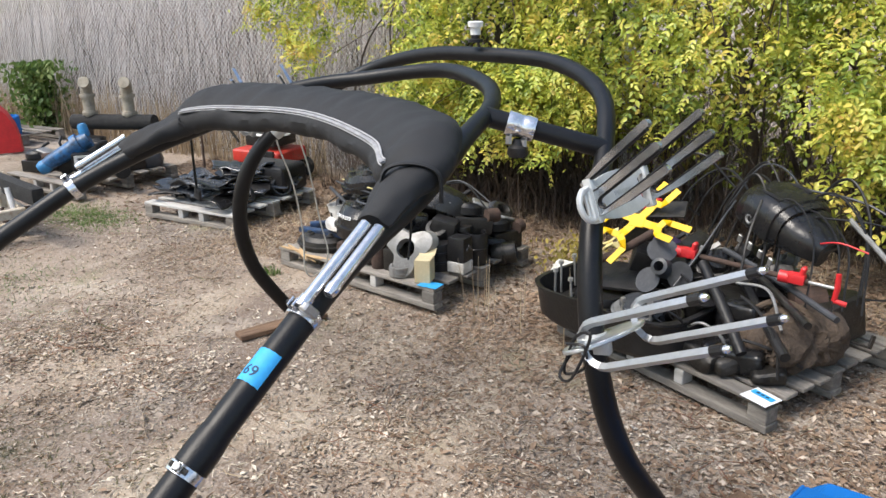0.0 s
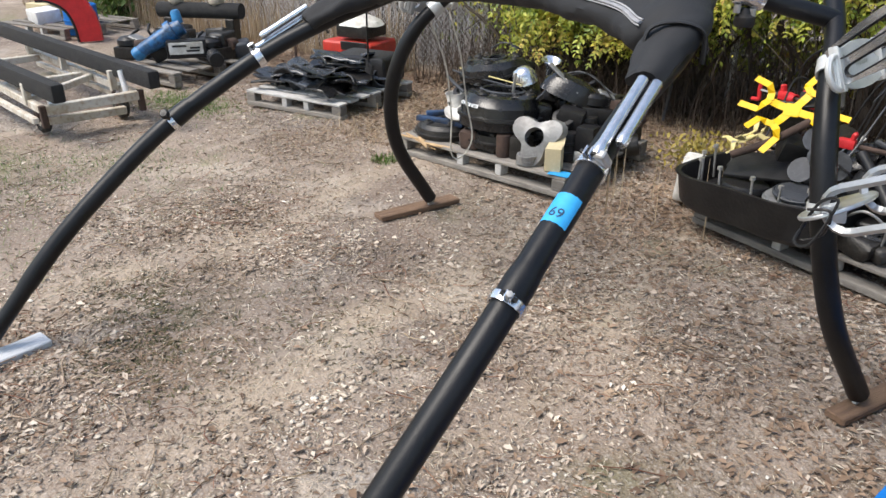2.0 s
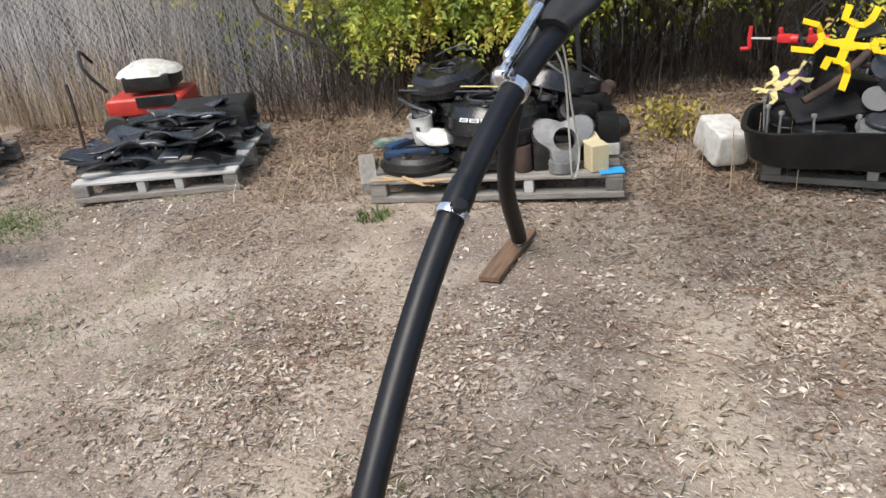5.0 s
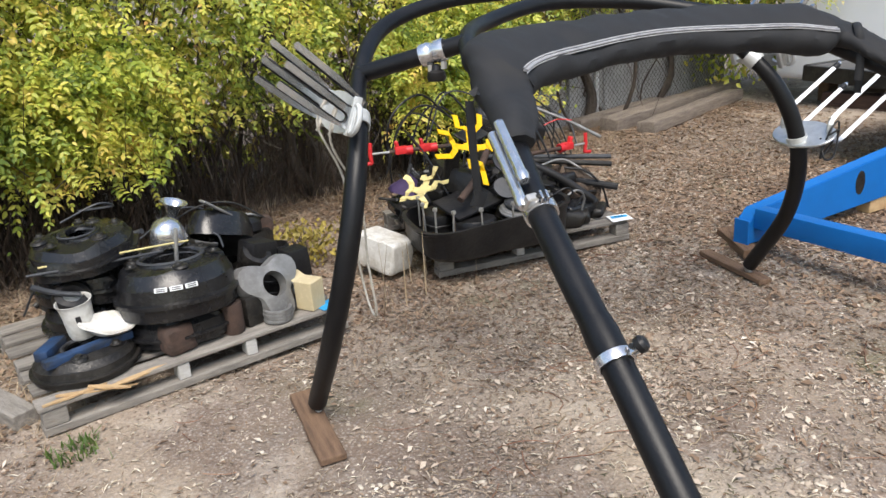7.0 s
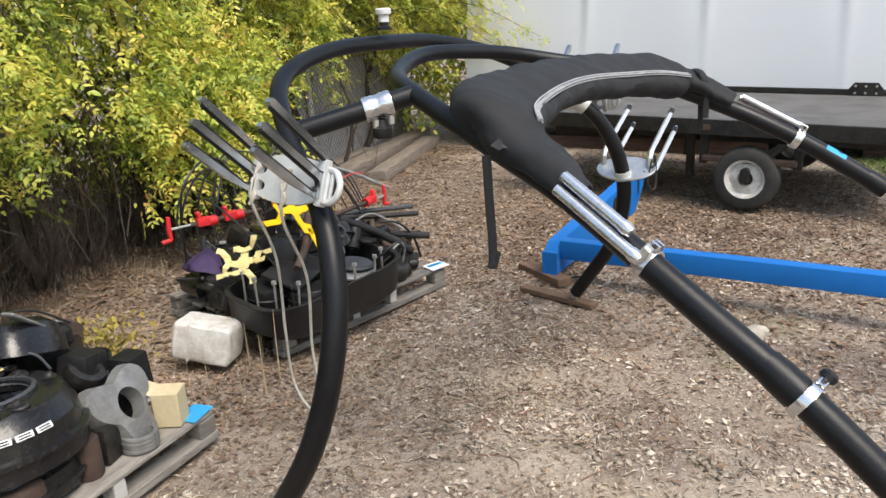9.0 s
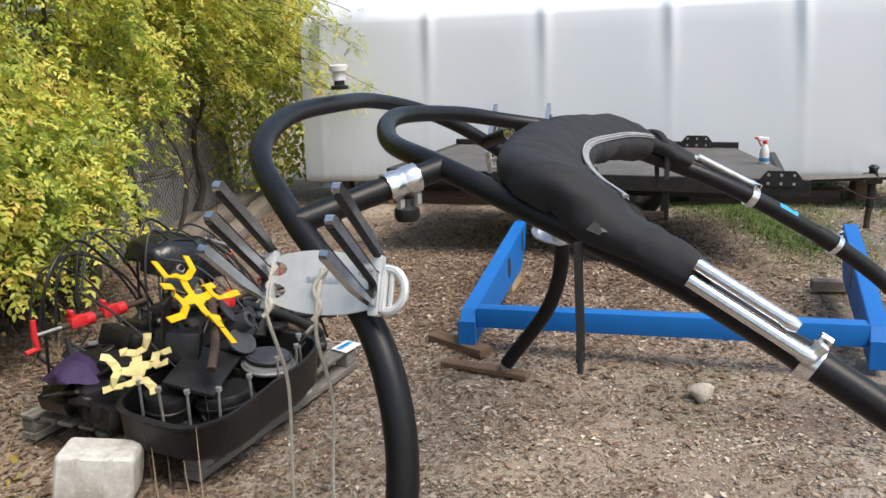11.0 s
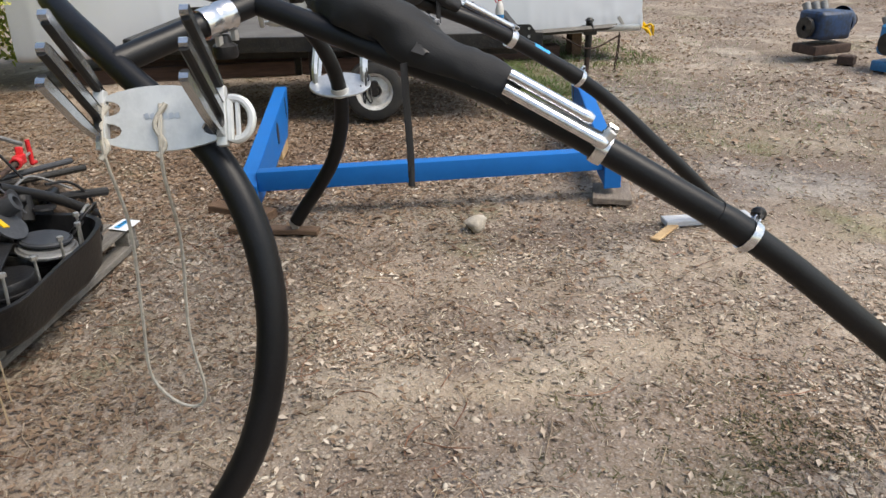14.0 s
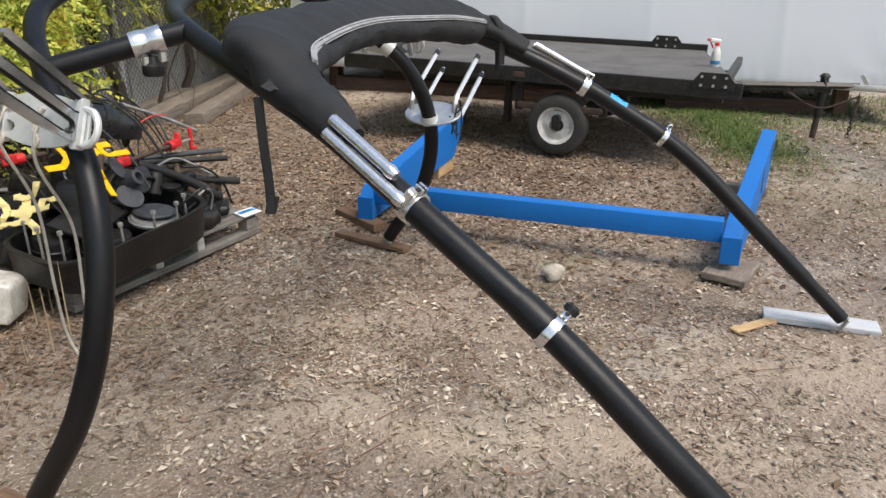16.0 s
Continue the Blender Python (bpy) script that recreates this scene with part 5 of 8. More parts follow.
    for x in (-0.5, 0.2):
        for y in (-0.06, -W + 0.06):
            part("spring_hanger", box(0.06, 0.05, 0.24, (x, y, z - 0.24), bevel=0.006), M_BLACKMET, tr)
    part("drop_post", box(0.06, 0.06, 0.42, (0.38, -0.30, z - 0.32), bevel=0.006), M_BLACKMET, tr)
    part("drop_post", box(0.06, 0.06, 0.36, (0.62, -0.95, z - 0.30), bevel=0.006), M_BLACKMET, tr)
    part("reflector", box(0.10, 0.006, 0.045, (0.18, 0.048, z - 0.062), bevel=0.002), M_RUST, tr, "dull red reflector")
    return tr


build_trailer()


def build_bottle():
    b = thing("spray_bottle", pose(5.2, 0.53, 0.694, 0, 0, 100), "clear plastic spray bottle with a red trigger on the deck", "spray bottle")
    part("bottle_body", lathe([(0, 0), (0.034, 0.0), (0.038, 0.015), (0.037, 0.09), (0.026, 0.14), (0.013, 0.16), (0.013, 0.18), (0, 0.18)], 20), M_DIRTYWHITE, b)
    part("bottle_label", lathe([(0.0385, 0.02), (0.039, 0.02), (0.0385, 0.05), (0.0378, 0.05)], 20), M_BLUELIGHT, b, "blue label band")
    part("collar", lathe([(0.013, 0.165), (0.018, 0.165), (0.018, 0.185), (0.01, 0.19)], 14), M_RED, b, "red screw collar")
    part("trigger_head", box(0.09, 0.022, 0.03, (0.018, 0, 0.205), (0, -8, 0), 0.006), M_WHITE, b, "white trigger head")
    part("nozzle", lathe([(0, 0.022), (0.010, 0.022), (0.012, 0)], 10, pose(0.062, 0, 0.211, 0, 82, 0)), M_RED, b, "red nozzle")
    part("trigger", box(0.010, 0.014, 0.06, (0.045, 0, 0.172), (0, 28, 0), 0.004), M_RED, b, "red trigger lever")


build_bottle()

# ---- wrapped boat behind the trailer ----


def build_wrap():
    """A long shape under white shrink wrap: a taut wall with faint ribs, gathered at its foot, and a roof that leans back."""
    a, b = Vector((6.60, -1.54, 0)), Vector((7.52, 5.0, 0))
    d = (b - a)
    L = d.length
    d.normalize()
    nrm = Vector((-d.y, d.x, 0))
    nx = 440
    prof = [(0.06, 0.27), (0.025, 0.285), (0.004, 0.31), (0.0, 0.36), (0.0, 0.42), (0.002, 0.5), (0.006, 0.6), (0.014, 0.72), (0.03, 0.9), (0.055, 1.15), (0.08, 1.4), (0.11, 1.65), (0.14, 1.88), (0.165, 2.04), (0.19, 2.10), (0.27, 2.14), (0.6, 2.27), (1.3, 2.55), (2.2, 2.8)]
    ribs = [0.02, 1.27, 2.54, 3.83, 5.11, 6.38]
    V, F = [], []
    for i in range(nx + 1):
        s = L * i / nx
        gap = min(abs(s - r) for r in ribs)
        for j, (back, z) in enumerate(prof):
            sag = 0.012 * (1 - math.exp(-(gap / 0.4) ** 2)) * (0.4 + 0.6 * math.sin(min(z / 2.3, 1) * math.pi))
            near = min(ribs, key=lambda r: abs(s - r))
            hang = max(0.0, min((z - 1.15) / 0.9, 1.0)) if z < 2.12 else 0.6
            fold = 0.004 * math.exp(-(gap / 0.05) ** 2) + 0.030 * hang ** 1.4 * math.exp(-((s - near + 0.02) / 0.06) ** 2) - 0.012 * hang * math.exp(-((s - near - 0.1) / 0.08) ** 2)
            # small gathers along the hem, growing into long creases at the tied corner
            low = max(0.0, 1 - (z - 0.27) / 0.3)
            gather = 0.006 * low * noise.noise(Vector((s * 14, z * 2, 3)))
            reach = max(0.0, 1 - math.hypot(s * 0.8, z - 0.3) / 0.75)
            ray = math.atan2(z - 0.25, s + 0.12)
            crease = 0.030 * reach * (0.5 + 0.5 * math.sin(ray * 21 + 2.5 * noise.noise(Vector((s * 3, z * 3, 1)))))
            lean = -0.14 * (1 - z / 2.3) if z < 2.3 else 0
            p = a + d * (s + lean * (1 - s / L)) - nrm * back + nrm * (fold - sag + gather + crease + 0.010 * noise.noise(Vector((s * 0.9, z * 0.8, 0))))
            V.append((p.x, p.y, z + 0.03 * (1 - s / L) * low + 0.008 * low * noise.noise(Vector((s * 6, 0, 7)))))
    m = len(prof)
    for i in range(nx):
        for j in range(m - 1):
            k = i * m + j
            F.append((k, k + m, k + m + 1, k + 1))
    ob = arr_part("wrapped_boat", np.array(V), np.array(F), M_TARP, smooth=True)
    tagged(ob, "long boat under tight white shrink wrap with a gathered hem", "wrapped boat")
    # end towards the open yard, and the far end
    for edge, name in ((V[:m], "end_panel"), (V[-m:], "end_panel")):
        E = list(edge) + [(x + 2.6 - bo, y, z) for (x, y, z), (bo, _) in zip(edge, prof)]
        EF = [(j, j + 1, j + 1 + m, j + m) for j in range(m - 1)]
        arr_part(name, np.array(E), np.array(EF), M_TARP, ob, smooth=True)
    # the dark hull bottom inside the wrap
    hull = bmesh.new()
    rings = []
    for k in range(9):
        q = a + d * (0.25 + (L - 0.4) * k / 8)
        rings.append([hull.verts.new((q - nrm * o + Vector((0, 0, z))).to_tuple()) for o, z in ((0.10, 0.42), (0.5, 0.30), (1.3, 0.22), (2.1, 0.30), (2.5, 0.42))])
    for u, v in zip(rings, rings[1:]):
        for k in range(4):
            hull.faces.new((u[k], u[k + 1], v[k + 1], v[k]))
    part("hull_bottom", hull, M_DARKGREY, ob, "dark hull bottom under the wrap")
    for k in range(5):
        q = a + d * (0.5 + 1.45 * k) - nrm * 0.55
        part("keel_block", box(0.24, 0.12, 0.32, (q.x, q.y, 0.14), (0, 0, 8 * (k % 3) - 8)), M_BOARD, ob)
    q = a - d * 0.12
    tie = bmesh.new()
    for k in range(7):
        ang = 0.9 * k
        bm_sweep(tie, spline([(q.x, q.y, 0.33), (q.x - 0.03 + 0.05 * math.cos(ang), q.y - 0.05 + 0.05 * math.sin(ang), 0.35 + 0.03 * math.sin(2 * ang)), (q.x - 0.02 + 0.07 * math.cos(ang + 0.5), q.y - 0.09 + 0.05 * math.sin(ang), 0.29 + 0.04 * math.cos(ang))], 4), 0.022, 8, flat=0.4)
    part("yellow_tie", tie, M_YELLOW, ob, "bunched yellow tie strap")


build_wrap()
for x, y, L, a, z in ((7.45, 2.9, 3.2, 82, 0), (7.62, 2.7, 2.6, 84, 0), (7.5, 2.8, 2.2, 80, 0.15), (7.15, -0.1, 1.5, 82, 0)):
    plank("timber", (L, 0.19, 0.15), pose(x, y, z - 0.01, 0, 0, a), M_REDTIMBER, "dark reddish timber lying under the wrapped boat", "timbers under the boat")

# ---- fence, panels, logs ----
FENCE_Y = 6.15


def build_fence():
    f = thing("chain_link_fence", pose(0, FENCE_Y, 0), "galvanised chain-link fence overgrown with dry vines", "fence", kind="structure")
    lo, hi, top = -10.5, 9.6, 2.1
    pitch = 0.034
    rows = int(top / pitch)
    r = 0.0026
    # each wire zigzags upwards; three-sided
    ring = np.array([(r, 0), (-r * 0.5, r * 0.87), (-r * 0.5, -r * 0.87)])
    # past x = -1.5 the wire is coloured dark, so it sinks into the hedge
    for left, right, ma, lab in ((lo, -1.5, M_GALV, "bright diamond wire mesh"), (-1.5, hi, M_RUST, "dark brown diamond wire mesh")):
        V, F = [], []
        for c in range(int((right - left) / pitch)):
            x = left + c * pitch
            k0 = len(V)
            for j in range(rows + 1):
                px = x + (pitch / 2 if (j + c) % 2 else -pitch / 2)
                py = 0.002 if j % 2 else -0.002
                for a, b in ring:
                    V.append((px + a, py + b, j * pitch))
            for j in range(rows):
                for q in range(3):
                    a, b = k0 + j * 3 + q, k0 + j * 3 + (q + 1) % 3
                    F.append((a, b, b + 3, a + 3))
        arr_part("wire_mesh", np.array(V), np.array(F), ma, f, lab)
    for x in (lo, 0.8, 3.3, 5.8, 8.3, hi):
        part("fence_post", sweep([(x, 0.04, -0.1), (x, 0.04, top + 0.05)], 0.03, 12), M_GALV, f)
    part("top_rail", sweep([(lo, 0.04, top), (hi, 0.04, top)], 0.02, 10), M_GALV, f)


build_fence()
for k, (x, w, h) in enumerate(((3.75, 0.5, 1.0), (4.35, 0.6, 1.15), (5.0, 0.62, 1.2), (5.65, 0.6, 1.25), (6.3, 0.62, 1.18), (6.95, 0.6, 1.2), (7.6, 0.62, 1.1), (8.25, 0.6, 1.05), (2.35, 0.36, 0.6), (1.85, 0.3, 0.55), (0.2, 0.4, 0.6))):
    bm = box(w, 0.05, h, (0, 0, h / 2 - 0.05), bevel=0.008)
    sl = part("concrete_slab", bm, M_CONCRETE if w > 0.45 else M_LOG)
    sl.matrix_basis = pose(x, FENCE_Y + 0.08, 0, -2, (k * 37 % 7) - 3, (k * 53 % 5) - 2)
    tagged(sl, "grey weathered slab leaning behind the fence", "slab", "slabs along the fence")


def build_beam(m, size, label):
    """A squared weathered beam with checked, rounded edges."""
    bm = box(*size, (size[0] / 2, 0, size[2] / 2), bevel=0.015, seg=2)
    bmesh.ops.subdivide_edges(bm, edges=[e for e in bm.edges if e.calc_length() > 0.6], cuts=16)
    crumple(bm, 0.012, 5, size[0])
    ob = part("beam", bm, M_LOG)
    ob.matrix_basis = m
    return tagged(ob, label, "timber beam", "beams along the fence")


build_beam(pose(5.25, 5.60, -0.015, 2, 0, 6), (3.0, 0.22, 0.14), "long grey weathered timber beam by the fence")
build_beam(pose(5.35, 5.22, -0.015, -3, 0, 8), (2.3, 0.20, 0.12), "grey weathered timber beam lying by the fence")
build_beam(pose(5.1, 5.92, -0.015, 0, 0, 3), (1.6, 0.16, 0.12), "short grey weathered beam against the fence")

# ---- hedge of vines ----


def build_hedge():
    """Vines grown over the fence: stems from the ground, arching shoots and a thick skin of leaves."""
    h = thing("vine_hedge", pose(0, FENCE_Y, 0), "yellow-green autumn vine hedge overgrowing the fence", "hedge")
    rs = np.random.RandomState(5)
    stems = bmesh.new()
    for k in range(74):
        x = rs.uniform(-1.2, 4.4) if k % 9 else rs.uniform(4.4, 8.4)
        pts = [(x, rs.uniform(-0.25, 0.15), -0.05)]
        for j in range(5):
            pts.append((pts[-1][0] + rs.normal(0, 0.17), pts[-1][1] + rs.normal(-0.02, 0.08), pts[-1][2] + rs.uniform(0.25, 0.55)))
        r = rs.uniform(0.008, 0.028) if rs.rand() < 0.85 else rs.uniform(0.04, 0.065)
        bm_sweep(stems, spline(pts, 3), [r * (1 - 0.05 * i) for i in range(len(pts) * 3 - 2)], 7)
    part("stem", stems, M_BARK, h, "dark bare vine stems")
    shoots = bmesh.new()
    for k in range(150):
        x = rs.uniform(-1.6, 6.4)
        z = rs.uniform(0.5, 2.4)
        out = rs.uniform(0.3, 0.9)
        pts = [(x, 0, z), (x + rs.normal(0, 0.15), -out * 0.6, z + rs.uniform(0.0, 0.25)), (x + rs.normal(0, 0.25), -out, z - rs.uniform(0.1, 0.5))]
        bm_sweep(shoots, spline(pts, 4), 0.0035, 4, cap=False)
    part("shoot", shoots, M_BARK, h, "thin arching shoots")
    # leaf clumps hung on the shoots; the skin is thicker above and hollow near the ground
    n, cl = 17500, 620
    cx = rs.uniform(-3.0, 8.8, cl)
    top = 3.3 + 0.25 * np.sin(cx * 1.9)
    cz = 0.45 + (top - 0.45) * rs.rand(cl) ** 0.85
    low = 0.70 + 0.28 * np.sin(cx * 2.3 + 0.6) + 0.2 * np.sin(cx * 5.1) + np.where(cx < -0.9, 0.3, 0) + np.where(cx > 4.0, np.minimum((cx - 4.0) * 0.34, 0.75), 0) - np.where(cx < 0.6, 0.5, 0)
    low = np.where((cx > 2.5) & (cx < 4.4), np.minimum(low, 0.6), low)
    low = np.where((cx > 1.0) & (cx < 2.4), np.maximum(low, 0.86 + 0.12 * np.sin(cx * 7)), low)
    keep = cz > low
    cx, cz = cx[keep], cz[keep]
    depth = 0.55 * np.clip((cz - 0.2) / 1.1, 0.25, 1.0) * (0.75 + 0.35 * np.sin(cx * 3.7 + cz * 2.1))
    cy = -depth * rs.uniform(0.35, 1.5, len(cx)) - 0.05
    thin = rs.rand(len(cx)) < np.clip((cx + 2.7 + 0.35 * np.sin(cz * 3.1)) / 2.0, 0.03, 1.0) ** 1.4
    cx, cy, cz = cx[thin], cy[thin], cz[thin]
    # low fringes leaning out over the loaded pallets
    for x0, x1, y0, y1, z0, z1, k in ((2.4, 3.9, -1.0, -0.5, 0.5, 1.35, 46), (-0.95, 0.85, -0.7, -0.3, 0.68, 1.2, 60), (-3.1, -2.0, -0.25, -0.05, 1.2, 2.6, 26)):
        cx, cy, cz = np.append(cx, rs.uniform(x0, x1, k)), np.append(cy, rs.uniform(y0, y1, k)), np.append(cz, rs.uniform(z0, z1, k))
    wide = rs.uniform(0.05, 0.15, len(cx))
    idx = rs.choice(len(cx), n, p=wide ** 1.5 / (wide ** 1.5).sum())
    sp = wide[idx]
    p = np.column_stack([cx[idx] + rs.normal(0, 1, n) * sp, cy[idx] + rs.normal(0, 0.7, n) * sp, cz[idx] + rs.normal(0, 1.1, n) * sp + 0.05])
    V, F = spray_cloud(p, rs, 0.08, 0.17)
    arr_part("leaves", V, F, M_LEAF, h, "yellow-green compound vine leaves on the near side")
    # small single leaves strewn between the clumps
    n = 22000
    idx = rs.randint(0, len(cx), n)
    p = np.column_stack([cx[idx] + rs.normal(0, 0.17, n), cy[idx] + rs.normal(0, 0.12, n), cz[idx] + rs.normal(0, 0.17, n)])
    V, F = leaf_cloud(p, rs, 0.010, 0.024)
    arr_part("small_leaves", V, F, M_LEAF, h, "small single yellow leaves between the clumps")
    # leaf layer added behind the fence to keep sky light out of the hedge's gaps
    n = 40000
    p = np.column_stack([8.6 - 11.2 * rs.rand(n) ** 1.15, rs.uniform(0.15, 0.9, n), rs.uniform(0.25, 3.4, n)])
    p = p[rs.rand(n) < np.clip((p[:, 0] + 2.4 + 0.4 * np.sin(p[:, 2] * 4.0)) / 1.6, 0, 1)]
    V, F = leaf_cloud(p, rs, 0.025, 0.05)
    arr_part("backing_leaves", V, F, M_LEAF, h, "leaves added behind the fence to block sky light")
    # a thicket where the fence meets the wrapped boat
    n = 7000
    p = np.column_stack([rs.uniform(7.5, 9.5, n), rs.uniform(-0.95, 0.2, n), 0.15 + 2.8 * rs.rand(n) ** 0.8])
    V, F = leaf_cloud(p, rs, 0.02, 0.045)
    arr_part("thicket_leaves", V, F, M_LEAF, h, "dense leaves in the corner by the wrapped boat")
    # shoots that hang out over the logs
    br = bmesh.new()
    tips = []
    for k in range(60):
        x = rs.uniform(5.4, 7.9)
        z = rs.uniform(1.3, 3.0)
        out = rs.uniform(0.6, 2.3) * min(1.0, 0.4 + (x - 5.4) * 0.4)
        pts = [(x, 0, z), (x + rs.normal(0.15, 0.1), -out * 0.55, z + rs.uniform(0.05, 0.3)), (x + rs.normal(0.35, 0.15), -out, z - rs.uniform(0.05, 0.5))]
        line = spline(pts, 6)
        bm_sweep(br, line, [0.008 * (1 - 0.06 * i) for i in range(len(line))], 5, cap=False)
        for q in line[3:]:
            m = 34 if len(tips) % 3 else 60
            tips.append(np.array(q)[None] + rs.normal(0, 0.06, (m, 3)))
    part("hanging_shoot", br, M_BARK, h, "thin shoots hanging over the logs")
    V, F = spray_cloud(np.concatenate(tips)[::4], rs, 0.05, 0.11)
    arr_part("hanging_leaves", V, F, M_LEAF, h, "leaves on hanging shoots")


build_hedge()


def build_stalks(name, count, xr, yr, hr, material, label, lean=0.25, width=0.004, seed=1, category="dry grass", clump=False):
    """Upright stalks: bent three-point blades in one mesh."""
    rs = np.random.RandomState(seed)
    if clump:
        x, y = rs.normal(*xr, count), rs.normal(*yr, count)
    else:
        x, y = rs.uniform(*xr, count), rs.uniform(*yr, count)
    h = rs.uniform(*hr, count)
    a = rs.rand(count) * 6.283
    dx, dy = np.cos(a), np.sin(a)
    ln = np.minimum(np.abs(rs.normal(0, lean, count)), 1.6 * lean) * h
    if yr[0] >= 6.2:
        dy = np.abs(dy)
    z0 = ground_height(x, y) * (y < 6) - 0.01
    w = width * rs.uniform(0.6, 1.4, count)
    base = np.stack([x, y, z0], -1)
    mid = base + np.stack([dx * ln * 0.35, dy * ln * 0.35, h * 0.55], -1)
    tip = base + np.stack([dx * ln, dy * ln, h], -1)
    s = np.stack([-dy * w, dx * w, 0 * w], -1)
    V = np.stack([base - s, base + s, mid + s * 0.8, mid - s * 0.8, tip + s * 0.3, tip - s * 0.3], 1)
    k = np.arange(count)[:, None] * 6
    F = np.concatenate([k + [0, 1, 2, 3], k + [3, 2, 4, 5]])
    ob = arr_part(name, V.reshape(-1, 3), F, material)
    return tagged(ob, label, category, kind="stuff")


build_stalks("dry_reeds", 2200, (-10.5, -2.3), (5.75, 6.1), (0.15, 0.75), M_DRYGRASS, "dead tan stalks along the fence", 0.25, 0.004, 3)
build_stalks("dry_reeds", 1900, (-10.5, -1.4), (6.2, 6.6), (0.5, 1.5), M_BRUSH, "tall dead grey stalks behind the fence", 0.5, 0.004, 13)
build_stalks("bare_brush", 500, (-11, -1.5), (6.25, 6.6), (0.6, 2.6), M_UNDER, "dark brown dead stems tangled in the fence", 0.8, 0.0045, 24, "brush")
build_stalks("bare_brush", 8000, (-12, 0.3), (6.5, 9.0), (1.0, 3.4), M_BRUSH, "grey leafless brush behind the fence", 0.85, 0.004, 4, "brush")
# real twigs, but packed and coloured dark to carry the shade under the hedge
build_stalks("undergrowth", 3800, (-0.9, 4.2), (5.75, 7.0), (0.2, 1.3), M_UNDER, "dead brown twigs packed dark for the shade under the hedge", 1.3, 0.0026, 14, "twigs")
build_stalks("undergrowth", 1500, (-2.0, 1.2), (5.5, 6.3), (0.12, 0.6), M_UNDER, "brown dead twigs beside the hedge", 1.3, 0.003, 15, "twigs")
build_stalks("dry_grass", 1500, (-1.5, -0.3), (3.8, 5.7), (0.02, 0.09), M_DRYGRASS, "flattened tan dead grass between the pallets", 2.2, 0.002, 5)
build_stalks("dry_grass", 1200, (-1, 5), (4.8, 6.0), (0.03, 0.14), M_DRYGRASS, "dead grass at the foot of the hedge", 1.2, 0.002, 6)
build_stalks("weeds", 3600, (5.85, 0.45), (0.14, 0.2), (0.012, 0.075), M_GRASS, "low green weeds under the trailer tongue", 1.8, 0.0035, 7, "weeds", True)
build_stalks("weeds", 2600, (7.0, 0.5), (0.35, 0.28), (0.012, 0.06), M_GRASS, "green weeds between the trailer and the wrapped boat", 1.8, 0.0035, 9, "weeds", True)
build_stalks("weeds", 1500, (5.1, 0.3), (0.0, 0.22), (0.01, 0.04), M_GRASS, "sparse weeds beside the blue stand", 2.0, 0.003, 10, "weeds", True)
build_stalks("weeds", 4200, (6.3, 8.2), (-1.9, 0.9), (0.015, 0.06), M_GRASS, "green weeds under the wrapped boat", 1.6, 0.0035, 8, "weeds")

# ---- loads of the pallets ----


def put(name, bm, material, m, label, category, group="", smooth=True):
    ob = part(name, bm, material, smooth=smooth)
    ob.matrix_basis = m
    return tagged(ob, label, category, group)


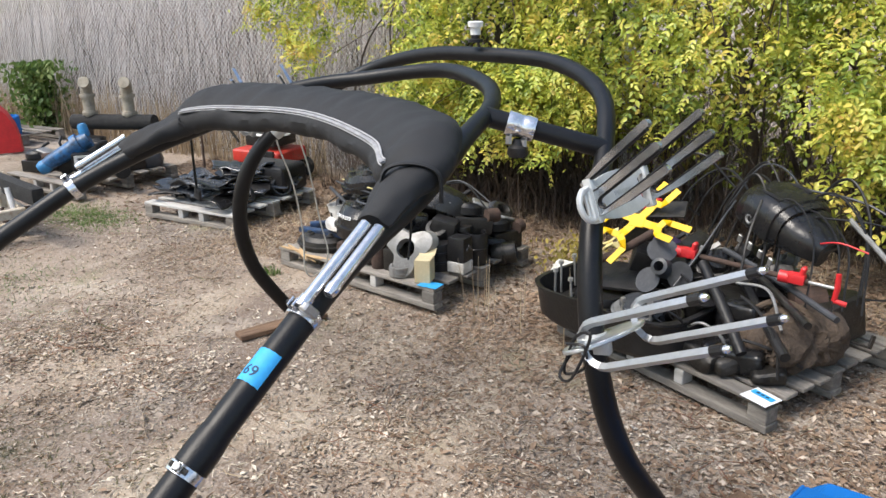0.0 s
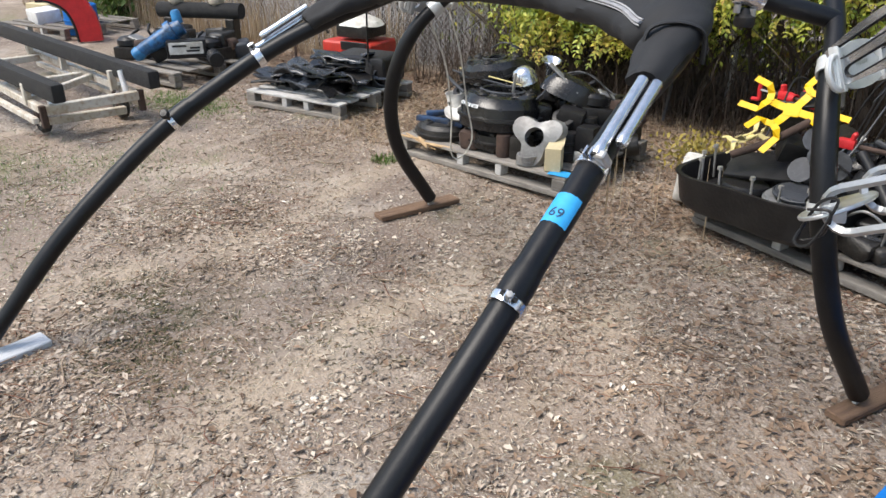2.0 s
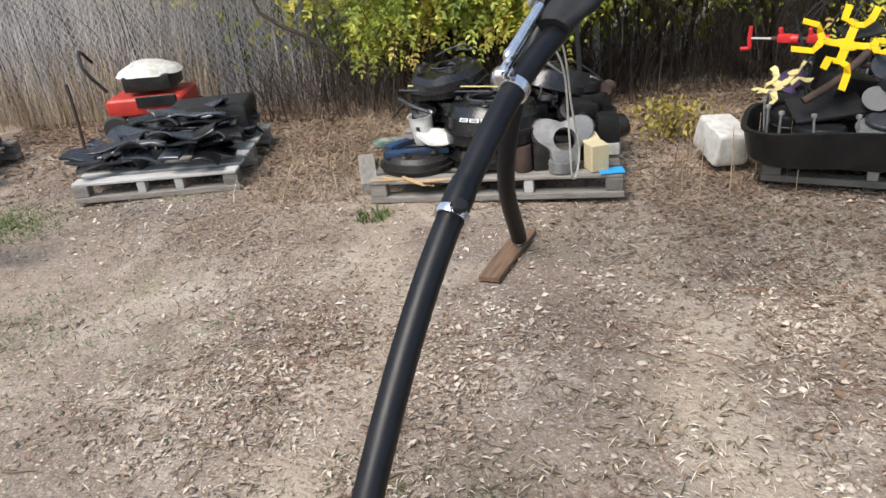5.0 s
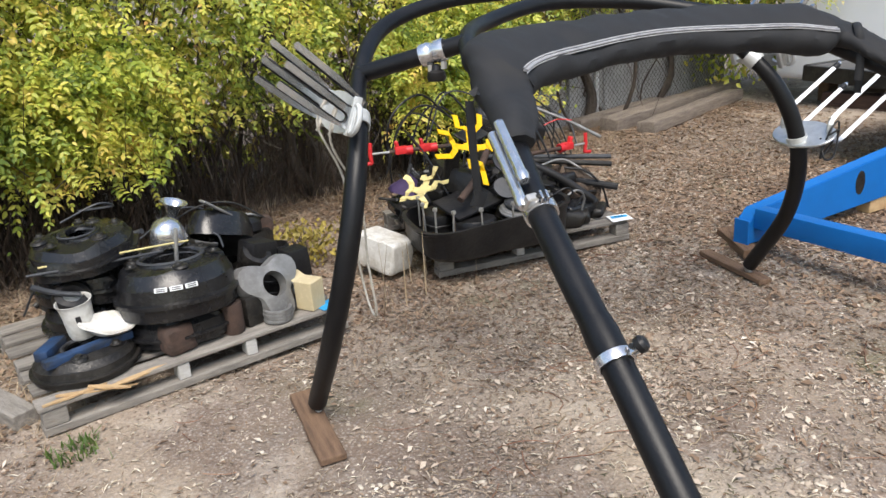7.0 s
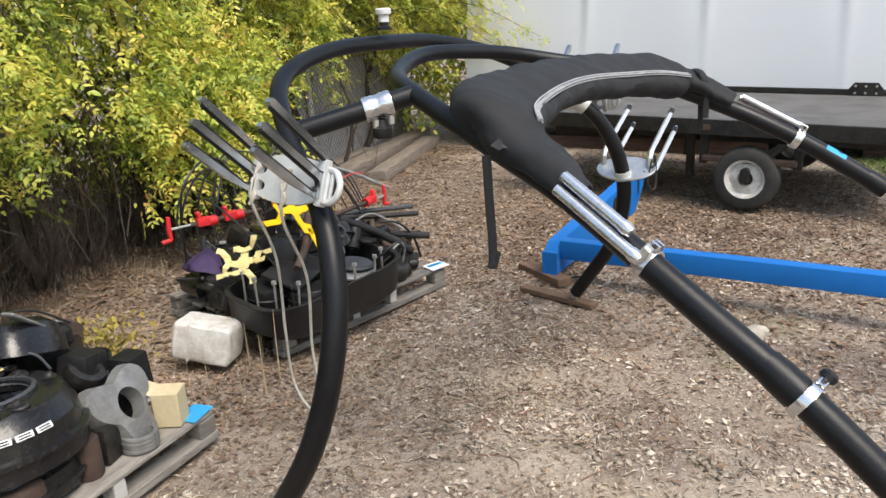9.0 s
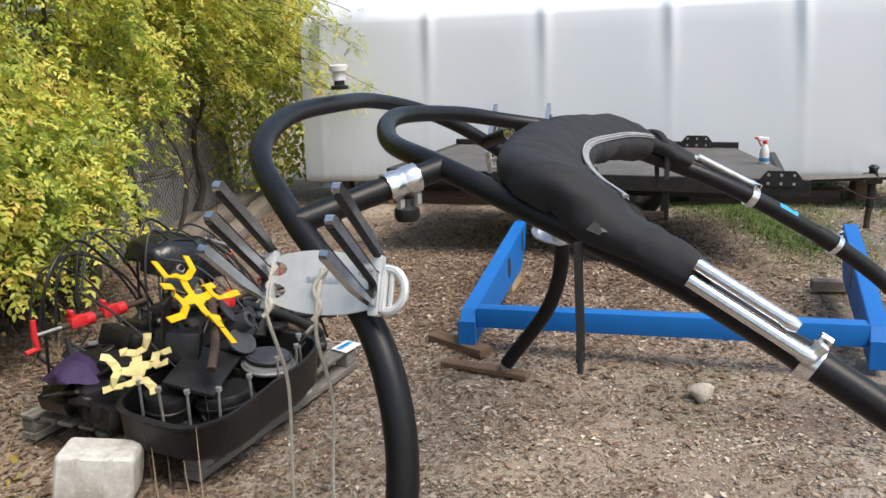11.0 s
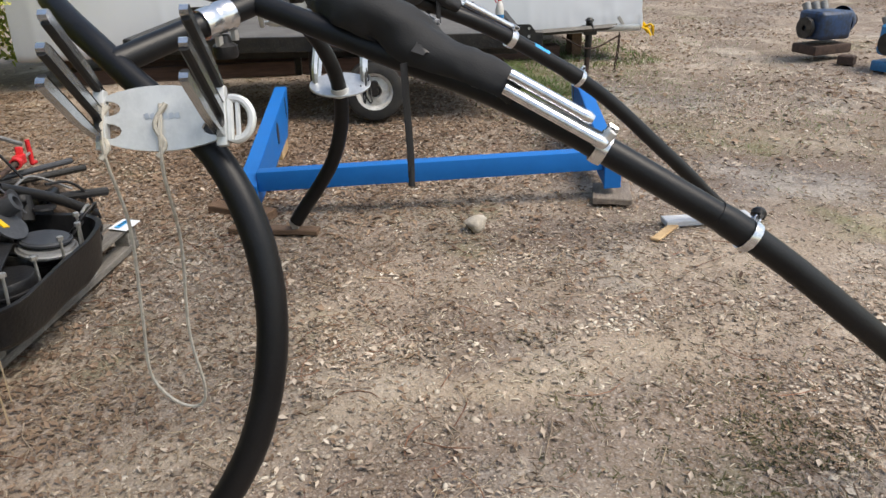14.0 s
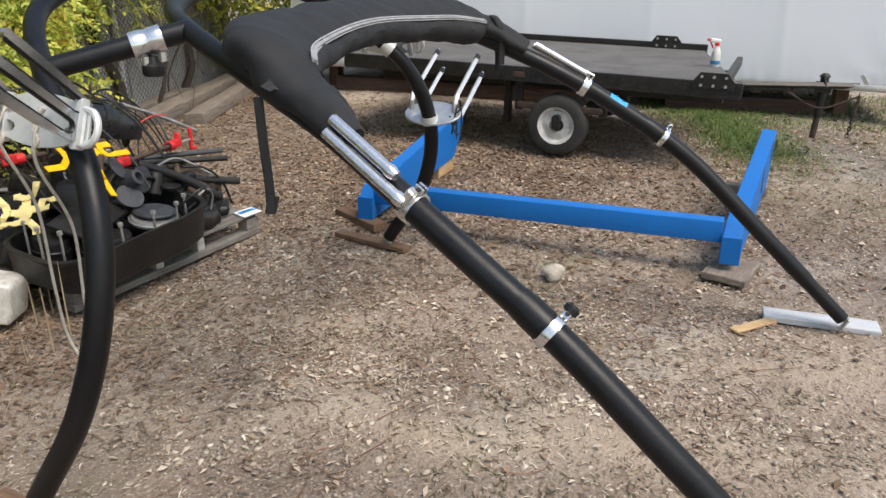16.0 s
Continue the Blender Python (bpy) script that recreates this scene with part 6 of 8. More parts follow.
def mower_deck(m, r, h, label, material=M_BLACKPL, hole=0.38, stickers=0, tunnels=True, warp=0.006):
    """A round mower deck: rolled skirt, dished top and an open middle."""
    t = thing("mower_deck", m, label, "mower deck", "mower decks")
    prof = [(r * hole, h * 0.80), (r * hole, h * 0.97), (r * (hole + 0.04), h), (r * (hole + 0.09), h * 0.985), (r * (hole + 0.10), h * 0.94), (r * 0.80, h * 0.90), (r * 0.845, h * 0.885), (r * 0.93, h * 0.64), (r * 0.955, h * 0.62), (r * 0.975, h * 0.36), (r * 1.05, h * 0.34), (r * 1.055, h * 0.27), (r * 1.0, h * 0.24), (r * 0.99, 0), (r * 0.955, 0), (r * 0.94, h * 0.55), (r * 0.78, h * 0.82), (r * 0.5, h * 0.86), (r * hole, h * 0.80)]
    bm = lathe(prof, 48)
    for v in bm.verts:
        a = math.atan2(v.co.y, v.co.x)
        # a flattened side, and raised pads where the spindles sit
        k = 1 - 0.05 * max(0, math.cos(a - 2.4)) ** 6
        v.co.x *= k
        v.co.y *= k
        if r * 0.6 < v.co.xy.length < r * 0.9 and v.co.z > h * 0.7:
            v.co.z += 0.010 * max(0, math.cos(3 * a)) ** 8
    crumple(bm, warp, 5, r * 30)
    shell = part("shell", bm, material, t)
    rim = bmesh.new()
    bm_lathe(rim, [(r * hole * 0.98, h * 0.9), (r * hole * 1.1, h * 1.02), (r * hole * 1.2, h * 0.99), (r * hole * 1.05, h * 0.88)], 28)
    part("opening_rim", rim, M_DARKGREY, t)
    for k in range(5):
        a = 0.6 + k * 1.25
        part("deck_bolt", lathe([(0, 0.016), (0.012, 0.014), (0.016, 0.004), (0.026, 0.0)], 10, pose(r * 0.7 * math.cos(a), r * 0.7 * math.sin(a), h * 0.985)), M_BLACKMET, t)
    for k in range(3):
        a = 2 * math.pi * k / 3 + 0.2
        part("spindle_boss", lathe([(0, 0.022), (0.014, 0.022), (0.016, 0.014), (0.030, 0.012), (0.036, 0.0)], 16, pose(r * 0.66 * math.cos(a), r * 0.66 * math.sin(a), h * 0.925)), M_BLACKMET, t)
    for k in range(stickers):
        a = -math.pi / 2 - 0.74 + 0.24 * k
        lab = part("sticker", box(0.052, 0.003, 0.020, (0, 0, 0), bevel=0.001), M_PAPER, t, "white warning label")
        lab.matrix_basis = pose(r * 0.985 * math.cos(a), r * 0.985 * math.sin(a), h * 0.64, -22, 0, math.degrees(a) + 90)
        for j in range(2):
            bar = part("print_line", box(0.036, 0.001, 0.004, (0, -0.0024, 0.004 - 0.008 * j), bevel=0), M_INK, lab)
    if tunnels:
        part("chute", box(r * 0.7, r * 0.5, h * 0.55, (r * 0.78, r * 0.35, h * 0.42), (0, 8, 25), 0.02, 2), material, t, "side discharge chute")
    return t


def can(name, m, r, h, material, label, category, ribs=0, open_top=False, group=""):
    prof = [(0, 0), (r * 0.94, 0), (r, 0.01)]
    for k in range(ribs):
        z = h * (k + 1) / (ribs + 1)
        prof += [(r, z - 0.008), (r * 1.06, z - 0.004), (r * 1.06, z + 0.004), (r, z + 0.008)]
    prof += [(r, h - 0.012), (r * 0.94, h)]
    prof += [(r * 0.85, h), (r * 0.82, h * 0.35), (0, h * 0.3)] if open_top else [(r * 0.4, h * 1.01), (0, h * 1.01)]
    return put(name, lathe(prof, 22), material, m, label, category, group)


def engine_block(m, w, d, h, label, seed=0):
    """A small engine: crankcase, finned cylinder, shroud, tank and muffler."""
    e = thing("small_engine", m, label, "engine", "loose engines")
    part("crankcase", box(w, d, h * 0.45, (0, 0, h * 0.225), (0, 0, 0), 0.015, 2), M_BLACKMET, e)
    cyl = part("cylinder", box(w * 0.45, d * 0.5, h * 0.36, (w * 0.12, 0, h * 0.6), (0, 18, 0), 0.008), M_GREYMET, e, "finned grey cylinder")
    for k in range(6):
        part("fin", box(w * 0.56, d * 0.62, 0.006, (w * 0.12, 0, h * (0.47 + 0.05 * k)), (0, 18, 0), 0.001), M_BLACKMET, cyl, smooth=False)
    part("shroud", lathe([(0, h * 0.28), (w * 0.3, h * 0.27), (w * 0.4, h * 0.18), (w * 0.42, 0)], 22, pose(-w * 0.15, 0, h * 0.5, 0, 0, 0)), M_BLACKPL, e, "black blower shroud")
    part("muffler", lathe([(0, 0), (d * 0.2, 0.0), (d * 0.22, 0.02), (d * 0.22, w * 0.35), (0, w * 0.36)], 16, pose(w * 0.3, -d * 0.4, h * 0.5, 0, 90, 30)), M_RUST, e, "rusty muffler")
    part("pipe_stub", sweep(spline([(-w * 0.3, d * 0.3, h * 0.5), (-w * 0.35, d * 0.45, h * 0.75), (-w * 0.1, d * 0.5, h * 0.95)], 6), 0.014, 10), M_BLACKPL, e)
    return e


def hose(name, pts, r, material, m, label, category="hose", sides=8):
    ob = part(name, sweep(spline(pts, 7), r, sides), material)
    ob.matrix_basis = m
    return tagged(ob, label, category, "loose hoses and cables")


# pallet with mower decks
def load_two():
    P = PAL2
    mower_deck(P @ pose(-0.01, -0.20, 0.155, 0, 0, 0), 0.255, 0.14, "scuffed black mower deck under another deck", M_GLOSSBLK, 0.3)
    mower_deck(P @ pose(-0.01, -0.23, 0.27, -4, 2, 12), 0.262, 0.22, "black plastic mower deck with three white labels", M_GLOSSBLK, 0.46, 3)
    mower_deck(P @ pose(-0.29, 0.08, 0.47, -2, -3, 40), 0.235, 0.14, "dusty black mower deck on top of the pile", M_GLOSSBLK, 0.3, 0, True, 0.028)
    mower_deck(P @ pose(-0.27, 0.16, 0.30, 0, 4, 70), 0.25, 0.18, "black mower deck in the middle of the pile", M_GLOSSBLK, 0.4, 0, True, 0.015)
    mower_deck(P @ pose(-0.25, 0.18, 0.13, 0, 0, 20), 0.26, 0.16, "black mower deck at the bottom of the pile", M_GLOSSBLK, 0.4, 0, True, 0.015)
    mower_deck(P @ pose(-0.44, -0.26, 0.13, 0, 0, 0), 0.205, 0.10, "dark blue and black mower deck on the pallet", M_BLACKMET, 0.35)
    put("cross_bar", box(0.36, 0.05, 0.035, (0, 0, 0), (0, 0, 0), 0.008, 2), M_BLUEDARK, P @ pose(-0.43, -0.33, 0.232, 0, 0, 10), "dark blue steel bar lying on a deck", "steel bar")
    put("cross_bar", box(0.16, 0.06, 0.05, (0, 0, 0), (0, 0, 0), 0.012, 2), M_BLUEDARK, P @ pose(-0.55, -0.22, 0.235, 0, 0, 50), "dark blue steel bracket lying on a deck", "steel bracket")
    # white jug and its broken cover
    jug = thing("jug", P @ pose(-0.405, -0.17, 0.235, 4, -6, 0), "dirty white plastic jug with an open top", "jug")
    part("jug_body", lathe([(0, 0), (0.055, 0), (0.06, 0.02), (0.062, 0.1), (0.068, 0.16), (0.074, 0.165), (0.07, 0.165), (0.058, 0.1), (0, 0.09)], 22), M_DIRTYWHITE, jug)
    part("jug_mark", box(0.004, 0.02, 0.03, (-0.012, -0.0615, 0.1), (0, 0, 80), 0.001), M_INK, jug, "small dark scribble")
    put("plastic_cover", crumple(lathe([(0, 0.0), (0.07, 0.012), (0.11, 0.045), (0.106, 0.05), (0.065, 0.022), (0, 0.01)], 24, None, 0.7), 0.01, 12), M_DIRTYWHITE, P @ pose(-0.33, -0.27, 0.255, 14, 8, -20), "cracked white plastic cover beside a jug", "cover")
    # two bright horn-shaped fittings
    horn = [(0.028, 0), (0.03, 0.03), (0.034, 0.06), (0.05, 0.10), (0.075, 0.125), (0.08, 0.13), (0.073, 0.128), (0.045, 0.10), (0.028, 0.06), (0.024, 0)]
    put("funnel", lathe([(a * 0.8, b * 0.8) for a, b in horn], 28), M_CHROME, P @ pose(0.12, 0.11, 0.545, 14, 10, 20), "shiny steel funnel on top of the pile", "funnel")
    dome = [(0, 0.105), (0.03, 0.10), (0.056, 0.085), (0.073, 0.055), (0.078, 0.02), (0.084, 0.0), (0.078, 0.0), (0.07, 0.02), (0.066, 0.05), (0.048, 0.076), (0, 0.094)]
    put("steel_dome", crumple(lathe(dome, 28), 0.004, 12), M_CHROME, P @ pose(0.05, -0.05, 0.515, 10, -12, 20), "shiny dented steel dome on top of the pile", "dome")
    put("steel_post", sweep([(0, 0, 0), (0, 0, 0.17)], 0.009, 10), M_STEEL, P @ pose(0.03, -0.16, 0.42, 0, 8, 0), "thin bright steel post in the deck", "post")
    hood = lathe([(0.0, 0.15), (0.09, 0.145), (0.15, 0.12), (0.18, 0.06), (0.19, 0.0), (0.175, 0.0), (0.165, 0.06), (0.14, 0.105), (0, 0.13)], 30, None, 0.72)
    put("engine_hood", crumple(hood, 0.015, 6, 5), M_GLOSSBLK, P @ pose(0.32, 0.03, 0.43, -12, 24, 25), "dark grey scratched engine hood leaning on the pile", "engine hood")
    put("hood_trim", box(0.26, 0.05, 0.012, (0, 0, 0), (0, 0, 0), 0.004), M_GREYMET, P @ pose(0.33, -0.03, 0.575, 0, 38, 10), "grey metal trim strip on the hood", "trim strip")
    # triangular cover with a round hole
    tri = bmesh.new()
    ring_o, ring_i = [], []
    for k in range(36):
        a = 2 * math.pi * k / 36
        rr = 0.068 + 0.062 * abs(math.cos(1.5 * (a - math.pi / 2))) ** 2
        ring_o.append((rr * math.cos(a), rr * math.sin(a)))
        ring_i.append((0.04 * math.cos(a), 0.04 * math.sin(a)))
    vs = []
    for z in (0, 0.03):
        vs.append([tri.verts.new((x * (0.9 if z else 1), y * (0.9 if z else 1), z)) for x, y in ring_o])
        vs.append([tri.verts.new((x, y, z + (0.012 if z else 0))) for x, y in ring_i])
    for k in range(36):
        j = (k + 1) % 36
        for a, b in ((0, 1), (2, 3), (0, 2), (1, 3)):
            tri.faces.new((vs[a][k], vs[a][j], vs[b][j], vs[b][k]))
    bmesh.ops.recalc_face_normals(tri, faces=tri.faces[:])
    put("gear_cover", tri, M_GREYMET, P @ pose(0.365, -0.345, 0.265, 62, 0, 12) @ pose(0, 0, 0, 0, 0, 180) @ Matrix.Scale(1.5, 4), "grey three-cornered metal cover with a hole", "metal cover")
    for k in range(4):
        put("ring", lathe([(0.05, -0.007), (0.066, -0.007), (0.068, 0), (0.066, 0.007), (0.05, 0.007), (0.05, -0.007)], 28), M_GREYMET, P @ pose(0.355 + 0.003 * (k % 2), -0.43, 0.142 + 0.0145 * k), "grey metal ring in a stack", "ring", "stacked rings")
    # cream box with an open flap
    bx = thing("cardboard_box", P @ pose(0.535, -0.415, 0.132, 0, 0, 24), "small cream cardboard box with an open flap", "box")
    part("box_body", box(0.095, 0.10, 0.14, (0, 0, 0.07), bevel=0.003), M_BOX, bx, smooth=False)
    part("flap", box(0.095, 0.07, 0.003, (0, 0.08, 0.15), (25, 0, 0), 0.001), M_BOX, bx, smooth=False)
    put("paper_tag", box(0.13, 0.09, 0.002, (0, 0, 0), bevel=0), M_TAPE, P @ pose(0.61, -0.455, 0.134, 0, 0, 8), "blue paper tag taped to the pallet", "paper tag")
    # engine parts along the open side
    bb = thing("air_filter_box", P @ pose(0.60, -0.16, 0.13, 0, 0, 6), "black filter housing on a white base", "filter housing")
    part("base", box(0.12, 0.11, 0.07, (0, 0, 0.035), bevel=0.006), M_DIRTYWHITE, bb, "white plastic base")
    part("housing", box(0.125, 0.115, 0.15, (0, 0, 0.145), bevel=0.012, seg=2, taper=0.9), M_BLACKPL, bb)
    for k in range(3):
        part("port", lathe([(0, 0.004), (0.011, 0.004), (0.012, 0)], 10, pose(0.064, -0.02 + 0.02 * k, 0.15 + 0.015 * (k % 2), 0, 90, 0)), M_DARKGREY, bb)
    can("canister", P @ pose(0.47, -0.20, 0.13), 0.075, 0.17, M_BLACKPL, "round black canister with ribs", "canister", 2)
    can("canister", P @ pose(0.59, 0.02, 0.13), 0.07, 0.20, M_BLACKPL, "open black plastic canister", "canister", 1, True)
    can("canister", P @ pose(0.50, 0.0, 0.13), 0.06, 0.23, M_BLACKMET, "black metal canister among engine parts", "canister", 3)
    can("canister", P @ pose(0.58, 0.20, 0.13, 0, 80, 30), 0.07, 0.16, M_BLACKMET, "black canister lying on its side", "canister", 1, True)
    put("filter_pack", box(0.16, 0.12, 0.12, (0, 0, 0), bevel=0.02, seg=2), M_BLACKPL, P @ pose(0.44, -0.10, 0.36, 4, 12, 20), "black boxy plastic housing on the engine parts", "housing")
    engine_block(P @ pose(0.48, 0.12, 0.30, 0, 6, 40), 0.24, 0.2, 0.24, "greasy black engine with a finned cylinder")
    engine_block(P @ pose(0.30, 0.32, 0.13, 0, 0, -20), 0.26, 0.22, 0.30, "greasy black engine at the back of the pallet")
    engine_block(P @ pose(0.52, 0.38, 0.13, 0, 0, 70), 0.22, 0.2, 0.26, "dark engine block beside another engine")
    engine_block(P @ pose(-0.02, 0.36, 0.13, 0, 0, 30), 0.24, 0.22, 0.28, "black engine half hidden behind mower decks")
    put("block", crumple(box(0.14, 0.12, 0.125, (0, 0, 0.0625), bevel=0.035, seg=3), 0.01, 14), M_RUST, P @ pose(-0.10, -0.40, 0.13, 0, 0, 8), "rusty brown steel block under a deck", "steel block")
    put("block", box(0.14, 0.10, 0.13, (0, 0, 0.065), bevel=0.012, seg=2), M_BLACKMET, P @ pose(0.03, -0.37, 0.13, 0, 0, -4), "black steel block under a deck", "steel block")
    can("rusty_cylinder", P @ pose(0.155, -0.40, 0.13), 0.048, 0.14, M_RUST, "rusty cylinder under a mower deck", "cylinder")
    put("block", box(0.12, 0.11, 0.14, (0, 0, 0.07), bevel=0.012, seg=2), M_BLACKMET, P @ pose(0.26, -0.36, 0.13, 0, 0, 14), "black steel block beside a rusty cylinder", "steel block")
    hose("rod", [(-0.5, -0.05, 0.53), (-0.25, -0.11, 0.53), (0.0, -0.15, 0.525), (0.1, -0.16, 0.52)], 0.0045, M_PALEYELLOW, P, "thin pale yellow rod lying across decks", "rod")
    hose("rod", [(-0.55, -0.06, 0.51), (-0.3, -0.13, 0.51), (-0.02, -0.17, 0.505)], 0.006, M_DARKGREY, P, "dark rod lying across mower decks", "rod")
    hose("rod", [(-0.55, -0.12, 0.48), (-0.47, -0.12, 0.43), (-0.38, -0.14, 0.40)], 0.012, M_DARKGREY, P, "short dark metal lever", "lever")
    for k, pts in enumerate(([(-0.35, 0.1, 0.66), (-0.2, 0.05, 0.72), (-0.12, 0.12, 0.68), (-0.25, 0.2, 0.67)], [(0.1, 0.2, 0.5), (0.3, 0.22, 0.56), (0.45, 0.15, 0.56), (0.6, 0.12, 0.45)], [(0.0, 0.25, 0.46), (0.25, 0.3, 0.55), (0.5, 0.3, 0.44)], [(-0.6, -0.1, 0.36), (-0.5, 0.0, 0.44), (-0.3, -0.02, 0.46), (-0.1, 0.05, 0.5)], [(0.2, -0.05, 0.52), (0.25, -0.12, 0.5), (0.24, -0.2, 0.46)])):
        hose("cable", pts, 0.005, M_BLACKPL if k % 2 else M_DARKGREY, P, "thin black control cable tangled in the pile", "cable", 6)
    # splintered edge of the deck
    for k, (x, y, w, a) in enumerate(((-0.54, -0.49, 0.24, 4), (-0.42, -0.515, 0.16, -28), (-0.30, -0.495, 0.24, 8), (-0.46, -0.49, 0.30, -5))):
        bm = plate([(-w / 2, -0.006), (-w * 0.1, -0.016), (w * 0.2, -0.012), (w / 2, -0.002), (w * 0.3, 0.010), (-w * 0.2, 0.013), (-w / 2, 0.008)], 0.006)
        put("splinter", bm, M_FRESHWOOD, P @ pose(x, y, 0.133 - 0.004 * k, 6 * (k % 3) - 4, 10 * (k % 2), a), "fresh torn plywood splinter on the pallet", "splinter", "plywood splinters", False)
    rs = random.Random(77)
    for k in range(34):
        x, y = rs.uniform(-0.42, 0.64), rs.uniform(-0.15, 0.46)
        z = 0.16 + 0.22 * rs.random()
        q = P @ pose(x, y, z, rs.uniform(-40, 40), rs.uniform(-40, 40), rs.uniform(0, 360))
        ma = (M_BLACKMET, M_GLOSSBLK, M_BLACKPL, M_DARKGREY)[k % 4]
        if k % 3 == 0:
            put("cover_piece", crumple(box(0.16, 0.11, 0.07, bevel=0.02, seg=2), 0.01, 14, k), ma, q, "black machine cover among engine parts", "cover", "loose engine parts")
        elif k % 3 == 1:
            put("bent_pipe", sweep(spline([(-0.1, 0, 0), (-0.02, 0.02, 0.03), (0.06, 0.0, 0.05), (0.1, -0.05, 0.02)], 5), 0.015, 10), ma, q, "bent black pipe among engine parts", "pipe", "loose engine parts")
        else:
            put("fan_housing", lathe([(0.03, 0), (0.075, 0), (0.08, 0.02), (0.07, 0.05), (0.045, 0.055), (0.03, 0.03), (0.03, 0)], 20), ma, q, "round black housing among engine parts", "housing", "loose engine parts")


load_two()
plank("post_offcut", (0.53, 0.10, 0.08), pose(-0.68, 4.17, -0.01, 0, 0, 104.5), M_PALLET, "grey weathered post offcut beside a pallet")
put("gear_piece", crumple(lathe([(0, 0), (0.03, 0), (0.04, 0.05), (0.03, 0.16), (0.02, 0.25), (0, 0.26)], 14), 0.012, 18), M_DARKGREEN, pose(-0.75, 4.72, 0.03, 0, 84, 8), "dark green gear shaft lying beside the pallet", "gear shaft")


def flat_strip(bm, pts, wide, normal, thick=0.005):
    """A bent flat bar through the points, its width square to the bends."""
    last = None
    for i, p in enumerate(pts):
        d = (pts[min(i + 1, len(pts) - 1)] - pts[max(i - 1, 0)]).normalized()
        side = d.cross(normal).normalized() * wide / 2
        t = side.cross(d).normalized() * thick / 2
        quad = [bm.verts.new(p + side + t), bm.verts.new(p - side + t), bm.verts.new(p - side - t), bm.verts.new(p + side - t)]
        if last:
            for j in range(4):
                bm.faces.new((last[j], last[(j + 1) % 4], quad[(j + 1) % 4], quad[j]))
        else:
            bm.faces.new(quad[::-1])
        last = quad
    bm.faces.new(last)
    bmesh.ops.recalc_face_normals(bm, faces=bm.faces[:])
    return bm


def star_bracket(m, facing, material, arms, reach, label, long=0.075):
    """A flat-bar star facing a given way: each arm ends in two fingers, cranked to and fro."""
    f = Vector(facing)
    m = m @ f.to_track_quat("Z", "Y").to_matrix().to_4x4()
    s = thing("star_bracket", m, label, "bracket", "bent steel brackets")
    part("hub_plate", box(0.075, 0.075, 0.008, bevel=0.003), material, s)
    n = Vector((0, 0, 1))
    for k, a in enumerate(arms):
        d = Vector((math.cos(radians(a)), math.sin(radians(a)), 0))
        q = Vector((-d.y, d.x, 0))
        end = d * reach
        part("arm", flat_strip(bmesh.new(), [d * 0.02, d * reach * 0.55, end + n * 0.012], 0.040, n), material, s, smooth=False)
        for w, out in ((1, long), (-1, long * 0.8)):
            path = [end - d * 0.012 + n * 0.012, end + q * w * 0.035 + n * 0.016, end + q * w * 0.055 + d * 0.02 + n * (0.016 - 0.03 * w), end + q * w * 0.060 + d * out + n * (0.02 - 0.035 * w)]
            part("finger", flat_strip(bmesh.new(), path, 0.034, n), material, s, smooth=False)
    return s


def propeller(m, r, blades, label, material=M_DARKGREY):
    p = thing("propeller", m, label, "propeller", "loose propellers")
    part("prop_hub", lathe([(0.03, -0.06), (0.042, -0.055), (0.046, 0.0), (0.04, 0.06), (0.024, 0.065), (0.022, 0.0), (0.03, -0.06)], 22), material, p)
    for k in range(blades):
        a = 360 / blades * k
        bm = bmesh.new()
        ring = []
        for j in range(20):
            t = 2 * math.pi * j / 20
            ring.append((r * 0.60 + r * 0.42 * math.cos(t), r * 0.46 * math.sin(t)))
        bm_plate(bm, ring, 0.009)
        for v in bm.verts:
            x, y, z = v.co
            v.co = Vector((x, y * 0.95, z + 0.35 * y + 0.4 * (x - r * 0.6) ** 2))
        ob = part("blade", bm, material, p)
        ob.matrix_basis = pose(0, 0, 0, 0, 0, a)
    return p


def bar_clamp(m, length, label, heads):
    """A pipe clamp: a grey pipe with red cast heads, one with a screw and crank."""
    c = thing("bar_clamp", m, label, "bar clamp", "red pipe clamps")
    part("pipe", sweep([(0, 0, 0), (length / 2, 0, 0), (length, 0, 0)], 0.0125, 12), M_RUST, c, "dull grey-brown pipe")
    for x in heads:
        h = part("clamp_head", box(0.075, 0.045, 0.045, (x, 0, 0.005), bevel=0.008, seg=2), M_RED, c, "red cast clamp head")
        part("jaw", box(0.022, 0.035, 0.055, (x + 0.022, 0, 0.035), (0, 10, 0), 0.006), M_RED, h)
        part("collar_ring", lathe([(0.02, -0.02), (0.027, -0.02), (0.027, 0.02), (0.02, 0.02)], 18, pose(x - 0.05, 0, 0, 0, 90, 0)), M_RED, h)
    part("screw", sweep([(length, 0, 0), (length + 0.12, 0, 0)], 0.007, 10), M_STEEL, c, "bright threaded screw")
    part("crank", sweep([(length + 0.11, 0, -0.055), (length + 0.115, 0, 0.0), (length + 0.11, 0, 0.065)], [0.011, 0.013, 0.011], 10), M_RED, c, "red crank handle")
    part("crank_knob", sweep([(length + 0.11, 0, -0.055), (length + 0.16, 0, -0.06)], 0.011, 10), M_RED, c)
    return c


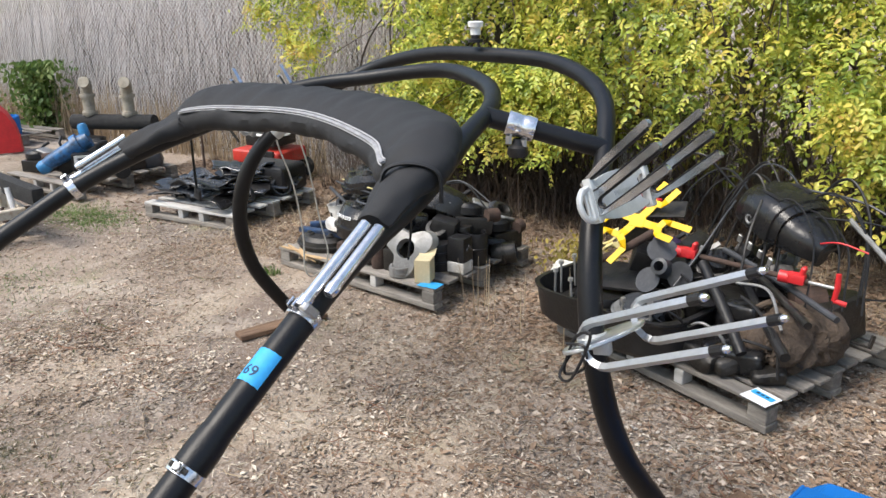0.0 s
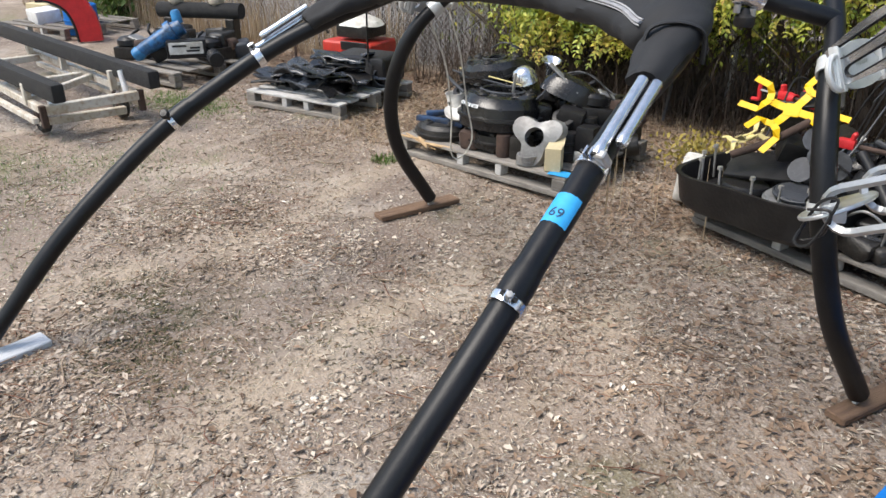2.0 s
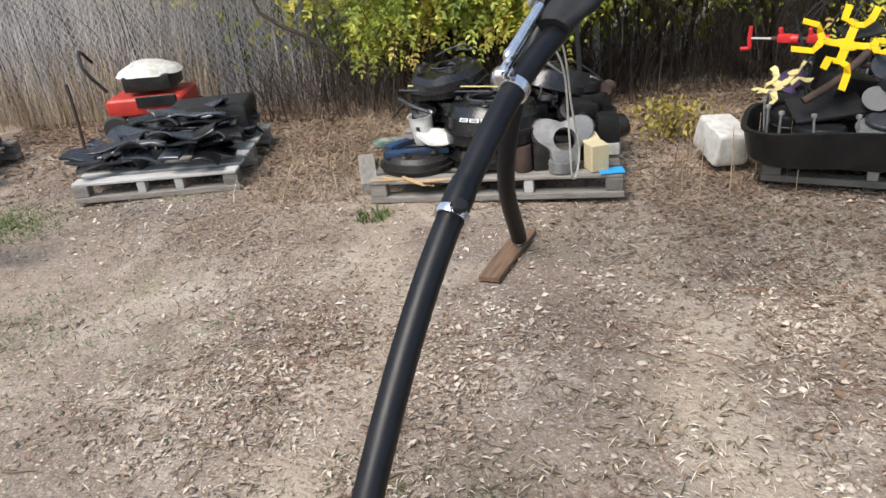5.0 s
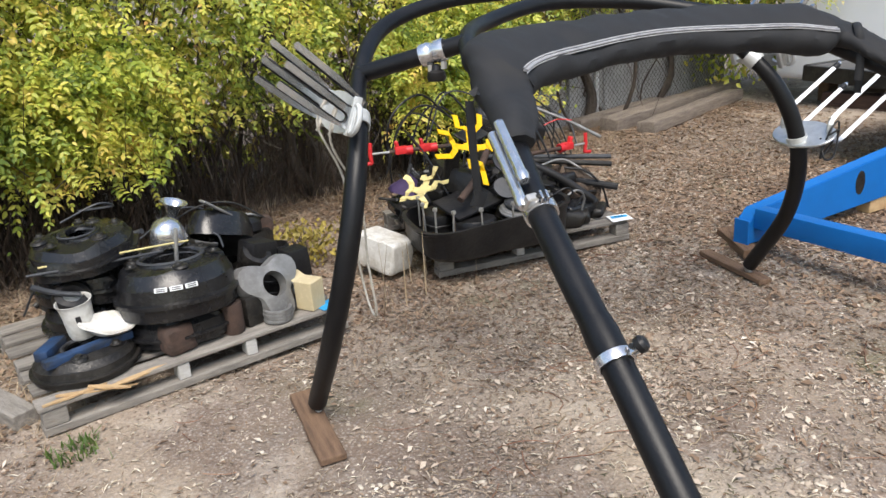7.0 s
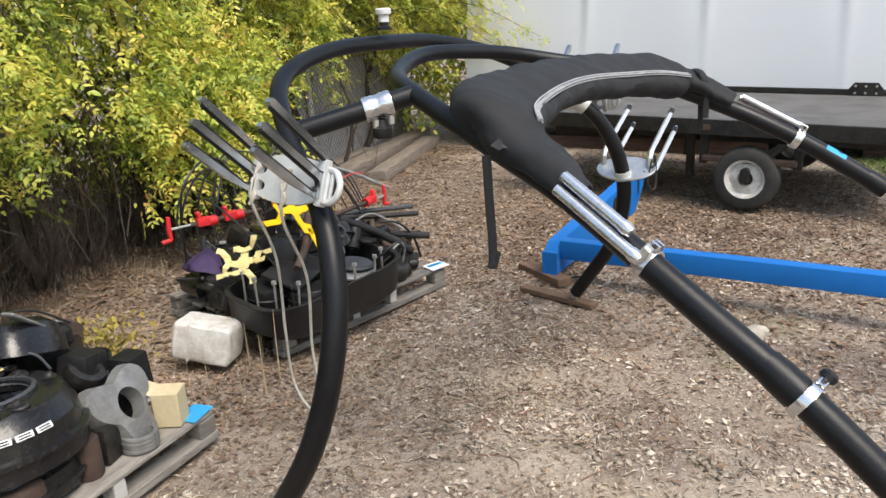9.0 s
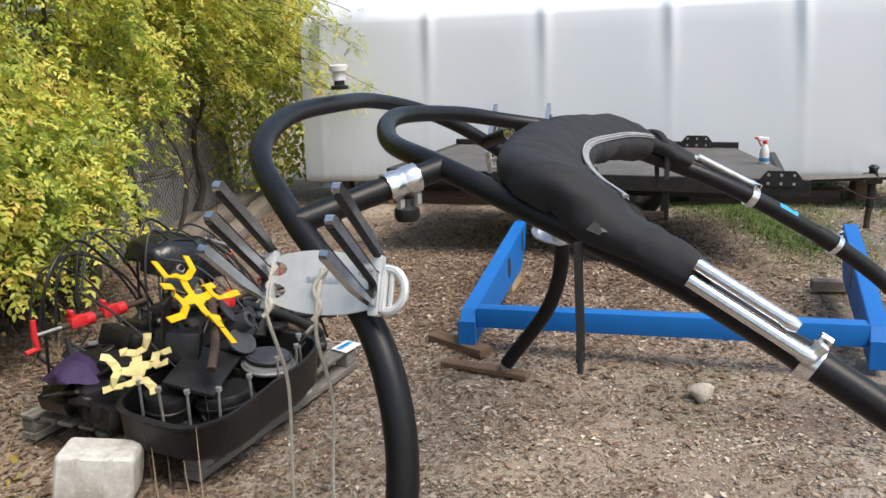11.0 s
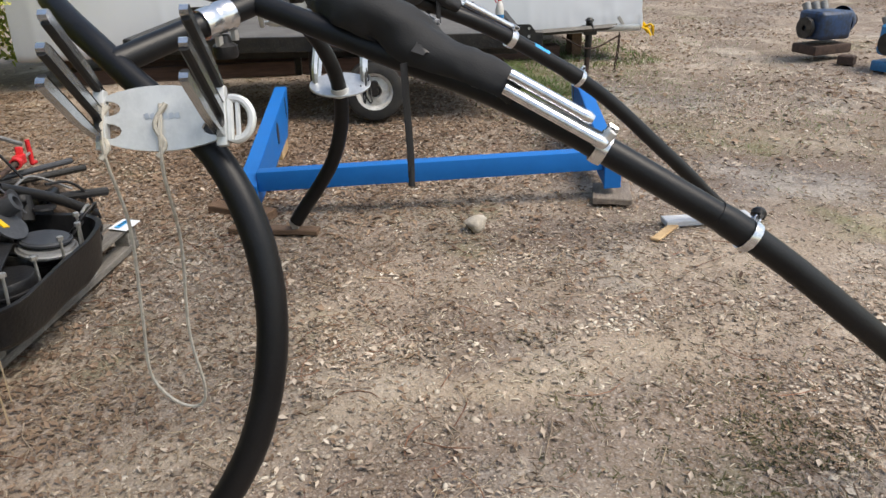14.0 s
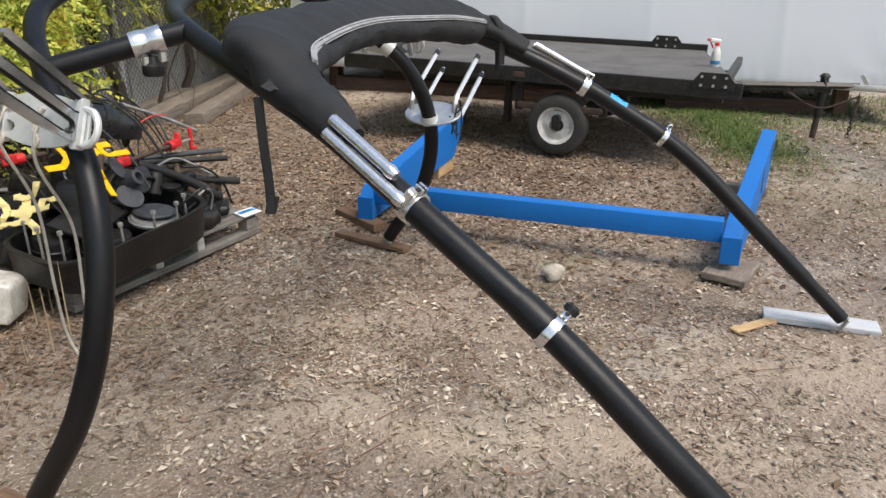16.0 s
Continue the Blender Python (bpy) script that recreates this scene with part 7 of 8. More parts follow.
def load_three():
    P = PAL3
    # overturned deck with bolts
    tub = thing("deck_tub", P @ pose(-0.27, -0.40, 0.135, 2, -1, 0), "large black upturned mower deck with standing bolts", "mower deck")
    out = []
    for k in range(40):
        a = 2 * math.pi * k / 40
        c, s = math.cos(a), math.sin(a)
        out.append((0.45 * (abs(c) ** 0.5) * (1 if c > 0 else -1), 0.27 * (abs(s) ** 0.5) * (1 if s > 0 else -1)))
    bm = bmesh.new()
    layers = []
    for sc, z in ((0.90, 0.0), (0.97, 0.03), (1.0, 0.17), (1.03, 0.185), (1.03, 0.195), (0.97, 0.195), (0.955, 0.17), (0.93, 0.05), (0.6, 0.035), (0.2, 0.05)):
        layers.append([bm.verts.new((x * sc, y * sc, z + (0.03 * x if z > 0.1 else 0))) for x, y in out])
    for a, b in zip(layers, layers[1:]):
        for k in range(40):
            bm.faces.new((a[k], a[(k + 1) % 40], b[(k + 1) % 40], b[k]))
    bm.faces.new(layers[0][::-1])
    bm.faces.new(layers[-1])
    bmesh.ops.recalc_face_normals(bm, faces=bm.faces[:])
    crumple(bm, 0.012, 5, 3)
    part("tub_shell", bm, M_BLACKPL, tub)
    for k, (x, y) in enumerate(((-0.36, 0.02), (-0.34, -0.10), (-0.28, -0.20), (-0.12, -0.235), (0.06, -0.235), (0.2, -0.23), (0.32, -0.17), (-0.35, 0.14))):
        b = part("stud", sweep([(x, y, 0.10), (x + 0.008 * (k % 3 - 1), y, 0.275)], 0.006, 8), M_STEEL, tub, "bright steel stud")
        part("nut", lathe([(0, 0.018), (0.013, 0.016), (0.014, 0), (0, 0)], 6, pose(x + 0.008 * (k % 3 - 1), y, 0.26)), M_STEEL, b)
    for k, (x, y, r, z, h) in enumerate(((-0.1, -0.1, 0.12, 0.06, 0.10), (0.2, -0.02, 0.13, 0.06, 0.09), (-0.25, 0.1, 0.09, 0.06, 0.12), (0.05, 0.16, 0.1, 0.06, 0.14))):
        can("pulley_housing", P @ pose(-0.27 + x, -0.38 + y, 0.135 + z, 6 * (k % 3) - 4, 5 * (k % 2), 0), r, h, M_BLACKMET if k % 2 else M_BLACKPL, "black round housing inside the upturned deck", "housing", 1, k % 2 == 1, "housings in the deck")
    can("pulley", P @ pose(-0.10, -0.50, 0.29, 8, 0, 0), 0.115, 0.03, M_GREYMET, "scratched grey metal pulley disc", "pulley", 1)
    can("pulley", P @ pose(-0.08, -0.49, 0.325, 6, 4, 0), 0.10, 0.02, M_DARKGREY, "dark metal pulley disc on another", "pulley", 1)
    put("engine_cover", box(0.34, 0.22, 0.02, bevel=0.008, seg=2), M_BLACKPL, P @ pose(-0.36, -0.36, 0.36, 18, -6, 20), "black plastic cover panel with scuffs", "panel")
    put("engine_cover", box(0.26, 0.2, 0.14, bevel=0.03, seg=2), M_BLACKPL, P @ pose(-0.28, -0.16, 0.42, 10, 14, 40), "black boxy gearbox cover", "cover")
    propeller(P @ pose(-0.09, -0.35, 0.475, 62, 10, 10), 0.15, 3, "dark grey boat propeller leaning on the pile")
    propeller(P @ pose(0.10, -0.30, 0.40, 20, 20, 70), 0.13, 3, "black boat propeller lying in the pile", M_BLACKPL)
    star_bracket(P @ pose(-0.30, -0.31, 0.655), (0.26, -0.62, 0.74), M_YELLOW, (60, -14, 240, 164), 0.13, "bright yellow bent steel bracket on the pile", 0.12)
    star_bracket(P @ pose(-0.57, -0.21, 0.43), (-0.45, -0.22, 0.86), M_PALEYELLOW, (20, 105, 195, 285), 0.085, "faded pale yellow bent steel bracket", 0.055)
    put("black_plate", box(0.2, 0.12, 0.016, bevel=0.004), M_BLACKMET, P @ pose(-0.24, -0.18, 0.70, 24, -6, 30), "flat black steel plate behind a bracket", "steel plate")
    put("black_plate", box(0.14, 0.012, 0.22, bevel=0.004), M_BLACKMET, P @ pose(-0.38, -0.20, 0.56, 10, 0, 30), "perforated black steel plate standing in the pile", "steel plate")
    bar_clamp(P @ pose(-0.225, -0.30, 0.55, 0, 2, 15.7), 0.73, "pipe clamp with red cast heads across the pile", (0.2, 0.68))
    bar_clamp(P @ pose(-0.27, 0.02, 0.61, 0, 0, 172), 0.40, "pipe clamp with red heads at the back", (0.18, 0.33))
    # big cowl of an outboard
    cow = thing("outboard_cowl", P @ pose(0.15, 0.24, 0.62, 6, 16, -12) @ Matrix.Scale(0.88, 4), "big scratched black outboard motor cowl", "motor cowl")
    def shell(stations, closed):
        """Lofts rounded boxes (x, half width, top, bottom) along x."""
        bm = bmesh.new()
        rings = []
        for x, w, top, bot in stations:
            ring = []
            for k in range(28):
                a = 2 * math.pi * k / 28
                c, s = math.cos(a), math.sin(a)
                y = w * abs(c) ** 0.55 * (1 if c > 0 else -1)
                z = (top if s > 0 else -bot) * abs(s) ** 0.6
                ring.append(bm.verts.new((x, y, z)))
            rings.append(ring)
        for a, b in zip(rings, rings[1:]):
            for k in range(28):
                bm.faces.new((a[k], a[(k + 1) % 28], b[(k + 1) % 28], b[k]))
        if closed:
            bm.faces.new(rings[0][::-1])
            bm.faces.new(rings[-1])
        bmesh.ops.recalc_face_normals(bm, faces=bm.faces[:])
        return bm

    back = [(-0.27, 0.06, 0.05, -0.10), (-0.262, 0.12, 0.11, -0.14), (-0.23, 0.165, 0.155, -0.16), (-0.16, 0.188, 0.19, -0.17), (-0.06, 0.196, 0.205, -0.175), (0.0, 0.197, 0.203, -0.175), (0.006, 0.204, 0.212, -0.18), (0.05, 0.203, 0.208, -0.18), (0.056, 0.193, 0.196, -0.175), (0.10, 0.185, 0.182, -0.17)]
    part("cowl_shell", crumple(shell(back, True), 0.007, 6, 7), M_GLOSSBLK, cow)
    snout = [(0.098, 0.172, 0.168, -0.16), (0.15, 0.165, 0.155, -0.15), (0.21, 0.145, 0.125, -0.14), (0.265, 0.115, 0.09, -0.12), (0.30, 0.085, 0.06, -0.10), (0.302, 0.070, 0.045, -0.085), (0.26, 0.065, 0.045, -0.08), (0.2, 0.06, 0.04, -0.075)]
    part("cowl_snout", crumple(shell(snout, True), 0.008, 8, 3), M_GLOSSBLK, cow, "scuffed black snout with an open air intake")
    part("intake_back", lathe([(0, 0), (0.062, 0), (0.062, 0.01), (0, 0.01)], 20, pose(0.245, 0, -0.02, 0, 90, 0), 0.8), M_BLACKMET, cow)
    for y in (-0.10, 0.10):
        part("cowl_rib", sweep(spline([(-0.2, y * 0.8, 0.165), (-0.1, y, 0.196), (0.0, y * 1.02, 0.204)], 5), 0.010, 8, flat=0.7), M_BLACKPL, cow)
    part("cowl_hole", lathe([(0.012, -0.02), (0.028, -0.02), (0.03, 0.0), (0.022, 0.006), (0.012, 0.0)], 16, pose(-0.1, -0.188, 0.05, 80, 0, 0)), M_GREYMET, cow)
    for k in range(4):
        part("cowl_latch", box(0.03, 0.012, 0.05, (-0.12 + 0.08 * k, -0.196, -0.09), (0, 0, 0), 0.004), M_STEEL, cow)
    engine_block(P @ pose(0.12, 0.20, 0.13, 0, 0, 20), 0.42, 0.34, 0.38, "greasy black engine carrying a cowl")
    engine_block(P @ pose(-0.32, 0.26, 0.13, 0, 0, 50), 0.36, 0.3, 0.34, "greasy dark engine at the back of the pallet")
    # dark heap of bags and housings at the open end
    for k, (x, y, z, sx, sy, sz, a, rx) in enumerate(((0.34, -0.36, 0.20, 0.26, 0.15, 0.13, 24, 8), (0.24, -0.22, 0.31, 0.22, 0.16, 0.10, 50, 14), (0.22, -0.44, 0.19, 0.2, 0.12, 0.10, -12, 0), (0.30, -0.26, 0.37, 0.16, 0.14, 0.08, 10, -16))):
        put("machine_cover", crumple(crumple(box(sx, sy, sz, bevel=0.035, seg=4), 0.025, 9, k), 0.008, 28, k + 3), (M_GLOSSBLK, M_BLACKPL, M_BLACKMET)[k % 3], P @ pose(x, y, z, rx, 7 * (k % 3) - 6, a), "crumpled black cover in the heap", "cover", "black covers")
    for k, pts in enumerate(([(0.16, -0.48, 0.30), (0.26, -0.50, 0.36), (0.34, -0.46, 0.30), (0.33, -0.44, 0.2)], [(0.3, -0.3, 0.45), (0.42, -0.34, 0.42), (0.52, -0.36, 0.32), (0.56, -0.38, 0.18)], [(0.2, -0.2, 0.46), (0.36, -0.2, 0.47), (0.5, -0.3, 0.36)], [(0.26, -0.46, 0.2), (0.36, -0.42, 0.3), (0.5, -0.34, 0.28), (0.58, -0.24, 0.2)])):
        hose("cable", pts, 0.007, M_BLACKPL if k % 2 else M_GREYMET, P, "dull cable looping over the black heap", "cable", 6)
    # bundle wrapped in brown cloth
    bm = bmesh.new()
    bmesh.ops.create_icosphere(bm, subdivisions=5, radius=1.0)
    for v in bm.verts:
        x, y, z = v.co
        v.co = Vector((0.16 * x, 0.25 * y, 0.145 * z * (1 if z > 0 else 0.8)))
        f = 0.012 * math.sin(v.co.y * 60 + v.co.x * 25 + 9 * noise.noise(v.co * 8)) + 0.035 * noise.noise(v.co * 9) + 0.012 * abs(noise.noise(v.co * 30)) - 0.03 * math.exp(-((v.co.y - 0.03) / 0.03) ** 2)
        v.co += v.normal * f
    put("cloth_roll", bm, M_CLOTH, P @ pose(0.46, -0.12, 0.255, 0, 0, -18), "dirty brown cloth bundle tied on the pallet", "bundle")
    hose("strap", [(0.34, -0.35, 0.2), (0.32, -0.25, 0.36), (0.40, -0.15, 0.42), (0.54, -0.11, 0.36), (0.60, -0.09, 0.2)], 0.016, M_CLOTH, P, "brown strap round the cloth bundle", "strap")
    hose("pipe", [(0.05, -0.25, 0.52), (0.25, -0.36, 0.40), (0.42, -0.44, 0.26)], 0.024, M_BLACKPL, P, "black pipe leaning into the pile", "pipe", 12)
    hose("pipe", [(0.0, 0.1, 0.46), (0.3, -0.1, 0.45), (0.62, -0.32, 0.43)], 0.017, M_BLACKMET, P, "black steel pipe across the load", "pipe", 10)
    hose("pipe", [(-0.05, 0.05, 0.50), (0.3, -0.05, 0.47), (0.68, -0.22, 0.45)], 0.015, M_DARKGREY, P, "dark steel pipe across the load", "pipe", 10)
    hose("pipe", [(0.1, -0.02, 0.43), (0.35, -0.22, 0.36), (0.60, -0.42, 0.31)], 0.022, M_BLACKPL, P, "black padded pipe across the load", "pipe", 10)
    hose("pipe", [(-0.2, -0.3, 0.62), (-0.33, -0.42, 0.5), (-0.46, -0.5, 0.42)], 0.020, M_RUST, P, "dull brown pipe sticking out of the pile", "pipe", 12)
    for k, (x, y, z, sx, sy, sz, a) in enumerate(((0.22, -0.30, 0.20, 0.16, 0.2, 0.13, 20), (0.30, -0.40, 0.17, 0.2, 0.12, 0.08, -30), (0.1, -0.42, 0.19, 0.12, 0.15, 0.12, 10), (0.05, -0.1, 0.24, 0.3, 0.25, 0.22, 35), (-0.35, 0.05, 0.26, 0.25, 0.25, 0.25, 15), (0.40, 0.25, 0.24, 0.22, 0.28, 0.22, -10), (-0.5, 0.1, 0.22, 0.18, 0.2, 0.18, 60), (0.5, -0.35, 0.165, 0.14, 0.1, 0.07, 40))):
        put("casting", crumple(box(sx, sy, sz, bevel=0.03, seg=3), 0.012, 14, k), M_BLACKMET if k % 2 else M_BLACKPL, P @ pose(x, y, z, 5 * (k % 3), -6 * (k % 2), a), "greasy black machine casting in the pile", "casting", "castings")
    rs = random.Random(31)
    for k in range(64):
        x, y = rs.uniform(-0.56, 0.56), rs.uniform(-0.46, 0.46)
        z = 0.15 + 0.24 * rs.random() * max(0.2, 1 - 1.4 * max(abs(x), abs(y))) + (0.16 if y > -0.1 and x < 0.35 else 0.0)
        if (x > 0.2 and -0.35 < y < 0.1) or (x > 0.32 and y < -0.28):
            continue
        q = P @ pose(x, y, z, rs.uniform(-50, 50), rs.uniform(-50, 50), rs.uniform(0, 360))
        ma = (M_BLACKMET, M_BLACKPL, M_BLACKMET, M_DARKGREY, M_GREYMET)[k % 5]
        kind = k % 6
        if kind == 0:
            put("gear", lathe([(0.015, -0.012), (0.045, -0.012), (0.05, -0.006), (0.05, 0.006), (0.045, 0.012), (0.015, 0.012), (0.015, -0.012)], 18), ma, q, "small dark gear in the greasy pile", "gear", "small machine parts")
        elif kind == 1:
            bm = box(0.13, 0.03, 0.012, bevel=0.003)
            bm_box(bm, 0.012, 0.03, 0.06, (0.06, 0, 0.03), bevel=0.003)
            put("angle_bracket", bm, ma, q, "small dark angle bracket in the pile", "bracket", "small machine parts")
        elif kind == 2:
            put("lever", sweep(spline([(-0.09, 0, 0), (0, 0.01, 0.01), (0.06, 0, 0.03), (0.09, 0, 0.07)], 4), 0.009, 8), ma, q, "bent dark lever in the pile", "lever", "small machine parts")
        elif kind == 3:
            put("flange", lathe([(0.018, 0), (0.055, 0), (0.055, 0.01), (0.03, 0.014), (0.028, 0.05), (0.018, 0.05), (0.018, 0)], 18), ma, q, "dark pipe flange in the pile", "flange", "small machine parts")
        elif kind == 4:
            put("housing_piece", crumple(box(0.11, 0.08, 0.06, bevel=0.014, seg=2), 0.006, 20, k), ma, q, "dark cast housing piece in the pile", "housing", "small machine parts")
        else:
            put("bolt_rod", sweep([(0, 0, -0.07), (0, 0, 0.06), (0, 0, 0.061), (0, 0, 0.075)], [0.006, 0.006, 0.012, 0.012], 8), ma if k % 2 else M_STEEL, q, "loose steel bolt in the pile", "bolt", "small machine parts")
    for k in range(46):
        x, y = rs.uniform(-0.60, -0.05), rs.uniform(-0.12, 0.47)
        z = 0.17 + 0.30 * rs.random() * max(0.15, 1 - abs(y - 0.15) * 1.6) * max(0.3, min(1, (x + 0.75) * 2))
        q = P @ pose(x, y, z, rs.uniform(-35, 35), rs.uniform(-35, 35), rs.uniform(0, 360))
        ma = (M_BLACKMET, M_BLACKPL, M_GLOSSBLK)[k % 3]
        if k % 4 == 3:
            put("rod", sweep([(-0.16, 0, 0), (0, 0.004, 0.003), (0.16, 0, 0)], 0.009, 8), ma, q, "dark rod sticking out of the pile", "rod", "dark machine parts")
        elif k % 4 == 1:
            put("hub", lathe([(0.02, -0.03), (0.07, -0.03), (0.075, -0.015), (0.05, 0.0), (0.045, 0.04), (0.02, 0.04), (0.02, -0.03)], 18), ma, q, "dark hub among greasy parts", "hub", "dark machine parts")
        else:
            put("casting", crumple(box(rs.uniform(0.1, 0.22), rs.uniform(0.08, 0.15), rs.uniform(0.05, 0.11), bevel=0.018, seg=2), 0.014, 13, k), ma, q, "greasy black casting in the heap", "casting", "dark machine parts")
    for k in range(12):
        x, y = rs.uniform(-0.35, 0.35), rs.uniform(0.05, 0.45)
        w, h = rs.uniform(0.15, 0.35), rs.uniform(0.08, 0.25)
        hose("cable", [(x - w, y, 0.42), (x - w * 0.6, y + 0.05, 0.58 + h * 0.6), (x, y + 0.08, 0.62 + h), (x + w * 0.7, y + 0.02, 0.56 + h * 0.5), (x + w, y - 0.1, 0.36)], rs.uniform(0.0035, 0.007), M_BLACKPL, P, "black cable looping over the pile", "cable", 6)
    put("purple_rag", crumple(lathe([(0, 0.09), (0.05, 0.085), (0.09, 0.05), (0.12, 0.01), (0.125, 0), (0, 0)], 30), 0.04, 12), M_PURPLE, P @ pose(-0.53, 0.20, 0.32, 8, 0, 0), "crumpled dark purple rag on the pile", "rag")
    for k, pts in enumerate(([(-0.05, 0.1, 0.74), (0.0, -0.05, 0.70), (0.02, -0.25, 0.55), (0.0, -0.38, 0.42)], [(0.15, 0.0, 0.80), (0.2, -0.15, 0.66), (0.24, -0.24, 0.5)], [(0.3, 0.2, 0.72), (0.55, 0.35, 0.70), (0.68, 0.5, 0.55), (0.62, 0.45, 0.36), (0.4, 0.2, 0.36)], [(0.1, 0.42, 0.78), (0.4, 0.5, 0.74), (0.72, 0.42, 0.60), (0.75, 0.3, 0.42)], [(-0.4, 0.3, 0.55), (-0.55, 0.1, 0.72), (-0.5, -0.1, 0.6), (-0.45, -0.3, 0.4)], [(0.1, -0.5, 0.28), (0.2, -0.56, 0.36), (0.12, -0.62, 0.42), (0.02, -0.56, 0.34), (0.1, -0.48, 0.26)], [(-0.3, 0.4, 0.6), (-0.15, 0.45, 0.85), (0.05, 0.42, 0.82), (0.2, 0.35, 0.6)], [(-0.6, 0.3, 0.3), (-0.62, 0.2, 0.75), (-0.4, 0.25, 0.9), (-0.2, 0.3, 0.75)])):
        hose("cable", pts, 0.0065 if k % 2 else 0.005, M_BLACKPL if k % 3 else M_DARKGREY, P, "black cable looping over the pile", "cable", 6)
    hose("cable", [(0.36, 0.12, 0.62), (0.48, 0.1, 0.66), (0.6, 0.12, 0.64)], 0.004, M_RED, P, "thin red wire on the pile", "wire", 6)
    hose("rod", [(0.42, 0.28, 0.72), (0.62, 0.2, 0.62), (0.82, 0.12, 0.5)], 0.012, M_GREYMET, P, "grey steel rod leaning from the cowl", "rod", 8)
    tag = thing("paper_tag", P @ pose(0.565, -0.495, 0.140, 3, 0, -8) @ Matrix.Scale(0.8, 4), "torn white paper tag with blue tape on the pallet", "paper tag")
    part("sheet", crumple(box(0.16, 0.13, 0.003, bevel=0), 0.006, 30), M_PAPER, tag, smooth=False)
    part("tape_strip", box(0.13, 0.035, 0.002, (0, 0.015, 0.006), bevel=0), M_TAPE, tag, "bright blue tape strip", False)
    for k in range(3):
        part("mark", box(0.018, 0.014, 0.001, (-0.03 + 0.028 * k, 0.015, 0.0078), (0, 0, 10 * k), 0), M_INK, tag, "", False)


load_three()


def build_tank():
    t = thing("plastic_tank", pose(1.33, 4.20, 0.025, 5, -9, 104), "dirty white plastic tank tilted on the gravel", "plastic tank")
    bm = box(0.29, 0.20, 0.19, (0, 0, 0.10), bevel=0.028, seg=3)
    bmesh.ops.subdivide_edges(bm, edges=[e for e in bm.edges if e.calc_length() > 0.1], cuts=4)
    part("tank_body", crumple(bm, 0.008, 8), M_DIRTYWHITE, t)
    for x in (-0.06, 0.06):
        part("moulded_rib", box(0.016, 0.196, 0.186, (x, 0, 0.10), bevel=0.006, seg=2), M_DIRTYWHITE, t)


build_tank()


def load_one():
    P = PAL1
    rs = random.Random(11)
    for k in range(58):
        x, y = rs.uniform(-0.46, 0.40), rs.uniform(-0.40, 0.44)
        z = 0.15 + 0.24 * max(0, 1 - ((x - 0.06) ** 2 + y * y) * 3.4) * (k / 58) + 0.02 * (k % 3)
        w, d = rs.uniform(0.2, 0.42), rs.uniform(0.08, 0.2)
        bm = box(w, d, rs.uniform(0.010, 0.022), bevel=0.004, seg=1)
        bmesh.ops.subdivide_edges(bm, edges=[e for e in bm.edges if e.calc_length() > 0.06], cuts=5)
        bow, cup = rs.uniform(-0.9, 0.9), rs.uniform(1.5, 5.0)
        for v in bm.verts:
            v.co.z += bow * v.co.x ** 2 - cup * v.co.y ** 2 + 0.006 * math.sin(v.co.x * 30 + k)
        crumple(bm, 0.008, 11, k)
        ma = (M_GLOSSBLK, M_BLUEGREY, M_BLACKPL, M_GLOSSBLK, M_BLUEGREY)[k % 5]
        put("plastic_cowling", bm, ma, P @ pose(x, y, z + 0.02, rs.uniform(-20, 20), rs.uniform(-16, 16), rs.uniform(-40, 40) + 90 * (k % 4 == 0)), "thin glossy dark plastic cowling in a loose heap", "cowling", "heaped cowlings")
    for x, y, a in ((0.28, -0.12, 20), (0.36, 0.2, 60), (-0.2, -0.3, 140)):
        put("flange_ring", lathe([(0.06, 0), (0.085, 0), (0.09, 0.05), (0.08, 0.09), (0.07, 0.09), (0.06, 0.02), (0.06, 0)], 24), M_DARKGREY, P @ pose(x, y, 0.17, 60, 0, a), "dark grey plastic ring housing in the heap", "housing")
    put("storage_box", crumple(box(0.55, 0.34, 0.24, (0, 0, 0.12), bevel=0.05, seg=3), 0.03, 6), M_BLACKPL, P @ pose(0.18, 0.30, 0.132, 0, 0, 4), "black plastic box behind heaped cowlings", "plastic box")
    for k in range(5):
        hose("cable", [(rs.uniform(-0.4, 0.3), rs.uniform(-0.4, 0.2), 0.24), (rs.uniform(-0.4, 0.4), rs.uniform(-0.3, 0.2), 0.32), (rs.uniform(-0.4, 0.4), rs.uniform(-0.4, 0.3), 0.25)], 0.007, M_BLACKPL, P, "black cable on the cowlings", "cable", 6)
    m = thing("lawn_mower", pose(-2.62, 5.50, 0, 0, 0, 8), "orange-red lawn mower with a pale hood", "lawn mower")
    bm = box(0.58, 0.46, 0.14, (0, 0, 0.25), bevel=0.04, seg=3)
    part("mower_body", crumple(bm, 0.008, 7), M_ORANGE, m)
    part("front_grille", box(0.3, 0.02, 0.08, (0.1, -0.235, 0.29), bevel=0.004), M_BLACKPL, m, "black grille")
    part("mower_engine", box(0.36, 0.34, 0.12, (0.03, 0, 0.41), bevel=0.02, seg=2), M_BLACKMET, m)
    part("hood_cover", crumple(lathe([(0, 0.09), (0.12, 0.085), (0.22, 0.04), (0.25, 0.0), (0.22, 0.0), (0, 0.06)], 28, pose(0.02, 0, 0.46), 0.8), 0.01, 8), M_DIRTYWHITE, m, "pale dusty hood")
    for x in (-0.24, 0.24):
        for y in (-0.24, 0.24):
            part("mower_wheel", lathe([(0.03, -0.025), (0.09, -0.03), (0.105, 0), (0.09, 0.03), (0.03, 0.025)], 24, pose(x, y, 0.105, 90, 0, 0)), M_RUBBER, m)
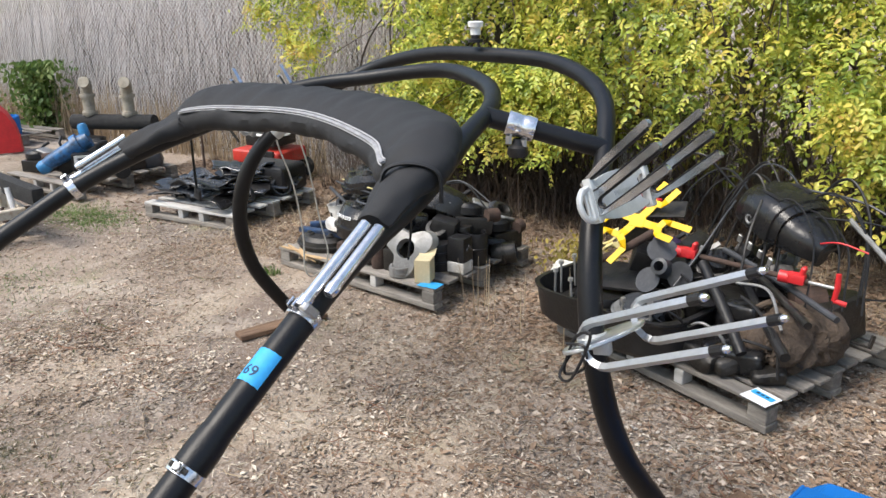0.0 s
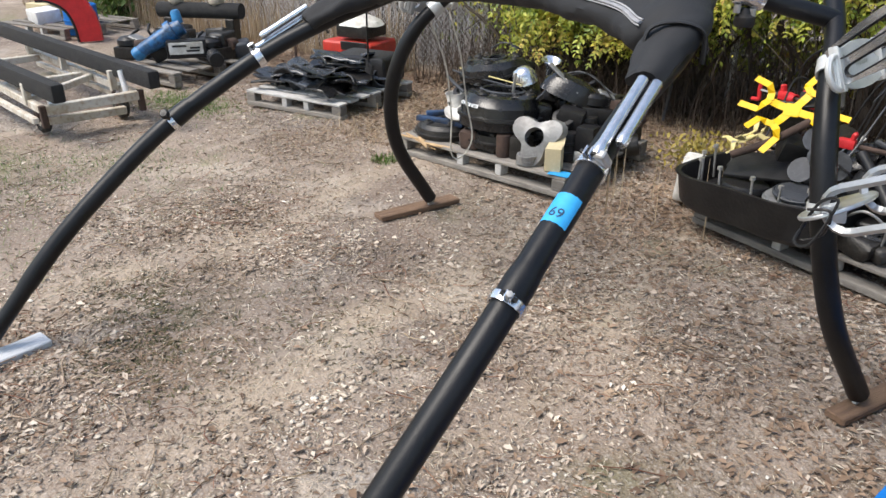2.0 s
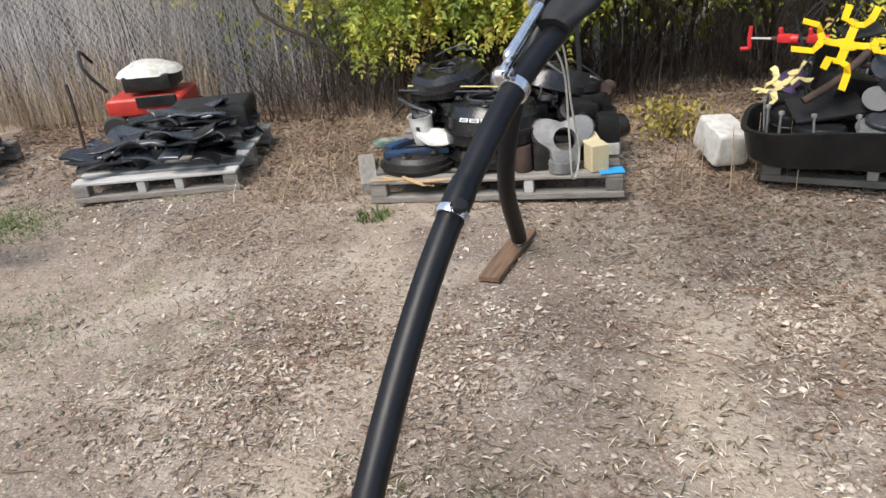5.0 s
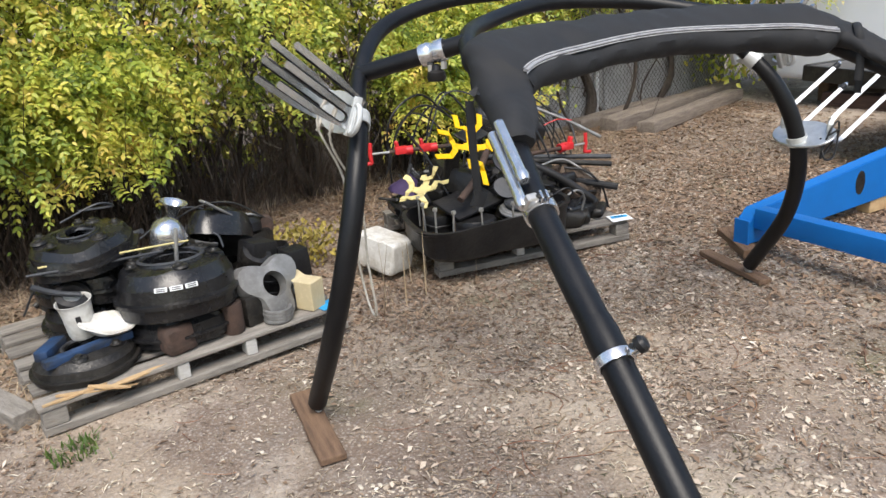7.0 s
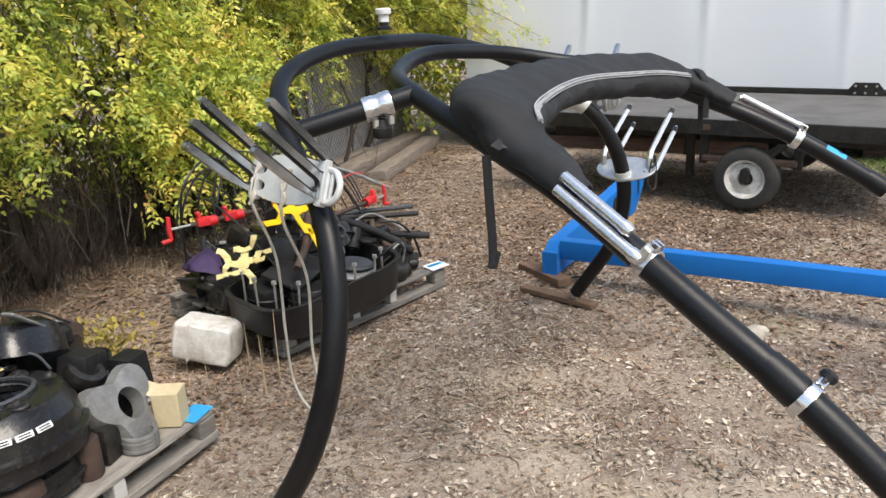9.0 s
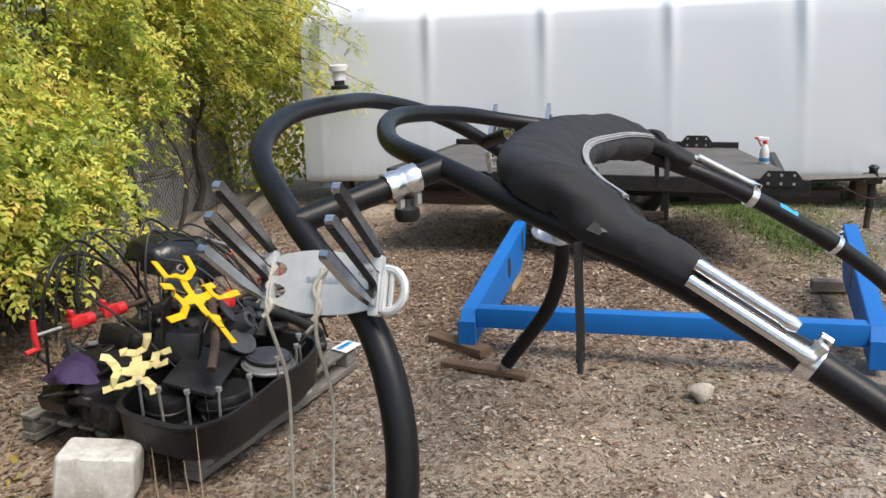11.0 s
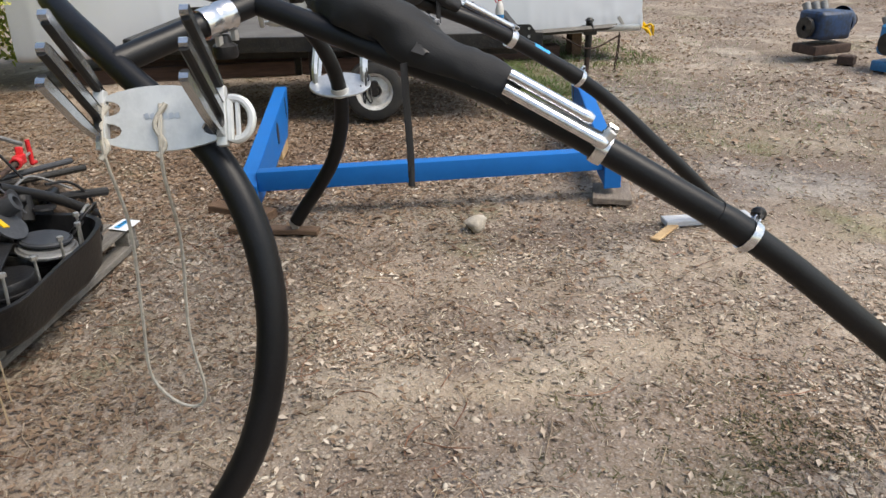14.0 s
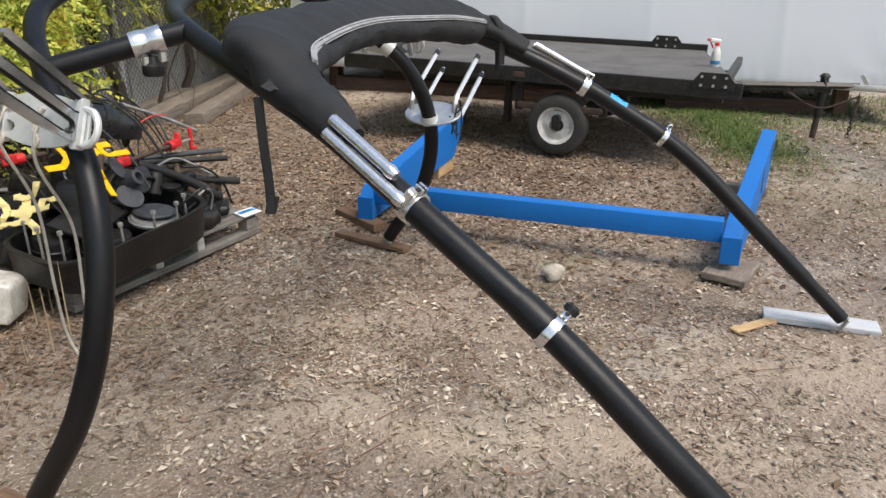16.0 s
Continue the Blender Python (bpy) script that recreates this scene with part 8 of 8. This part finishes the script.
    part("handle", sweep(spline([(-0.3, -0.1, 0.36), (-0.42, -0.12, 0.55), (-0.46, -0.02, 0.66), (-0.44, 0.1, 0.56)], 6), 0.013, 8), M_BLACKMET, m)
    part("deck_rest", box(0.5, 0.4, 0.1, (0, 0, 0.16), bevel=0.02), M_BLACKMET, m)


load_one()
hose("stake", [(0, 0, 0), (0.01, 0, 0.25), (0.0, 0.01, 0.52)], 0.012, M_RUST, pose(-2.95, 4.95, 0), "thin dark rusty stake standing by a pallet", "stake", 8)


def load_zero():
    P = PAL0
    e = thing("outboard_engine", P @ pose(0.15, -0.30, 0.37, 0, -28, 51), "dirty mottled blue outboard engine lying on the pallet", "outboard engine")
    part("leg", lathe([(0, -0.30), (0.05, -0.29), (0.065, -0.2), (0.075, -0.05), (0.085, 0.1), (0.075, 0.22), (0, 0.23)], 22, pose(0, 0, 0, 0, 90, 0)), M_MOTTLED, e)
    part("collar", lathe([(0.08, -0.03), (0.11, -0.03), (0.11, 0.03), (0.08, 0.03)], 22, pose(0.10, 0, 0, 0, 90, 0)), M_MOTTLED, e)
    part("outlet", lathe([(0, 0.0), (0.05, 0.0), (0.045, 0.10), (0.03, 0.12), (0, 0.1)], 16, pose(0.2, 0.02, 0.04, 0, 20, 0)), M_BLUELIGHT, e)
    part("foot", lathe([(0, -0.06), (0.055, -0.05), (0.07, 0), (0.055, 0.05), (0, 0.06)], 18, pose(-0.27, 0, -0.01, 0, 90, 0)), M_BLUELIGHT, e)
    part("lower_unit", box(0.16, 0.12, 0.14, (-0.12, 0.10, -0.12), bevel=0.03, seg=2), M_BLACKMET, e)
    engine_block(P @ pose(-0.36, -0.28, 0.13, 0, 0, 20), 0.3, 0.28, 0.26, "dark engine block on the pallet")
    engine_block(P @ pose(0.34, 0.14, 0.13, 0, 0, 80), 0.3, 0.28, 0.26, "dark engine block beside a blue engine")
    engine_block(P @ pose(-0.42, 0.14, 0.13, 0, 0, 120), 0.3, 0.3, 0.28, "greasy engine block at the pallet's edge")
    bx = thing("label_box", P @ pose(0.36, -0.20, 0.28, 0, 0, 51), "black control box with a pale label plate", "box")
    part("case", box(0.36, 0.14, 0.17, bevel=0.018, seg=2), M_BLACKPL, bx)
    pl = part("label_plate", box(0.31, 0.006, 0.11, (0.0, -0.072, 0.012), bevel=0.002), M_DIRTYWHITE, bx, "pale label plate")
    for u, w, zz in ((-0.06, 0.13, 0.035), (0.08, 0.09, 0.015), (0.06, 0.12, -0.012)):
        part("label_bar", box(w, 0.003, 0.018, (u, -0.0765, zz), bevel=0), M_INK, pl)
    can("ribbed_hose", P @ pose(0.50, -0.02, 0.2, 90, 0, 60), 0.07, 0.26, M_BLACKPL, "ribbed black hose on the pallet", "hose", 6)
    pipe = thing("exhaust_manifold", pose(-4.35, 4.93, 0, 0, 0, 24), "long black pipe with two upright tan stacks", "exhaust pipe")
    part("long_pipe", sweep([(-0.50, 0, 0.50), (0, 0, 0.505), (0.46, 0, 0.51)], 0.08, 22), M_CARPET, pipe)
    for x in (-0.29, 0.18):
        line = spline([(x, 0, 0.54), (x, 0, 0.70), (x + 0.005, -0.01, 0.82), (x + 0.03, -0.04, 0.90), (x + 0.05, -0.10, 0.93)], 5)
        st = part("upright_pipe", sweep(line, 0.058, 20), M_TANMETAL, pipe, "dirty tan upright pipe with a bent head")
        for zz in (0.60, 0.78):
            part("pipe_flange", lathe([(0.055, -0.018), (0.076, -0.018), (0.078, 0.0), (0.076, 0.018), (0.055, 0.018)], 22, pose(x, 0, zz)), M_TANMETAL, st)
    for x in (-0.38, 0.34):
        part("support", box(0.10, 0.14, 0.31, (x, 0, 0.28), bevel=0.01), M_BLACKMET, pipe)
    for k in range(9):
        put("casting", crumple(box(0.22, 0.18, 0.15, bevel=0.035, seg=3), 0.02, 9, k), M_BLACKMET if k % 2 else M_DARKGREY, P @ pose(-0.42 + 0.11 * k, 0.12 + 0.13 * (k % 3), 0.21 + 0.09 * (k % 2), 5 * (k % 3), 4, 40 * k), "dark greasy casting among engine parts", "casting", "castings on the far pallet")


load_zero()
red = thing("fender", pose(-6.40, 4.66, 0, 0, 0, 66), "bright red curved plastic fender on end", "fender")
outer = [(-0.46, 0.70), (-0.30, 0.71), (-0.14, 0.67), (0.0, 0.58), (0.10, 0.46), (0.165, 0.32), (0.195, 0.16), (0.20, 0.0)]
inner = [(-0.08, 0.0), (-0.09, 0.14), (-0.12, 0.27), (-0.17, 0.37), (-0.25, 0.44), (-0.34, 0.48), (-0.40, 0.49), (-0.46, 0.49)]
bm = bmesh.new()
rows = []
for (xo, zo), (xi, zi) in zip(outer, inner[::-1]):
    rows.append([bm.verts.new(q) for q in ((xo, 0.34, zo), (xo, 0.05, zo), (xo * 0.92 + xi * 0.08, 0.0, zo * 0.92 + zi * 0.08), (xi, 0.0, zi), (xi, 0.03, zi), (xo * 0.9 + xi * 0.1, 0.08, zo * 0.9 + zi * 0.1), (xo * 0.95 + xi * 0.05, 0.34, zo * 0.95 + zi * 0.05))])
for u, v in zip(rows, rows[1:]):
    for k in range(7):
        bm.faces.new((u[k], u[(k + 1) % 7], v[(k + 1) % 7], v[k]))
bm.faces.new(rows[0])
bm.faces.new(rows[-1][::-1])
bmesh.ops.recalc_face_normals(bm, faces=bm.faces[:])
part("fender_shell", bm, M_RED, red)
part("fender_edge", sweep(spline([(x, 0.0, z) for x, z in inner], 3), 0.014, 8), M_BLACKPL, red, "black rubber edge")
can("bucket", pose(-7.0, 4.95, 0), 0.2, 0.36, M_BLUE, "bright blue plastic tub behind a fender", "tub", 1, True)
put("carton", box(0.4, 0.3, 0.3, (0, 0, 0.15), bevel=0.01), M_BOX, pose(-8.0, 5.0, 0.0, 0, 0, 15), "pale carton among yard clutter", "carton")
put("carton", box(0.45, 0.3, 0.16, (0, 0, 0.08), bevel=0.02, seg=2), M_WHITE, pose(-7.55, 4.75, 0.12, 4, 0, -10), "white plastic panel among yard clutter", "panel")
build_pallet("pallet", pose(-7.4, 5.0, 0, 0, 0, 8), 1.3, 1.1, "grey pallet with loose yard clutter")


def build_cart():
    c = thing("boat_cart", pose(-2.68, 2.76, 0, 0, 0, 172), "rusty white boat cart with black carpeted bunks", "boat cart")
    # x runs back along the cart from its near cross beam, y across
    z = 0.22
    part("cross_beam", box(0.06, 0.74, 0.07, (0, 0, z), bevel=0.006), M_RUSTWHITE, c)
    part("cross_beam", box(0.05, 0.6, 0.06, (0.06, 0.05, 0.12), (2, 0, 0), bevel=0.006), M_RUSTWHITE, c)
    part("cross_beam", box(0.06, 0.86, 0.06, (1.1, 0, z - 0.02), bevel=0.006), M_RUSTWHITE, c)
    part("cross_beam", box(0.06, 0.86, 0.06, (2.2, 0, z - 0.02), bevel=0.006), M_RUSTWHITE, c)
    part("brace", box(0.05, 0.86, 0.05, (0.62, 0, z + 0.01), (0, 0, 38), bevel=0.006), M_RUSTWHITE, c)
    for y in (-0.34, 0.34):
        part("side_rail", box(2.6, 0.05, 0.06, (1.3, y, z), (0, 0, 0), 0.006), M_RUSTWHITE, c)
        part("lower_rail", box(2.4, 0.045, 0.045, (1.3, y * 1.12, 0.11), (0, 1, 0), 0.006), M_RUSTWHITE, c)
        part("end_post", box(0.045, 0.045, 0.16, (-0.01, y * 1.04, 0.18), bevel=0.005), M_RUST, c)
        w = part("cart_wheel", lathe([(0.05, -0.03), (0.085, -0.035), (0.10, -0.02), (0.10, 0.02), (0.085, 0.035), (0.05, 0.03)], 26, pose(0.26, y * 0.86, 0.10, 90, 0, 0)), M_RUBBER, c, "small black cart wheel")
        part("wheel_disc", lathe([(0, 0.012), (0.03, 0.014), (0.055, 0.03), (0.055, -0.03), (0.03, -0.014), (0, -0.012)], 20, pose(0.26, y * 0.86, 0.10, 90, 0, 0)), M_RUSTWHITE, w)
        part("wheel_fork", box(0.05, 0.02, 0.14, (0.22, y * 0.86 + 0.045, 0.16), (0, 20, 0), 0.004), M_RUST, w)
        part("upright", sweep([(0.04, y * 0.8, 0.22), (0.10, y * 0.8, 0.40)], 0.022, 10), M_GALV, c)
    for y, x0, x1 in ((0.36, -0.30, 2.7), (-0.28, -0.34, 3.4)):
        part("bunk", box(x1 - x0, 0.09, 0.13, ((x0 + x1) / 2, y, 0.385), (0, 0, 2), 0.02, 2), M_CARPET, c, "black carpeted bunk")
        for x in (0.3, 1.4, 2.3):
            part("bunk_post", box(0.05, 0.05, 0.16, (x, y * 0.98, 0.29), bevel=0.004), M_RUSTWHITE, c)


build_cart()

# ---- motors across the yard ----


def build_motor(m, body, label, seed=0):
    e = thing("marine_engine", m, label, "engine", "engines in the yard")
    part("base", box(0.5, 0.34, 0.10, (0, 0, 0.05), bevel=0.015, seg=2), M_RUST if seed == 0 else body, e)
    part("engine_body", crumple(box(0.46, 0.34, 0.30, (0, 0, 0.30), bevel=0.06, seg=3), 0.02, 8, seed), body, e)
    part("bell_housing", lathe([(0, 0.12), (0.10, 0.11), (0.15, 0.04), (0.16, 0)], 24, pose(-0.22, 0, 0.32, 0, -90, 0)), body, e)
    part("shaft_flange", lathe([(0, 0.03), (0.06, 0.03), (0.07, 0.02), (0.07, 0)], 20, pose(-0.36, 0, 0.32, 0, -90, 0)), M_RUST, e, "rusty shaft flange")
    for k in range(3):
        part("manifold", lathe([(0, 0), (0.04, 0), (0.045, 0.1), (0, 0.11)], 14, pose(-0.12 + 0.12 * k, -0.14, 0.42, 30, 0, 0)), M_GREYMET, e)
    part("pulley_wheel", lathe([(0.03, -0.02), (0.11, -0.02), (0.10, 0), (0.11, 0.02), (0.03, 0.02)], 24, pose(0.27, 0, 0.28, 0, 90, 0)), M_BLACKMET, e)
    return e


build_motor(pose(5.75, -3.40, 0.06, 0, 0, 95), M_BLUEDARK, "dark blue marine engine with a rusty flange")
build_motor(pose(4.85, -3.62, 0.0, 0, 0, 100), M_BLUELIGHT, "teal blue marine engine on the gravel", 3)
put("cylinder_head", box(0.16, 0.12, 0.10, (0, 0, 0.05), bevel=0.012), M_RUST, pose(5.3, -3.35, 0, 0, 0, 30), "rusty brown casting beside an engine", "casting")


def build_car():
    c = thing("car", pose(31.5, -17.2, 0, 0, 0, 60), "dark maroon parked car far across the yard", "car")
    part("car_body", box(4.4, 1.75, 0.62, (0, 0, 0.62), bevel=0.15, seg=3), M_MAROON, c)
    part("cabin", box(2.3, 1.55, 0.55, (-0.2, 0, 1.18), bevel=0.12, seg=3, taper=0.82), M_DARKGREY, c, "dark glazed cabin")
    part("roof", box(1.8, 1.3, 0.06, (-0.2, 0, 1.46), bevel=0.02), M_MAROON, c)
    for x in (-1.35, 1.35):
        for y in (-0.82, 0.82):
            part("car_wheel", lathe([(0.1, -0.1), (0.3, -0.1), (0.33, 0), (0.3, 0.1), (0.1, 0.1)], 22, pose(x, y, 0.33, 90, 0, 0)), M_RUBBER, c)


build_car()
# tall weed stalks and low green tufts
build_stalks("dry_grass", 9000, (3.6, 12.0), (-7.0, -0.9), (0.006, 0.03), M_STRAW, "flattened pale straw over the open yard", 3.0, 0.0032, 31)
build_stalks("grass_strip", 4200, (22.0, 30.5), (-24.0, -9.0), (0.03, 0.10), M_GRASS, "strip of rough green grass at the far edge of the yard", 0.8, 0.03, 33, "grass")
build_stalks("weed_stalks", 16, (0.9, 1.7), (3.6, 4.1), (0.15, 0.42), M_DRYGRASS, "thin pale seed stalks in front of a pallet", 0.12, 0.003, 21, "weeds")
build_stalks("grass_tuft", 130, (-0.62, -0.45), (3.52, 3.66), (0.015, 0.06), M_GRASS, "small green grass tuft in gravel", 0.8, 0.004, 22, "grass")
build_stalks("grass_tuft", 2600, (-2.95, 0.3), (3.72, 0.16), (0.008, 0.035), M_GRASS, "low green grass patch in gravel", 1.8, 0.003, 23, "grass", True)
rs_b = np.random.RandomState(9)
for cx, cy, r, hgt, n, lab, look_mat, lo, hi in ((1.15, 4.72, 0.24, 0.2, 420, "small withered ochre shrub beside the pallets", M_OCHRE, 0.008, 0.022), (-7.55, 5.75, 0.34, 0.95, 1700, "leafy green shrub by the fence", M_GRASS, 0.02, 0.05)):
    sh = thing("shrub", pose(cx, cy, 0), lab, "shrub")
    pts = np.column_stack([rs_b.normal(0, r * 0.5, n), rs_b.normal(0, r * 0.5, n), hgt * rs_b.rand(n) ** 0.8])
    V, F = leaf_cloud(pts, rs_b, lo, hi)
    arr_part("leaves", V, F, look_mat, sh)
    tw = bmesh.new()
    for k in range(12):
        q = pts[rs_b.randint(n)]
        bm_sweep(tw, [(0, 0, -0.02), (q[0] * 0.5, q[1] * 0.5, q[2] * 0.6), tuple(q)], 0.004, 4, cap=False)
    part("twig", tw, M_BARK, sh)
# thin olive grass in the hollows and flattened straw by the pallets
for k, (cx, cy, sx, sy, n) in enumerate(((4.3, -0.7, 0.7, 0.35, 900), (5.6, -1.1, 0.6, 0.3, 1100), (7.6, -2.6, 0.9, 0.5, 1200), (3.6, -1.6, 0.4, 0.3, 500), (6.3, -0.15, 0.55, 0.3, 2600), (5.35, 0.1, 0.4, 0.22, 1500), (4.7, 0.45, 0.35, 0.2, 900), (3.9, 0.3, 0.4, 0.2, 420), (-0.9, 2.4, 0.3, 0.3, 160), (3.2, -0.9, 0.6, 0.5, 420), (5.2, -1.8, 0.9, 0.6, 700), (-1.6, 1.35, 0.3, 0.25, 260), (-2.3, 1.9, 0.4, 0.3, 1500), (-3.1, 1.6, 0.4, 0.3, 1200), (-1.9, 2.5, 0.3, 0.25, 900), (-1.3, 1.0, 0.4, 0.3, 900))):
    build_stalks("grass_tuft", n, (cx, sx), (cy, sy), (0.006, 0.035), M_GRASS, "thin low grass blades in the gravel", 2.2, 0.0018, 40 + k, "grass", True)
for k, (cx, cy, sx, sy, n) in enumerate(((0.3, 1.30, 0.2, 0.13, 1900), (-0.1, 1.58, 0.22, 0.13, 1900), (0.55, 1.85, 0.3, 0.12, 700))):
    build_stalks("moss", n, (cx, sx), (cy, sy), (0.004, 0.014), M_MOSS, "dark olive moss patch in the gravel", 3.0, 0.003, 80 + k, "moss", True)
for k, (cx, cy, sx, sy, n) in enumerate(((-1.25, 3.6, 0.35, 0.25, 900), (1.2, 3.5, 0.4, 0.2, 700), (2.6, 3.5, 0.4, 0.2, 300))):
    build_stalks("dry_grass", n, (cx, sx), (cy, sy), (0.008, 0.035), M_DRYGRASS, "flattened straw beside the pallets", 3.5, 0.0015, 60 + k, "dry grass", True)
